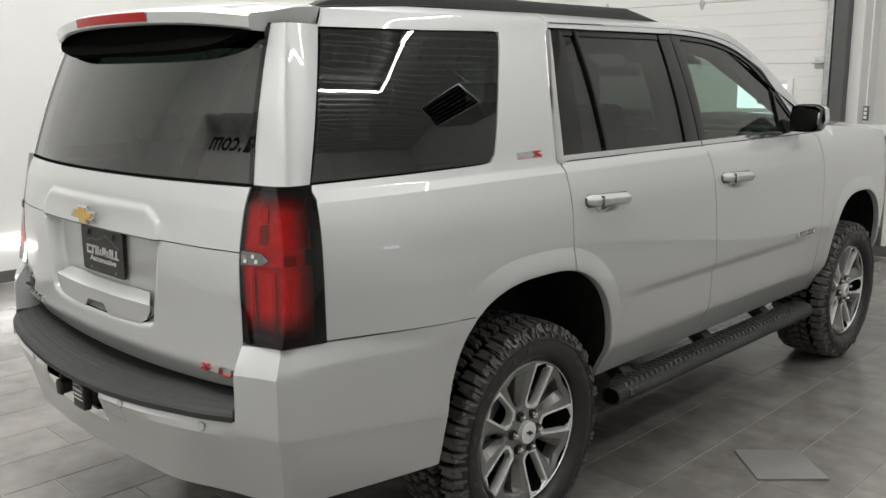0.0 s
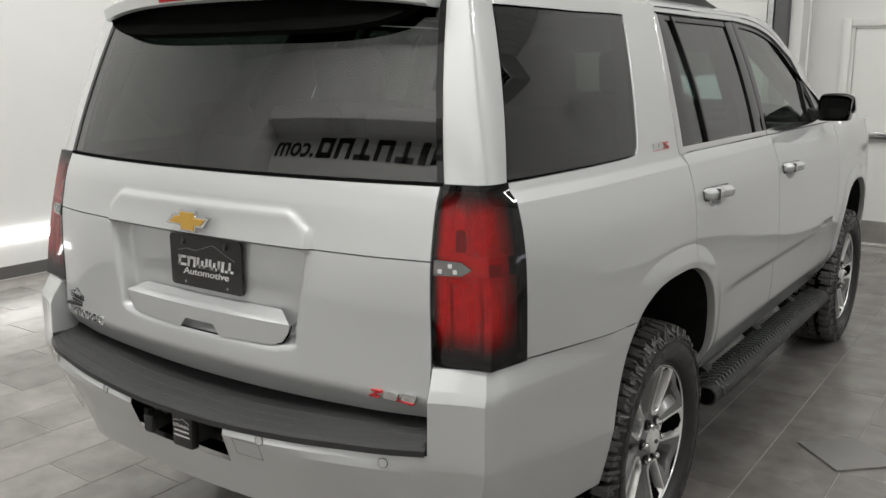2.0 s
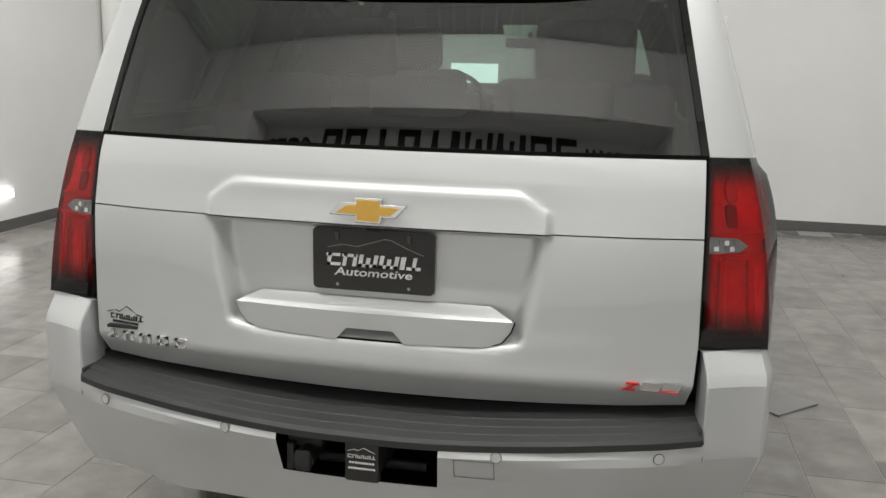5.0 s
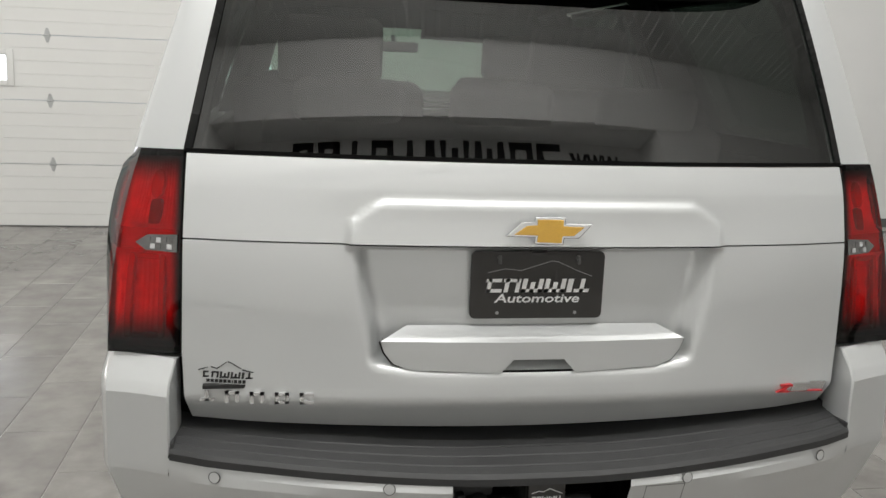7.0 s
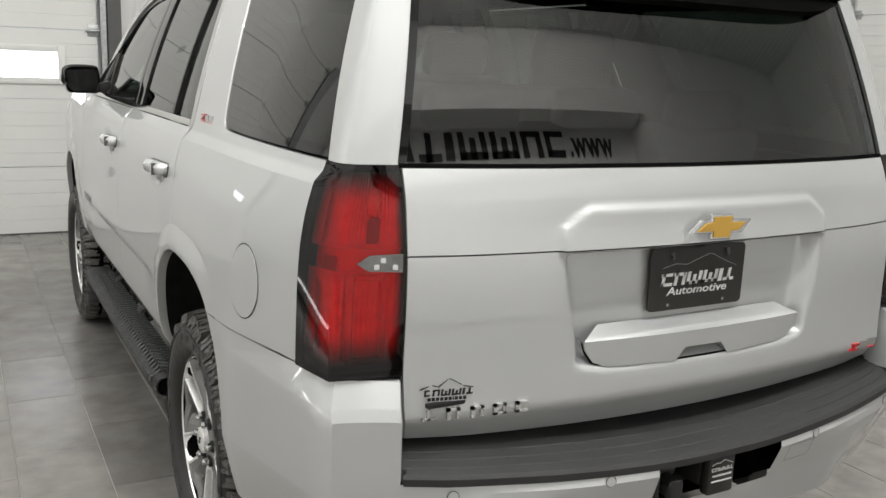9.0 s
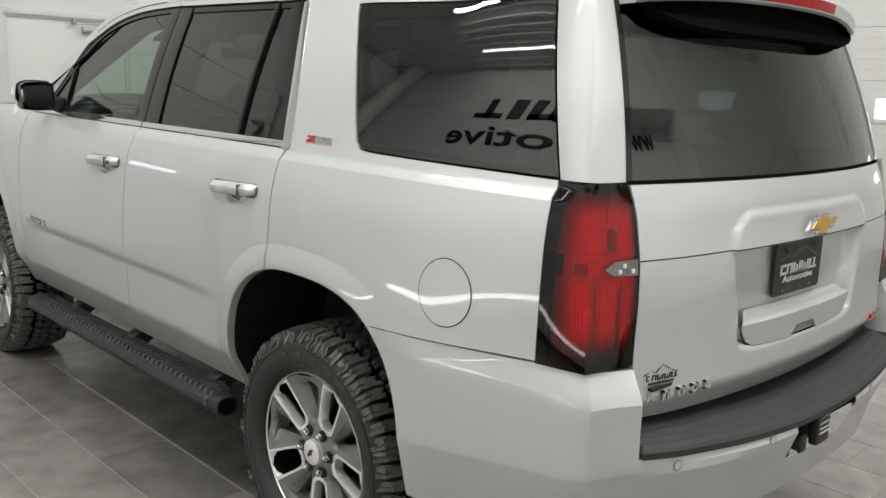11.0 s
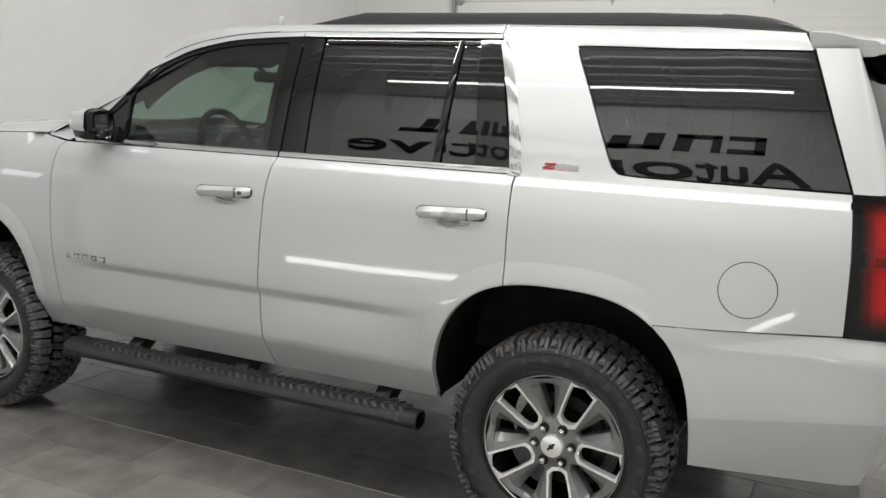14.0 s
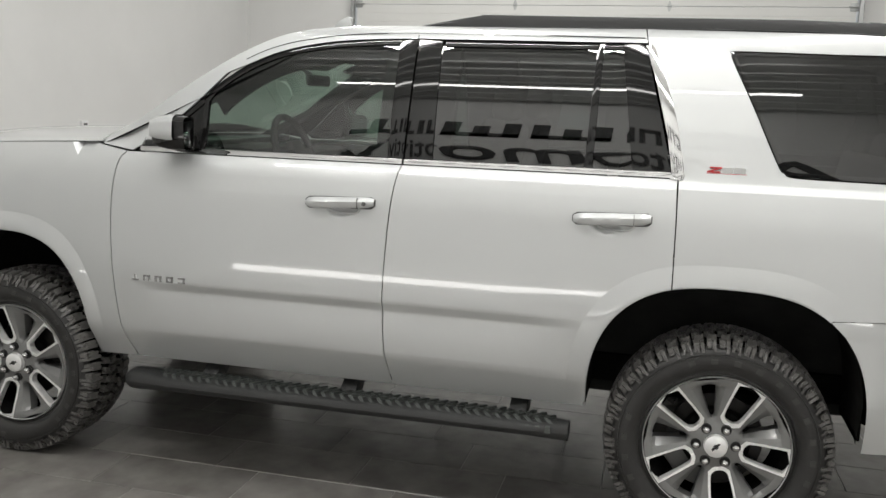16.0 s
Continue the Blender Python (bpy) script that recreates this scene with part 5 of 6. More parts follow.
for door, y0, y1, z0 in ((FD, 1.320, 1.598, 1.222), (RD, 0.287, 0.562, 1.224)):
    for ob, fl in ((door[0], True), (door[1], False)):
        b = pull(y0, y1, z0)()
        part("handle", flip(b) if fl else b, PAINT, ob, "silver pull handle")
        rim = []
        for k in range(21):
            q = math.pi * (0.04 + 0.92 * k / 20)
            cy, cz = y0 + 0.125 + 0.066 * math.copysign(abs(math.cos(q)) ** 0.6, math.cos(q)), z0 - 0.012 - 0.030 * math.sin(q) ** 0.7
            rim.append([Vector((side_x(cy, cz) - 0.002 + 0.008 * math.sin(w), cy + 0.006 * math.cos(w) * math.cos(q), cz - 0.006 * math.cos(w) * math.sin(q))) for w in [math.pi * j / 6 for j in range(7)]])
        b = grid_mesh(rim)
        part("finger_scoop", flip(b) if fl else b, PAINT, ob)
        base = [(y0 - 0.004, z0 - 0.009), (y0 + 0.012, z0 - 0.0215), (y1 - 0.012, z0 - 0.0285), (y1 + 0.004, z0 - 0.017), (y1 + 0.004, z0 + 0.006), (y1 - 0.012, z0 + 0.0175), (y0 + 0.012, z0 + 0.0255), (y0 - 0.004, z0 + 0.015)]
        b = sheet(base, side_at(0.003), 0.03, gap=0, lip=0.004, inward=IN)
        part("handle_gasket", flip(b) if fl else b, DARK_STEEL, ob)
        b = box(side_x(y0, z0) + 0.018, side_x(y0, z0) + 0.0415, y0 + 0.058, y0 + 0.0595, z0 - 0.017, z0 + 0.0215)
        part("handle_seam", flip(b) if fl else b, DARK_STEEL, ob)
        if door is FD and fl:
            part("key_lock", flip(cyl(0.008, 0.008, (side_x(y0, z0) + 0.03, y0 + 0.032, z0 + 0.002), (side_x(y0, z0) + 0.041, y0 + 0.032, z0 + 0.002), 16)), DARK_STEEL, ob)


def mirror_body():
    """Shell seen from behind: a rounded trapezoid, deeper ahead."""
    back = [(0.935, 1.395), (1.075, 1.398), (1.105, 1.418), (1.115, 1.50), (1.105, 1.522), (1.06, 1.535), (0.945, 1.532), (0.925, 1.515), (0.918, 1.46), (0.922, 1.41)]
    rows = []
    for k, (y, s) in enumerate(((2.040, 0.97), (2.034, 1.0), (2.055, 1.03), (2.10, 1.02), (2.15, 0.90), (2.175, 0.70), (2.18, 0.4))):
        cx_, cz_ = 1.015, 1.465
        pts = spline(back + [back[0]], 3)[:-1]
        row = [Vector((cx_ + (x - cx_) * s, y - 0.02 * (x - 0.92) + (0.03 * (x - 0.92) if k > 3 else 0), cz_ + (z - cz_) * s)) for x, z in pts]
        rows.append(row + [row[0]])
    bm = grid_mesh(rows)
    bmesh.ops.remove_doubles(bm, verts=bm.verts, dist=1e-5)
    return bm


def mirror_cap():
    back = [(1.0, 1.44), (1.115, 1.44), (1.120, 1.50), (1.108, 1.526), (1.06, 1.54), (0.945, 1.537), (0.922, 1.515), (0.92, 1.44)]
    rows = []
    for y, s in ((2.075, 1.035), (2.10, 1.045), (2.15, 0.935), (2.182, 0.74), (2.19, 0.4)):
        pts = spline(back + [back[0]], 3)[:-1]
        row = [Vector((1.015 + (x - 1.015) * s, y + 0.01 * (x - 0.92), 1.475 + (z - 1.475) * s)) for x, z in pts]
        rows.append(row + [row[0]])
    return grid_mesh(rows)


def set_mirror(bm, fl):
    """Narrows the head, sets it forward and turns it towards the driver."""
    for v in bm.verts:
        if v.co.x > 0.93:
            v.co.x = 0.93 + (v.co.x - 0.93) * 0.84
        v.co.y += 0.075 - 0.26 * (v.co.x - 0.92)
        v.co.z = 1.392 + (v.co.z - 1.392) * 0.93
    return flip(bm) if fl else bm


for fl in (True, False):
    b = mirror_body()
    body = part("door_mirror", set_mirror(b, fl), BLACK_GLOSS, suv, "gloss black door mirror with a painted cap")
    b = mirror_cap()
    part("mirror_cap", set_mirror(b, fl), PAINT, body)
    b = prism([(0.942, 1.405), (1.07, 1.407), (1.098, 1.425), (1.105, 1.50), (1.095, 1.514), (0.945, 1.52), (0.93, 1.505), (0.928, 1.44)], "y", 2.036, 2.0335)
    for v in b.verts:
        v.co.y -= 0.02 * (v.co.x - 0.92)
    part("mirror_glass", set_mirror(b, fl), MIRROR, body, "mirror glass")
    b = join(prism([(0.86, 1.395), (0.94, 1.40), (0.95, 1.44), (0.86, 1.462)], "y", 2.05, 2.13, 0.008), box(0.855, 0.90, 2.06, 2.27, 1.39, 1.425, 0.01))
    part("mirror_arm", set_mirror(b, fl), BLACK_PLASTIC, body)


# ---------- wheels ----------
SIDE_PRINT = mat("raised_sidewall_rubber", (0.040, 0.039, 0.037), 0.5, bump=(0.4, 200), vary=(0.3, 30))


def tyre_mesh():
    """Carcass; x = 0 is the outer face's plane, x negative is inboard."""
    prof = [(0.255, -0.275), (0.275, -0.284), (0.33, -0.296), (0.372, -0.288), (0.384, -0.255), (0.388, -0.18), (0.389, -0.135), (0.388, -0.09), (0.384, -0.038), (0.376, 0.000), (0.365, 0.011), (0.345, 0.019), (0.32, 0.021),
            (0.298, 0.014), (0.283, 0.002), (0.277, -0.014), (0.270, -0.012), (0.262, -0.02), (0.258, -0.03)]
    return lathe(prof, 96)


def tread_mesh():
    """All-terrain lugs: interlocked centre blocks with sipes, stepped shoulder lugs and sidewall biters."""
    verts, faces = [], []
    rnd = random.Random(4)

    def extrude(bottom, top):
        i, n = len(verts), len(bottom)
        verts.extend(bottom + top)
        faces.append(tuple(range(i + n, i + 2 * n)))
        for k in range(n):
            faces.append((i + k, i + (k + 1) % n, i + n + (k + 1) % n, i + n + k))

    def lug(poly, a, da, r0, r1):
        """Outline in (fraction of the pitch, x) raised from r0 to r1, a little narrower on top."""
        cf = sum(p[0] for p in poly) / len(poly)
        cx_ = sum(p[1] for p in poly) / len(poly)

        def at(f, x, r):
            drop = 0.012 * (abs(x + 0.138) / 0.14) ** 4
            q = a + f * da
            return (x, (r - drop) * math.cos(q), (r - drop) * math.sin(q))
        extrude([at(f, x, r0) for f, x in poly], [at(cf + (f - cf) * 0.90, cx_ + (x - cx_) * 0.92, r1) for f, x in poly])

    n = 27
    da = 2 * math.pi / n
    for k in range(n):
        a = (k + rnd.uniform(-0.05, 0.05)) * da
        s = k % 2
        # outer shoulder: a long hooked lug and a short one
        o = 0.012 - 0.010 * s
        lug([(0.02, -0.074), (0.17, -0.066), (0.19, -0.050), (0.30, -0.052), (0.38, -0.060), (0.43, -0.030), (0.44, o), (0.26, o), (0.25, -0.008), (0.20, -0.008), (0.19, o), (0.05, o), (0.04, -0.04)], a, da, 0.376, 0.4125)
        lug([(0.54, -0.056), (0.70, -0.064), (0.72, -0.050), (0.90, -0.070), (0.95, -0.040), (0.93, o - 0.008), (0.78, o - 0.008), (0.77, -0.014), (0.71, -0.014), (0.70, o - 0.012), (0.58, o - 0.012), (0.56, -0.03)], a, da, 0.376, 0.4125)
        # inner shoulder
        lug([(0.04, -0.220), (0.44, -0.226), (0.46, -0.288), (0.06, -0.288)], a, da, 0.376, 0.4125)
        lug([(0.54, -0.226), (0.94, -0.216), (0.95, -0.280), (0.56, -0.280)], a, da, 0.376, 0.4125)
        # three rows of hooked centre blocks
        for x0, sg, ph in ((-0.105, 1, 0.1), (-0.148, -1, 0.55), (-0.192, 1, 0.3)):
            w = 0.0185
            for f in (0.0, 0.5):
                q = f + ph
                lug([(q + 0.02, x0 - sg * w), (q + 0.19, x0 - sg * w), (q + 0.20, x0 - sg * w * 0.5), (q + 0.24, x0 - sg * w * 0.5), (q + 0.25, x0 - sg * w * 0.8), (q + 0.34, x0 - sg * w * 0.8), (q + 0.42, x0 + sg * w * 0.2), (q + 0.40, x0 + sg * w), (q + 0.27, x0 + sg * w), (q + 0.26, x0 + sg * w * 0.5), (q + 0.22, x0 + sg * w * 0.5), (q + 0.21, x0 + sg * w), (q + 0.10, x0 + sg * w), (q + 0.08, x0)], a, da, 0.380, 0.4125)
        # biters that run down the sidewall

        def biter(poly):
            def side(r):
                return lerp_table([(0.34, 0.019), (0.365, 0.013), (0.380, 0.003), (0.392, -0.018), (0.402, -0.034)], r)
            extrude([(side(r) - 0.004, r * math.cos(a + f * da), r * math.sin(a + f * da)) for f, r in poly],
                    [(side(r) + (0.0065 if r < 0.385 else 0.016), r * math.cos(a + f * da), r * math.sin(a + f * da)) for f, r in poly])
        d = 0.010 * s
        biter([(0.05, 0.400), (0.25, 0.400), (0.27, 0.381), (0.19, 0.379), (0.19, 0.362 - d * 0.4), (0.07, 0.362 - d * 0.4), (0.06, 0.376)])
        biter([(0.28, 0.400), (0.47, 0.400), (0.47, 0.368 + d), (0.36, 0.368 + d), (0.35, 0.376), (0.29, 0.378)])
        biter([(0.60, 0.400), (0.74, 0.400), (0.75, 0.372), (0.69, 0.371), (0.68, 0.360 + d * 0.5), (0.58, 0.360 + d * 0.5)])
        biter([(0.77, 0.400), (0.94, 0.400), (0.93, 0.366 + d), (0.84, 0.366 + d), (0.83, 0.376), (0.78, 0.378)])
    me = bpy.data.meshes.new("tread")
    me.from_pydata(verts, [], faces)
    bm = bmesh.new()
    bm.from_mesh(me)
    bpy.data.meshes.remove(me)
    return bm


def dish(r):
    """Depth of the spoke face at radius r."""
    return lerp_table([(0.0, -0.024), (0.05, -0.026), (0.085, -0.034), (0.13, -0.030), (0.20, -0.020), (0.245, -0.014), (0.27, -0.013)], r)


SECT = 2 * math.pi / 5
HUB_R = [0.034, 0.052, 0.078, 0.0848, 0.0856, 0.0905, 0.098, 0.1004, 0.104, 0.110, 0.118, 0.128, 0.14, 0.165, 0.1945, 0.196, 0.215, 0.2282, 0.2295, 0.238, 0.246, 0.257]


def a_hole(r):
    """Half angle of the outlined window at radius r."""
    return lerp_table([(0.1000, 0.0), (0.1004, 0.13), (0.110, 0.222), (0.118, 0.250), (0.14, 0.238), (0.1945, 0.200), (0.246, 0.172)], r) if 0.1001 < r <= 0.2461 else 0.0


def a_edge(r):
    return lerp_table([(0.085, 0.0), (0.0856, 0.16), (0.0905, 0.245), (0.098, 0.305), (0.104, 0.348), (0.110, 0.368), (0.118, 0.343), (0.128, 0.326), (0.14, 0.305), (0.1945, 0.246), (0.246, 0.216), (0.252, 0.213)], r) if r > 0.0851 else 0.0


def a_slot(r):
    return lerp_table([(0.103, SECT / 2), (0.1035, SECT / 2 - 0.05), (0.110, SECT / 2 - 0.075), (0.118, SECT / 2 - 0.085), (0.14, SECT / 2 - 0.10), (0.195, SECT / 2 - 0.125), (0.2285, SECT / 2 - 0.12), (0.229, SECT / 2)], r) if 0.1032 < r < 0.2286 else SECT / 2


def spokes(which):
    bm = bmesh.new()
    for s in range(5):
        for sg in (-1, 1):
            rows = []
            for r in HUB_R:
                if which == "grey":
                    a0, a1 = a_edge(r), a_slot(r)
                    angs = [a0 + (a1 - a0) * k / 4 for k in range(5)]
                    k = smooth01(r, 0.085, 0.12) * (1 - 0.80 * smooth01(r, 0.215, 0.245))
                    dep = [0.0, -0.003 * k, -0.006 * k, -0.018 * k, -0.032 * k]
                else:
                    a0, a1 = a_hole(r), a_edge(r)
                    angs = [a0, a0 + (a1 - a0) * 0.15, a1]
                    dep = [0.0, 0.003, 0.003]
                rows.append([Vector((dish(r) + d, r * math.cos(s * SECT + sg * a + math.pi / 2), r * math.sin(s * SECT + sg * a + math.pi / 2))) for a, d in zip(angs, dep)])
            if which != "grey":
                rows = [row for row, r in zip(rows, HUB_R) if r >= 0.085]
            b = grid_mesh(rows)
            join(bm, b)
    bmesh.ops.remove_doubles(bm, verts=bm.verts, dist=1e-5)
    bmesh.ops.dissolve_degenerate(bm, dist=1e-6, edges=bm.edges)
    rim = [e for e in bm.edges if e.is_boundary]
    r = bmesh.ops.extrude_edge_only(bm, edges=rim)
    for v in r["geom"]:
        if isinstance(v, bmesh.types.BMVert):
            v.co.x -= 0.045 if which == "grey" else 0.03
    return bm


def rim_ring():
    return lathe([(0.2585, -0.020), (0.2595, -0.0105), (0.2610, -0.008), (0.2632, -0.011), (0.2638, -0.022)], 96)


def barrel():
    return lathe([(0.262, -0.012), (0.250, -0.018), (0.243, -0.05), (0.225, -0.10), (0.225, -0.22), (0.250, -0.25)], 64)


def make_wheel():
    w = tagged(new("wheel"), "all-terrain tyre on a grey and machined alloy wheel")
    part("tyre", tyre_mesh(), RUBBER, w, "black all-terrain tyre")
    # black band between the lugs: the grooves' shade put into the colour
    part("groove_shade_band", lathe([(0.378, -0.286), (0.3905, -0.252), (0.3925, -0.14), (0.3905, -0.040), (0.384, -0.020)], 96), BLACK_FLAT, w)
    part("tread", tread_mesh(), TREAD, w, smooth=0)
    for k in range(26):
        if k % 13 in (0, 1, 12):
            continue
        a = 2 * math.pi * k / 26
        m = Matrix.Rotation(a, 4, "X")
        part("sidewall_mark", moved(prism([(-0.012, 0.318), (0.011, 0.318), (0.012, 0.338), (-0.011, 0.338)], "x", 0.017, 0.0225), m), SIDE_PRINT, w, smooth=0)
    part("sidewall_ring", lathe([(0.347, 0.017), (0.349, 0.0215), (0.352, 0.021), (0.354, 0.013)], 72), RUBBER, w)
    part("rim", rim_ring(), MACHINED, w, "machined alloy rim lip")
    # barrel and hub plate are matt black: shade behind the spokes as colour
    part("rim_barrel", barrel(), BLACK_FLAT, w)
    part("spokes", spokes("grey"), RIM_GREY, w, smooth=14)
    part("spoke_edges", spokes("edge"), MACHINED, w, smooth=30)
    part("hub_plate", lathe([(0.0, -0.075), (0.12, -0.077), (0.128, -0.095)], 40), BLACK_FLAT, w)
    part("center_cap", lathe([(0.0, -0.006), (0.032, -0.0065), (0.041, -0.010), (0.044, -0.03)], 40), MACHINED, w, "machined centre cap")
    part("cap_emblem", prism([(-0.020, -0.004), (-0.006, -0.004), (-0.005, -0.009), (0.006, -0.009), (0.006, -0.004), (0.020, -0.003), (0.016, 0.005), (0.006, 0.005), (0.005, 0.009), (-0.006, 0.009), (-0.006, 0.005), (-0.017, 0.005)], "x", -0.0065, -0.0052), BLACK_INK, w, smooth=0)
    for k in range(6):
        a = 2 * math.pi * (k + 0.25) / 6
        c = Vector((0, 0.0698 * math.cos(a), 0.0698 * math.sin(a)))
        part("lug_pocket", moved(lathe([(0.0, -0.0275), (0.015, -0.0265), (0.0185, -0.024), (0.0195, -0.031)], 20), Matrix.Translation(c)), RIM_DARK, w)
        part("lug_nut", moved(join(cyl(0.0128, 0.0118, (-0.035, 0, 0), (-0.012, 0, 0), 6), lathe([(0.0118, -0.012), (0.010, -0.006), (0.005, -0.003), (0.0, -0.0025)], 18)), Matrix.Translation(c)), CHROME, w)
    part("brake_rotor", lathe([(0.07, -0.11), (0.172, -0.112), (0.175, -0.125), (0.172, -0.14), (0.07, -0.142)], 56), ROTOR, w)
    part("brake_caliper", prism([(r * math.cos(a), r * math.sin(a)) for r, angs in ((0.115, (2.5, 2.8, 3.1, 3.4, 3.7)), (0.198, (3.7, 3.4, 3.1, 2.8, 2.5))) for a in angs], "x", -0.17, -0.088, 0.008), DARK_STEEL, w)
    return w


wheel = make_wheel()
wheel.parent = suv
X_WHEEL = 0.957
spots = [(X_WHEEL, 0.0, 0.410, False, -0.36), (-X_WHEEL, 0.0, 0.410, True, 0.82), (X_WHEEL, 2.995, 0.410, False, 0.9), (-X_WHEEL, 2.995, 0.410, True, 0.35)]
for n, (x, y, z, fl, turn) in enumerate(spots):
    m = Matrix.Translation((x, y, z)) @ (Matrix.Rotation(math.pi, 4, "Z") if fl else Matrix.Identity(4)) @ Matrix.Rotation(turn, 4, "X")
    if n == 0:
        wheel.matrix_basis = m
    else:
        copy_thing(wheel, m)

# ---------- underside, liners, running boards ----------
def liner(arch, depth=0.44):
    def build():
        ends = [(arch[0][0], 0.49), *arch, (arch[-1][0], 0.455)] if arch[0][0] < 1 else [(arch[0][0], 0.49), *arch, (arch[-1][0], 0.49)]
        rows = [[Vector((side_x(y, max(z, 0.48)) - 0.014, y, z)), Vector((side_x(y, max(z, 0.48)) - 0.05, y, z + 0.012)), Vector((side_x(y, max(z, 0.48)) - depth, y, z + 0.02))] for y, z in ends]
        return grid_mesh(rows)
    return build


both("wheel_liner", liner(REAR_ARCH), LINER)
both("wheel_liner", liner(FRONT_ARCH), LINER)
both("inner_wheelhouse", lambda: box(0.545, 0.56, -0.60, 0.60, 0.46, 1.06), LINER)
both("front_wheelhouse", lambda: box(0.545, 0.56, 2.50, 3.55, 0.46, 1.10), BLACK_FLAT)
part("underbody", join(box(-0.58, 0.58, -0.95, 3.75, 0.50, 0.62, 0.02), box(-0.90, 0.90, 0.53, 2.42, 0.505, 0.60, 0.02), box(-0.80, 0.80, -1.05, -0.50, 0.50, 0.62, 0.02)), BLACK_FLAT, suv)
part("frame_rails", join(box(-0.46, -0.38, -1.0, 3.6, 0.42, 0.52, 0.01), box(0.38, 0.46, -1.0, 3.6, 0.42, 0.52, 0.01)), BLACK_PLASTIC, suv)
part("rear_axle", join(cyl(0.045, 0.045, (-0.75, 0, 0.40), (0.75, 0, 0.40), 16), cyl(0.14, 0.14, (0, -0.1, 0.40), (0, 0.12, 0.40), 20)), BLACK_PLASTIC, suv)
part("exhaust", cyl(0.035, 0.035, (0.60, -0.80, 0.47), (0.58, -0.3, 0.49), 16), DARK_STEEL, suv)
both("mud_flap", lambda: box(0.70, 0.885, -0.490, -0.478, 0.470, 0.62, 0.003), BLACK_FLAT)


def board_section(k, n=16):
    a = 2 * math.pi * k / n
    ex = 0.070 * math.copysign(abs(math.cos(a)) ** 0.75, math.cos(a))
    ez = 0.032 * math.copysign(abs(math.sin(a)) ** 0.8, math.sin(a))
    return ex, ez


BOARD_Z = 0.399


def running_board():
    rows = []
    for y, s in [(0.535, 0.88), (0.537, 1.0), (0.56, 1.0), (0.60, 1.0), (0.64, 1.0)] + [(0.56 + 1.79 * k / 12, 1.0) for k in range(1, 13)] + [(2.38, 0.98), (2.405, 0.86), (2.422, 0.55)]:
        e = smooth01(y, 0.56, 0.68)
        rise = 1.0 + 0.38 * smooth01(y, 2.25, 2.36)
        rows.append([Vector((0.936 - 0.010 * e + s * (0.63 + 0.37 * e) * board_section(k)[0], y, BOARD_Z + 0.002 + 0.002 * e + 0.012 * (rise - 1) + s * rise * (1.15 - 0.15 * e) * board_section(k)[1])) for k in range(17)])
    bm = grid_mesh(rows)
    for row in (rows[-1],):
        bm.faces.new([bm.verts.new(p) for p in row[:-1]])
    return bm


for fl in (True, False):
    b = running_board()
    board = part("running_board", flip(b) if fl else b, BLACK_PLASTIC, suv, "black textured tubular running board", smooth=50)
    cap = cyl(0.032, 0.032, (0.936, 0.540, BOARD_Z + 0.002), (0.936, 0.548, BOARD_Z + 0.002), 20)
    b = cap
    part("end_cap", flip(b) if fl else b, BLACK_FLAT, board)
    # step pad of small chevrons
    verts, faces = [], []
    n = 44
    for k in range(n):
        y = 0.60 + 1.74 * k / n
        near = 0.022 * (1 - smooth01(y, 0.58, 0.68))
        for x0, x1, sk in ((0.874 + near * 1.5, 0.911 + near, 0.026), (0.915 + near, 0.952, 0.026), (0.956, 0.982, -0.018), (0.984, 1.000, 0.0)):
            i = len(verts)
            sgn = -1 if fl else 1
            for z in (0.452, 0.474):
                ins = 0.0 if z < 0.46 else 0.003
                for x, yy in ((x0 + ins, y - sk / 2 + ins), (x1 - ins, y + sk / 2 + ins), (x1 - ins, y + sk / 2 + 0.023 - ins), (x0 + ins, y - sk / 2 + 0.023 - ins)):
                    drop = 0.022 * smooth01(x, 0.955, 1.002)
                    verts.append((sgn * (x - 0.010), yy, z - drop + BOARD_Z - 0.430))
            for f in ((4, 5, 6, 7), (0, 1, 5, 4), (1, 2, 6, 5), (2, 3, 7, 6), (3, 0, 4, 7)):
                faces.append(tuple(i + q for q in f))
    me = bpy.data.meshes.new("tread_pad")
    me.from_pydata(verts, [], faces)
    bm = bmesh.new()
    bm.from_mesh(me)
    bpy.data.meshes.remove(me)
    part("tread_pad", bm, PAD_GREY, board, smooth=0)
    for y in (0.742, 1.445, 2.068):
        b = prism([(0.76, 0.53), (0.885, 0.445), (0.885, 0.385), (0.85, 0.385), (0.70, 0.49)], "y", y - 0.035, y + 0.035, 0.006)
        part("bracket", flip(b) if fl else b, BLACK_PLASTIC, board)

# ---------- cabin ----------
both("quarter_lining", lambda: sheet([p for p in quarter_poly], side_at(-0.035), 0.08, gap=0.006, lip=0), TRIM_DARK)
both("pillar_lining", lambda: sheet([(1.36, 1.37), (1.36, 1.87), (1.06, 1.87), (1.06, 1.37)], side_at(-0.05), 0.08, gap=0, lip=0.05, inward=IN), TRIM_DARK)
both("sun_visor", lambda: grid_mesh([[shield_at(s, t) + Vector((0, -0.06, -0.035 - d)) for s in (0.18, 0.19, 0.4, 0.6, 0.77, 0.78)] for t, d in ((0.05, 0), (0.05, 0.012), (0.33, 0.02), (0.345, 0.012), (0.345, 0), (0.05, 0))]), TRIM_DARK)
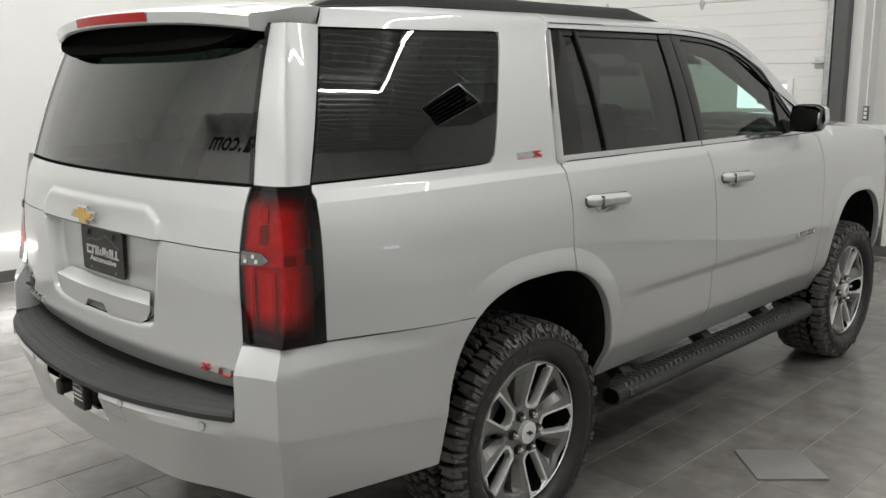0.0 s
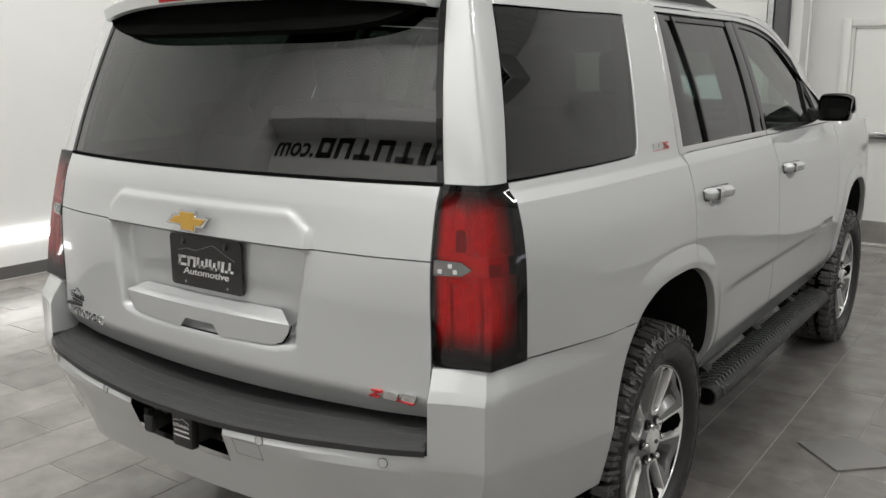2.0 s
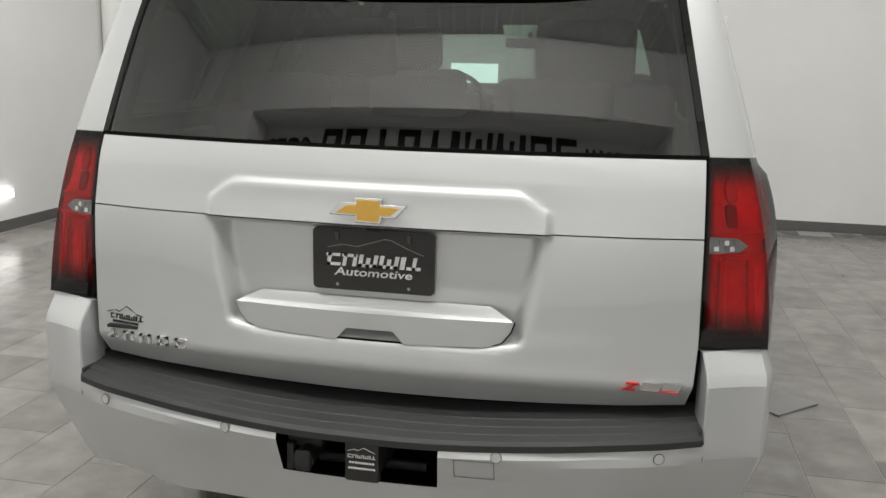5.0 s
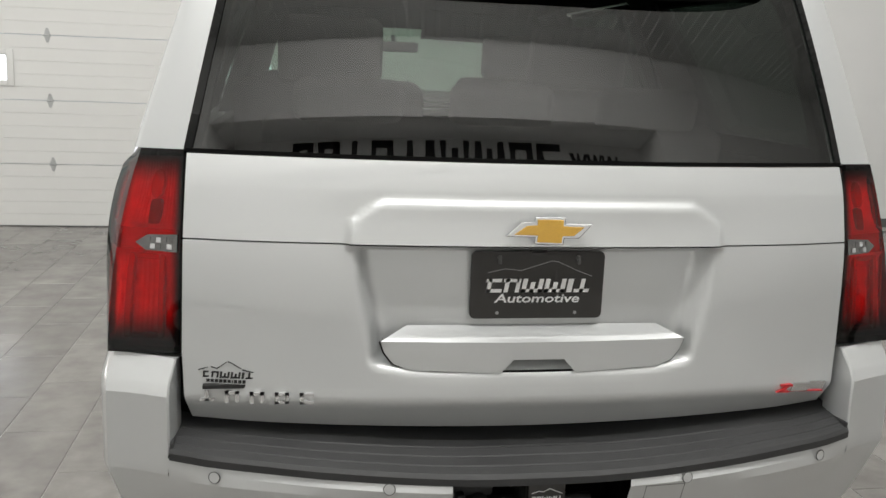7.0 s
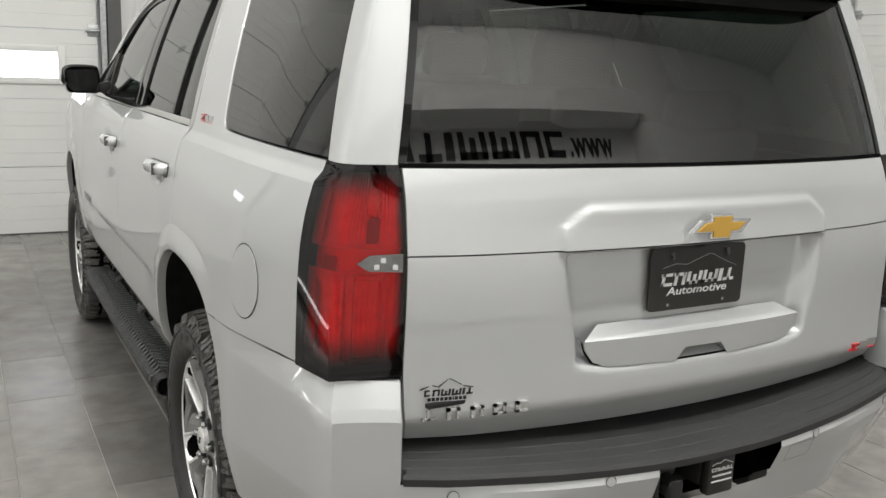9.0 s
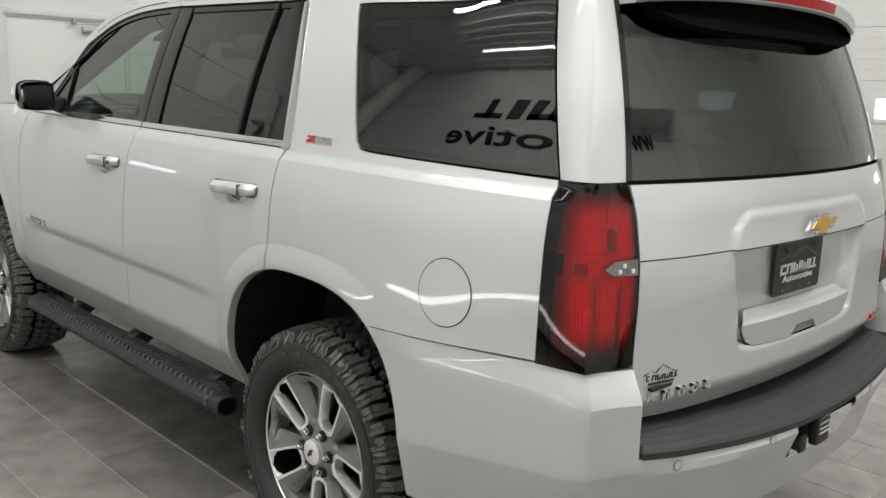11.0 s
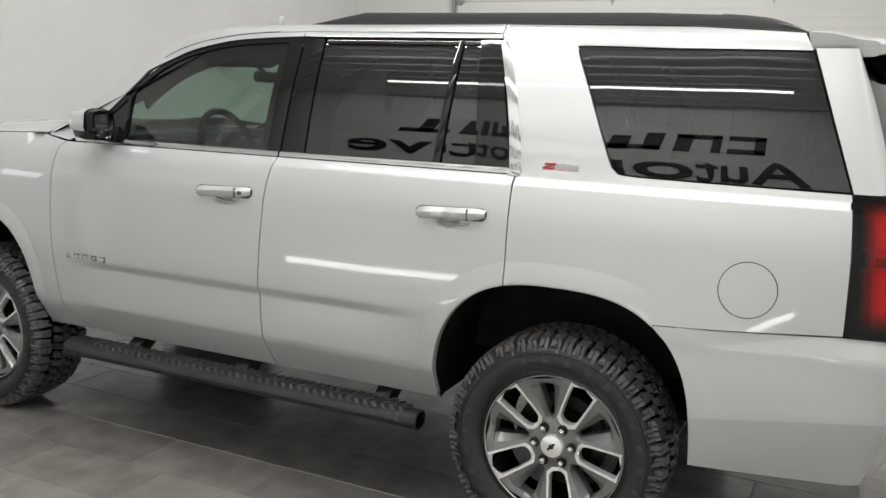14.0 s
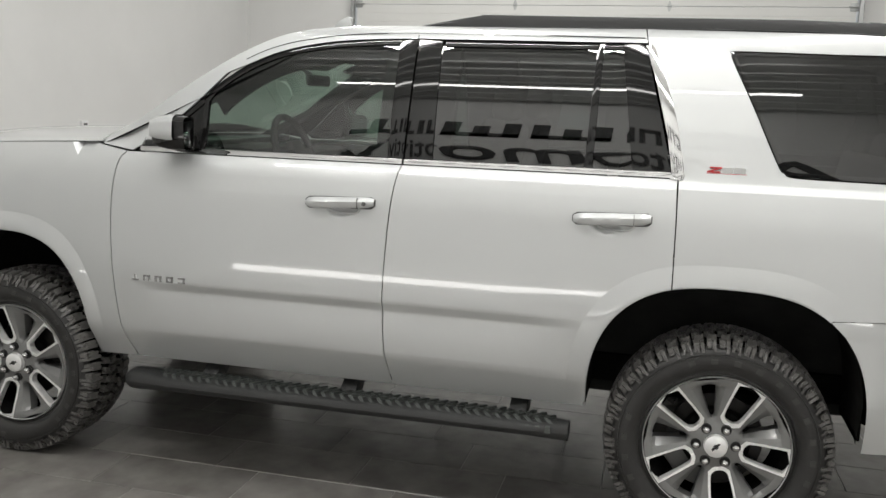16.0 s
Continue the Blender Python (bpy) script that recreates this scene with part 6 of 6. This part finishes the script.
part("windscreen_header", grid_mesh([[shield_at(s, t) + Vector((0, -0.03, -0.02 - d)) for s in (-1, -0.7, -0.4, -0.14, -0.08, 0, 0.08, 0.14, 0.4, 0.7, 1)] for t, d in ((-0.0, 0.03), (0.10, 0.02), (0.22, 0.006), (0.30, 0.0))]), TRIM_DARK, suv)
frame_top = [p for p in WINDOW_TOP if p[1] > 1.58]
both("door_frame_lining", strip([(y - 0.05 * (y - 1.18), z - 0.05 - 0.02 * (y - 1.18)) for y, z in frame_top], [(y + 0.02, z + 0.02) for y, z in frame_top], -0.055), TRIM_DARK)
both("pillar_trim", lambda: grid_mesh([[shield_at(s, t) + Vector((-d, -0.02, -0.02 - d)) for s, d in ((1.06, 0.0), (0.97, 0.035), (0.90, 0.03), (0.86, 0.0))] for t in (0.0, 0.15, 0.3, 0.45, 0.6, 0.8, 1.0)]), TRIM_DARK)
both("roof_side_lining", lambda: sheet(rail_poly, side_at(-0.03), 0.08, gap=0.004, lip=0), TRIM_DARK)
both("rear_pillar_lining", lambda: moved(rear_pillar(), Matrix.Translation((-0.03, 0.03, 0))), TRIM_DARK)
part("header_trim", grid_mesh([[Vector((0.66 * s, y, roof_z(0.66 * s, -0.66) - d)) for s in (-1, -0.5, 0, 0.5, 1)] for y, d in ((-0.66, 0.05), (-0.72, 0.06), (-0.74, 0.12))]), TRIM_DARK, suv)
part("cabin_floor", box(-0.53, 0.53, -0.95, 2.5, 0.66, 0.70), TRIM_DARK, suv)
part("headliner", grid_mesh([[Vector((0.64 * s, -0.66 + 2.2 * k / 6, roof_z(0.64 * s, -0.66 + 2.2 * k / 6) - 0.05)) for s in (-1, -0.7, -0.3, 0, 0.3, 0.7, 1)] for k in range(7)]), HEADLINER, suv)
part("dashboard", join(box(-0.78, 0.78, 2.05, 2.52, 1.02, 1.35, 0.05), box(-0.62, -0.22, 1.98, 2.2, 1.28, 1.40, 0.04), box(-0.16, 0.16, 1.75, 2.1, 0.72, 1.22, 0.04)), TRIM_DARK, suv)
both("door_lining", lambda: join(box(0.80, 0.86, 0.56, 2.3, 0.75, 1.36, 0.03)), TRIM_DARK)
both("cargo_lining", lambda: box(0.78, 0.85, -0.92, 0.5, 1.08, 1.36, 0.02), TRIM_DARK)


def car_seat(x, y, w, top=1.42):
    s = part("seat", join(box(x - w / 2, x + w / 2, y - 0.02, y + 0.50, 0.92, 1.06, 0.05, 3)), LEATHER, suv)
    b = box(x - w / 2 + 0.02, x + w / 2 - 0.02, -0.07, 0.07, 0, top - 1.0, 0.05, 3)
    part("backrest", moved(b, Matrix.Translation((0, y, 1.0)) @ Matrix.Rotation(radians(14), 4, "X")), LEATHER, s)
    return s


for x in (-0.42, 0.42):
    s = car_seat(x, 1.05, 0.56, 1.57)
    part("headrest", moved(box(-0.15, 0.15, -0.05, 0.05, 0, 0.19, 0.04, 3), Matrix.Translation((x, 0.92, 1.55)) @ Matrix.Rotation(radians(8), 4, "X")), LEATHER, s)
for x in (-0.42, 0.42):
    s = car_seat(x, 0.15, 0.66, 1.55)
    part("headrest", moved(box(-0.17, 0.17, -0.045, 0.045, 0, 0.22, 0.04, 3), Matrix.Translation((x, 0.04, 1.52)) @ Matrix.Rotation(radians(8), 4, "X")), LEATHER, s)
s = part("seat", box(-0.62, 0.62, -0.55, -0.15, 0.92, 1.02, 0.05, 3), LEATHER, suv)
part("backrest", moved(box(-0.62, 0.62, -0.06, 0.06, 0, 0.46, 0.04, 3), Matrix.Translation((0, -0.56, 1.0)) @ Matrix.Rotation(radians(12), 4, "X")), LEATHER, s)
for x in (-0.40, 0.0, 0.40):
    part("headrest", moved(box(-0.14, 0.14, -0.04, 0.04, 0, 0.12, 0.035, 3), Matrix.Translation((x, -0.65, 1.43)) @ Matrix.Rotation(radians(12), 4, "X")), LEATHER, s)
rows = []
for k in range(33):
    a = 2 * math.pi * k / 32
    rows.append([Vector(((0.185 + 0.016 * math.cos(q)) * math.cos(a), 0.016 * math.sin(q), (0.185 + 0.016 * math.cos(q)) * math.sin(a))) for q in [2 * math.pi * j / 10 for j in range(11)]])
sw = join(grid_mesh(rows), box(-0.17, 0.17, -0.015, 0.015, -0.03, 0.03, 0.01), box(-0.06, 0.06, -0.03, 0.02, -0.07, 0.07, 0.02), box(-0.03, 0.03, -0.015, 0.015, -0.18, 0.0, 0.01))
part("steering_wheel", moved(sw, Matrix.Translation((-0.42, 1.88, 1.355)) @ Matrix.Rotation(radians(-22), 4, "X")), TRIM_DARK, suv)
part("rearview_mirror", join(box(-0.13, 0.13, 1.93, 1.965, 1.675, 1.73, 0.015), cyl(0.012, 0.012, (0, 1.96, 1.70), (0, 2.03, 1.76), 10)), TRIM_DARK, suv)

# ---------- the room ----------
def setting(name, bm, material, label="", smooth=0, parent=None):
    return tagged(part(name, bm, material, parent, label, smooth), kind="structure")


WT = 0.2
setting("wall_left", box(LEFT - WT, LEFT, BACK - WT, 6.6, 0, TOP + 0.1), WALL)
setting("wall_right", join(box(RIGHT, RIGHT + WT, BACK - WT, -1.95, 0, TOP + 0.1), box(RIGHT, RIGHT + WT, 4.65, 6.6, 0, TOP + 0.1), box(RIGHT, RIGHT + WT, -1.95, 4.65, 3.6, TOP + 0.1)), WALL)
# front wall with the garage door's and the man door's openings
GX0, GX1, GY = -4.0, -0.42, 5.85
DX0, DX1, FY = 0.215, 1.40, 6.30
setting("wall_front", join(box(LEFT, GX0 + 0.02, 5.92, 6.5, 0, TOP + 0.1), box(GX0 + 0.02, GX1 - 0.02, 5.92, 6.5, 3.7, TOP + 0.1), box(GX1 - 0.02, -0.12, 5.96, 6.5, 0, TOP + 0.1),
                           box(-0.12, DX0, FY, 6.5, 0, TOP + 0.1), box(DX0, DX1, FY, 6.5, 2.06, TOP + 0.1), box(DX1, RIGHT, FY, 6.5, 0, TOP + 0.1)), WALL)
RZ0, RZ1, RX0, RX1 = 2.45, 3.70, -3.2, 2.85
setting("wall_back", join(box(LEFT, RIGHT, BACK - WT, BACK, 0, RZ0), box(LEFT, RIGHT, BACK - WT, BACK, RZ1, TOP + 0.1), box(LEFT, RX0, BACK - WT, BACK, RZ0, RZ1), box(RX1, RIGHT, BACK - WT, BACK, RZ0, RZ1),
                          box(RX0 - 0.05, RX1 + 0.05, BACK - 0.75, BACK - 0.6, RZ0 - 0.1, RZ1 + 0.1), box(RX0 - 0.1, RX0, BACK - 0.7, BACK - WT, RZ0 - 0.1, RZ1 + 0.1), box(RX1, RX1 + 0.1, BACK - 0.7, BACK - WT, RZ0 - 0.1, RZ1 + 0.1),
                          box(RX0, RX1, BACK - 0.7, BACK - WT, RZ0 - 0.1, RZ0), box(RX0, RX1, BACK - 0.7, BACK - WT, RZ1, RZ1 + 0.1)), WALL)
# ribbed ceiling
ribs = []
x = LEFT - 0.1
while x < RIGHT + 0.2:
    ribs += [(x, TOP), (x + 0.13, TOP), (x + 0.145, TOP - 0.022), (x + 0.185, TOP - 0.022), (x + 0.2, TOP)]
    x += 0.2
setting("ceiling", prism(ribs + [(x, TOP + 0.1), (LEFT - 0.1, TOP + 0.1)], "y", BACK - 0.8, 6.6), CEIL)

for nm, args in (("baseboard_left", (LEFT, LEFT + 0.012, BACK, 5.92, 0, 0.10)), ("baseboard_front", (DX1 + 0.06, RIGHT, FY - 0.012, FY, 0, 0.10)), ("baseboard_front_left", (LEFT, GX0, 5.908, 5.92, 0, 0.10)),
                 ("baseboard_jamb", (-0.14, DX0 - 0.06, FY - 0.012, FY, 0, 0.10)), ("baseboard_back", (LEFT, RIGHT, BACK, BACK + 0.012, 0, 0.10)), ("baseboard_right", (RIGHT - 0.012, RIGHT, 4.75, FY, 0, 0.10))):
    setting(nm, box(*args, 0.003), BASE)


def garage_door(width, height, windows, panes_mat):
    """Sections with horizontal grooves; local x from 0 to width, face towards -y."""
    g = new("garage_door")
    sec_h = 0.592
    n = int(height / sec_h) + 1
    hinges = [width * f for f in (0.02, 0.345, 0.655, 0.98)]
    for k in range(n):
        z0 = k * sec_h + 0.006
        prof = []
        for j in range(5):
            a = z0 + (sec_h - 0.006) * j / 5
            b = z0 + (sec_h - 0.006) * (j + 1) / 5
            prof += [(0.0, a + 0.004), (0.0, b - 0.004), (0.004, b - 0.002), (0.004, b + 0.002)] if j < 4 else [(0.0, a + 0.004), (0.0, b - 0.002), (0.006, b)]
        prof = [(0.006, z0), (0.0, z0 + 0.003)] + prof[1:] + [(0.045, z0 + sec_h - 0.006), (0.045, z0)]
        wins = windows if k == 2 else []
        xs = [0.0]
        for w0, w1 in wins:
            xs += [w0, w1]
        xs.append(width)
        bms = []
        for i in range(0, len(xs), 2):
            bms.append(prism([(y, z) for y, z in prof], "x", xs[i], xs[i + 1]))
        for w0, w1 in wins:
            wz0, wz1 = z0 + 0.155, z0 + 0.415
            bms += [box(w0, w1, 0.0, 0.045, z0, wz0), box(w0, w1, 0.0, 0.045, wz1, z0 + sec_h - 0.006)]
        s = part("section", join(*bms), DOOR_WHITE, g, smooth=0)
        for w0, w1 in wins:
            wz0, wz1 = z0 + 0.155, z0 + 0.415
            fr = join(box(w0 - 0.035, w0 + 0.03, -0.016, 0.0, wz0 - 0.035, wz1 + 0.035, 0.005), box(w1 - 0.03, w1 + 0.035, -0.016, 0.0, wz0 - 0.035, wz1 + 0.035, 0.005),
                      box(w0 + 0.03, w1 - 0.03, -0.015, 0.0, wz0 - 0.035, wz0 + 0.02, 0.005), box(w0 + 0.03, w1 - 0.03, -0.015, 0.0, wz1 - 0.02, wz1 + 0.035, 0.005))
            part("window_frame", fr, DOOR_WHITE, s)
            part("window_pane", box(w0, w1, 0.018, 0.022, wz0, wz1), panes_mat, s, "bright daylit pane", 0)
        if k:
            for hx in hinges[1:3]:
                hg = part("hinge", join(prism([(hx - 0.03, z0 - 0.003), (hx - 0.008, z0 + 0.062), (hx + 0.008, z0 + 0.062), (hx + 0.03, z0 - 0.003), (hx + 0.008, z0 - 0.068), (hx - 0.008, z0 - 0.068)], "y", -0.005, 0.0),
                                         cyl(0.007, 0.007, (hx - 0.032, -0.008, z0 - 0.003), (hx + 0.032, -0.008, z0 - 0.003), 10)), GALV, s)
            for hx in (0.03, width - 0.03):
                part("roller", join(box(hx - 0.05, hx + 0.05, -0.008, 0.0, z0 - 0.05, z0 + 0.05, 0.002), cyl(0.011, 0.011, (hx - 0.07, -0.03, z0), (hx + 0.09, -0.03, z0), 10)), GALV, s)
    for hx in (-0.075, width + 0.02):
        part("track", join(box(hx, hx + 0.055, -0.055, -0.050, 0.05, height), box(hx, hx + 0.004, -0.055, -0.010, 0.05, height), box(hx + 0.051, hx + 0.055, -0.055, -0.010, 0.05, height)), GALV, g, "galvanised door track", 0)
    part("bottom_seal", box(0, width, -0.004, 0.05, 0.0, 0.012, 0.003), DARK_STEEL, g)
    return g


gd = tagged(garage_door(GX1 - GX0, 3.6, [(0.36, 0.90), (2.74, 3.28)], DAY), "white sectional garage door with grooved panels and small windows", "garage door")
gd.location = (GX0, GY, 0)
gd2 = tagged(garage_door(6.5, 3.5, [(0.7, 1.24), (2.9, 3.44), (5.1, 5.64)], DAY), "white sectional garage door with grooved panels and small windows", "garage door")
gd2.matrix_basis = Matrix.Translation((RIGHT - 0.06, 4.6, 0)) @ Matrix.Rotation(-math.pi / 2, 4, "Z")
# dark strip and white casing beside the garage door
setting("trim_jamb_strip", box(GX1 + 0.085, GX1 + 0.20, 5.80, 5.965, 0, 3.7, 0.003), DARK_STEEL)
setting("trim_jamb_casing", box(GX1 + 0.20, -0.115, 5.90, 5.97, 0, TOP - 0.02, 0.004), WALL)
setting("trim_jamb_left", box(GX0 - 0.22, GX0 - 0.08, 5.85, 5.93, 0, 3.7, 0.003), GALV)

# man door with frame, closer, panic bar and kick plate
md = tagged(new("man_door"), "white painted steel door with panic bar and closer", "door")
part("leaf", box(DX0 + 0.052, DX1 - 0.052, FY + 0.02, FY + 0.065, 0.012, 2.008, 0.002), DOOR_WHITE, md)
part("door_frame", join(box(DX0 - 0.055, DX0 + 0.02, FY - 0.025, FY, 0, 2.095, 0.004), box(DX1 - 0.02, DX1 + 0.055, FY - 0.025, FY, 0, 2.095, 0.004), box(DX0 + 0.02, DX1 - 0.02, FY - 0.024, FY, 2.03, 2.095, 0.004),
                        box(DX0 + 0.0, DX0 + 0.05, FY, FY + 0.12, 0, 2.05), box(DX1 - 0.05, DX1, FY, FY + 0.12, 0, 2.05), box(DX0 + 0.05, DX1 - 0.05, FY, FY + 0.12, 2.01, 2.05)), DOOR_WHITE, md)
part("panic_bar", join(box(DX0 + 0.09, DX1 - 0.10, FY - 0.045, FY - 0.005, 1.005, 1.075, 0.008), box(DX0 + 0.08, DX0 + 0.20, FY - 0.03, FY + 0.02, 0.99, 1.09, 0.006), box(DX1 - 0.22, DX1 - 0.10, FY - 0.03, FY + 0.02, 0.99, 1.09, 0.006)), SATIN, md)
part("door_closer", join(box(DX1 - 0.47, DX1 - 0.17, FY - 0.045, FY + 0.02, 1.905, 1.955, 0.008), box(DX1 - 0.55, DX1 - 0.30, FY - 0.035, FY - 0.028, 1.975, 1.99, 0.002), box(DX1 - 0.56, DX1 - 0.54, FY - 0.035, FY + 0.01, 1.97, 2.03, 0.002)), GALV, md)
part("kick_plate", box(DX0 + 0.07, DX1 - 0.07, FY + 0.0165, FY + 0.0205, 0.03, 0.24), ALU_PLATE, md)
part("threshold", box(DX0 + 0.05, DX1 - 0.05, FY - 0.02, FY + 0.1, 0.0, 0.010, 0.003), ALU_PLATE, md)

# switch, outlet, thermostat, conduit, bollards, pipe
sw1 = tagged(part("wall_control", box(-0.085, -0.035, FY - 0.02 - 0.34, FY - 0.34, 1.27, 1.40, 0.004), DARK_STEEL), "black three-button door control on the wall", "switch")
for k in range(3):
    part("button", box(-0.073, -0.047, FY - 0.368, FY - 0.36, 1.285 + 0.037 * k, 1.31 + 0.037 * k, 0.003), WHITE_INK, sw1)
part("conduit", cyl(0.008, 0.008, (-0.06, FY - 0.35, 1.40), (-0.06, FY - 0.35, 4.2), 8), WALL, sw1)
th = tagged(part("thermostat", box(4.08, 4.19, FY - 0.03, FY, 1.20, 1.31, 0.006), WHITE_INK), "small white thermostat with a dark screen", "thermostat")
part("screen", box(4.10, 4.16, FY - 0.034, FY - 0.029, 1.225, 1.285, 0.002), DARK_STEEL, th)
pp = tagged(part("wall_pipe", join(cyl(0.115, 0.115, (LEFT + 0.13, 5.50, 0.60), (LEFT + 0.13, 5.50, TOP), 32), cyl(0.13, 0.13, (LEFT + 0.13, 5.50, 0.57), (LEFT + 0.13, 5.50, 0.60), 32), cyl(0.018, 0.018, (LEFT, 5.30, 0.61), (LEFT + 0.25, 5.33, 0.60), 10)), PIPE), "white painted drain pipe on the wall", "pipe")
bo = tagged(part("bollard", join(cyl(0.085, 0.085, (GX0 + 0.08, 5.4, 0.0), (GX0 + 0.08, 5.4, 1.13), 28), moved(lathe([(0.085, 0.0), (0.07, 0.035), (0.04, 0.052), (0.0, 0.058)], 28), Matrix.Translation((GX0 + 0.08, 5.4, 1.13)) @ Matrix.Rotation(-math.pi / 2, 4, "Y"))), PIPE), "white painted steel bollard beside the garage door", "bollard")

# unit heater hung under the ceiling
uh = tagged(part("unit_heater", box(4.0, 4.8, 4.25, 4.80, 4.0, 4.5, 0.02), GALV), "grey unit heater with a dark grille hung from the ceiling", "heater")
for k in range(6):
    part("louvre", moved(box(-0.36, 0.36, -0.02, 0.02, -0.004, 0.004), Matrix.Translation((4.4, 4.235, 4.07 + 0.07 * k)) @ Matrix.Rotation(radians(35), 4, "X")), DARK_STEEL, uh)
part("grille_recess", box(4.03, 4.77, 4.244, 4.252, 4.03, 4.47), BLACK_FLAT, uh)
for hx in (4.1, 4.7):
    part("hanger_rod", cyl(0.006, 0.006, (hx, 4.55, 4.5), (hx, 4.55, TOP), 8), GALV, uh)

# loose mat lying on the tiles
tagged(part("floor_mat", prism([(1.14, 1.24), (1.35, 1.03), (1.567, 1.24), (1.345, 1.435)], "z", 0.001, 0.010, 0.002), MAT_RUBBER), "thin grey square lying on the tiles", "mat")


# LED tubes and three added fill battens under the ceiling, each with a housing and a lamp
def led_line(x0, y0, x1, y1, power, z=TOP - 0.10):
    v = Vector((x1 - x0, y1 - y0, 0))
    a = math.atan2(v.y, v.x)
    m = Matrix.Translation(((x0 + x1) / 2, (y0 + y1) / 2, z)) @ Matrix.Rotation(a, 4, "Z")
    h = v.length / 2
    lamp = tagged(part("led_batten", moved(join(box(-h, h, -0.035, 0.035, 0.012, 0.05, 0.004)), m), DOOR_WHITE), "slim white ceiling LED batten, three of them added as fill", "lamp", group="ceiling LED battens")
    part("bracket", moved(join(box(-h * 0.7 - 0.01, -h * 0.7 + 0.01, -0.01, 0.01, 0.05, 0.11), box(h * 0.7 - 0.01, h * 0.7 + 0.01, -0.01, 0.01, 0.05, 0.11)), m), GALV, lamp)
    for s in (-1, 1):
        # two lights per batten, each tilted outward to spread light onto the walls
        d = bpy.data.lights.new("led_or_fill_light", "AREA")
        d.shape, d.size, d.size_y, d.energy, d.color = "RECTANGLE", v.length, 0.04, power / 2, (1.0, 0.985, 0.955)
        ob = new("led_or_fill_light", d)
        ob.matrix_world = m @ Matrix.Translation((0, 0.016 * s, 0.0)) @ Matrix.Rotation(radians(32) * s, 4, "X")
    return lamp


for x0, y0, x1, y1, watts in LEDS_AND_FILL:
    led_line(x0, y0, x1, y1, watts * math.hypot(x1 - x0, y1 - y0))

# low LED strip on the left wall
st = tagged(part("wall_led_strip", box(LEFT, LEFT + 0.03, -1.6, 3.9, 0.30, 0.37, 0.004), LED_LOW), "long glowing white LED strip low on the wall", "lamp")

# big black lettering on the walls, as plain blocks
def wall_text(kinds, a0, a1, z0, z1, place, thick, gap, parent_name, label):
    holder = None
    widths = [{"I": 0.4, "W": 1.3}.get(k, 1.0) for k in kinds]
    for k, (p, q, r, s) in zip(kinds, row_bars(a0, a1, z0, z1, widths, gap)):
        b = join(*[place(*g) for g in glyph(k, p, q, r, s, 0)])
        ob = part(parent_name if holder is None else "letter_block", b, BLACK_INK, holder, "", 0)
        if holder is None:
            holder = tagged(ob, label, "sign")
    return holder


back_place = lambda p, q, r, s: box(min(p, q), max(p, q), BACK - 0.6, BACK - 0.585, r, s)
url = wall_text("ONJNJIWWNC", -2.15, 1.55, 3.28, 3.66, back_place, 0.01, 0.22, "wall_lettering", "large black lettering on the white recess wall")
for word, x, w, h in (("www.", 2.42, 0.80, 0.27), (".com", -2.22, 0.90, 0.27)):
    part("word", moved(lettering(word, w, h, 0.02), Matrix.Translation((x, BACK - 0.592, 3.28)) @ Matrix.Rotation(math.pi, 4, "Z")), BLACK_INK, url, smooth=0)
left_place = lambda p, q, r, s: box(LEFT, LEFT + 0.015, min(p, q), max(p, q), r, s)
wall_text("CNWWIJ", -0.62, 3.32, 4.05, 4.45, left_place, 0.01, 0.2, "wall_lettering", "large black lettering on the white wall")
tagged(part("wall_lettering", moved(lettering("Automotive", 5.0, 0.38, 0.02, 0.15), Matrix.Translation((LEFT + 0.008, -1.24, 3.52)) @ Matrix.Rotation(math.pi / 2, 4, "Z")), BLACK_INK, smooth=0), "large black lettering on the white wall", "sign")

# ---------- tiled floor ----------
floor = setting("floor", box(LEFT, RIGHT, BACK, 6.5, -0.12, -0.0025), GROUT, "grey slate-look porcelain tiles with pale grout")
TW, TL, GAPW = 0.311, 0.622, 0.004
tm = bpy.data.meshes.new("tile")
b = box(GAPW / 2, TW - GAPW / 2, GAPW / 2, TL - GAPW / 2, -0.006, 0.0)
top_e = [e for e in b.edges if all(v.co.z > -0.001 for v in e.verts)]
bmesh.ops.bevel(b, geom=top_e, offset=0.0012, segments=1, affect="EDGES")
b.to_mesh(tm)
b.free()
tm.materials.append(TILE)
spots = []
i0 = int((LEFT + 0.51) / TW) - 1
for i in range(i0, int((RIGHT + 0.51) / TW) + 1):
    x = -0.505 + i * TW
    off = (i * 0.333) % 1 * TL
    for j in range(int((BACK) / TL) - 2, int(6.4 / TL) + 2):
        y = j * TL + off - 0.2
        if x < LEFT - 0.01 or x + TW > RIGHT + 0.01 or y < BACK - 0.01 or y + TL > 6.45:
            continue
        spots.append((x, y))
spots.sort(key=lambda p: (p[0] + 1.2) ** 2 * 0.9 + (p[1] - 0.4) ** 2)
for x, y in spots[:300]:
    t = new("tile", tm)
    t.location = (x, y, 0)
    t.parent = floor
verts, faces = [], []
base_v = [tuple(v.co) for v in tm.vertices]
base_f = [tuple(p.vertices) for p in tm.polygons]
for x, y in spots[300:]:
    n = len(verts)
    verts += [(vx + x, vy + y, vz) for vx, vy, vz in base_v]
    faces += [tuple(n + k for k in f) for f in base_f]
me = bpy.data.meshes.new("far_tiles")
me.from_pydata(verts, [], faces)
me.materials.append(TILE)
ft = new("far_tiles", me)
ft.parent = floor
tagged(ft, kind="stuff")
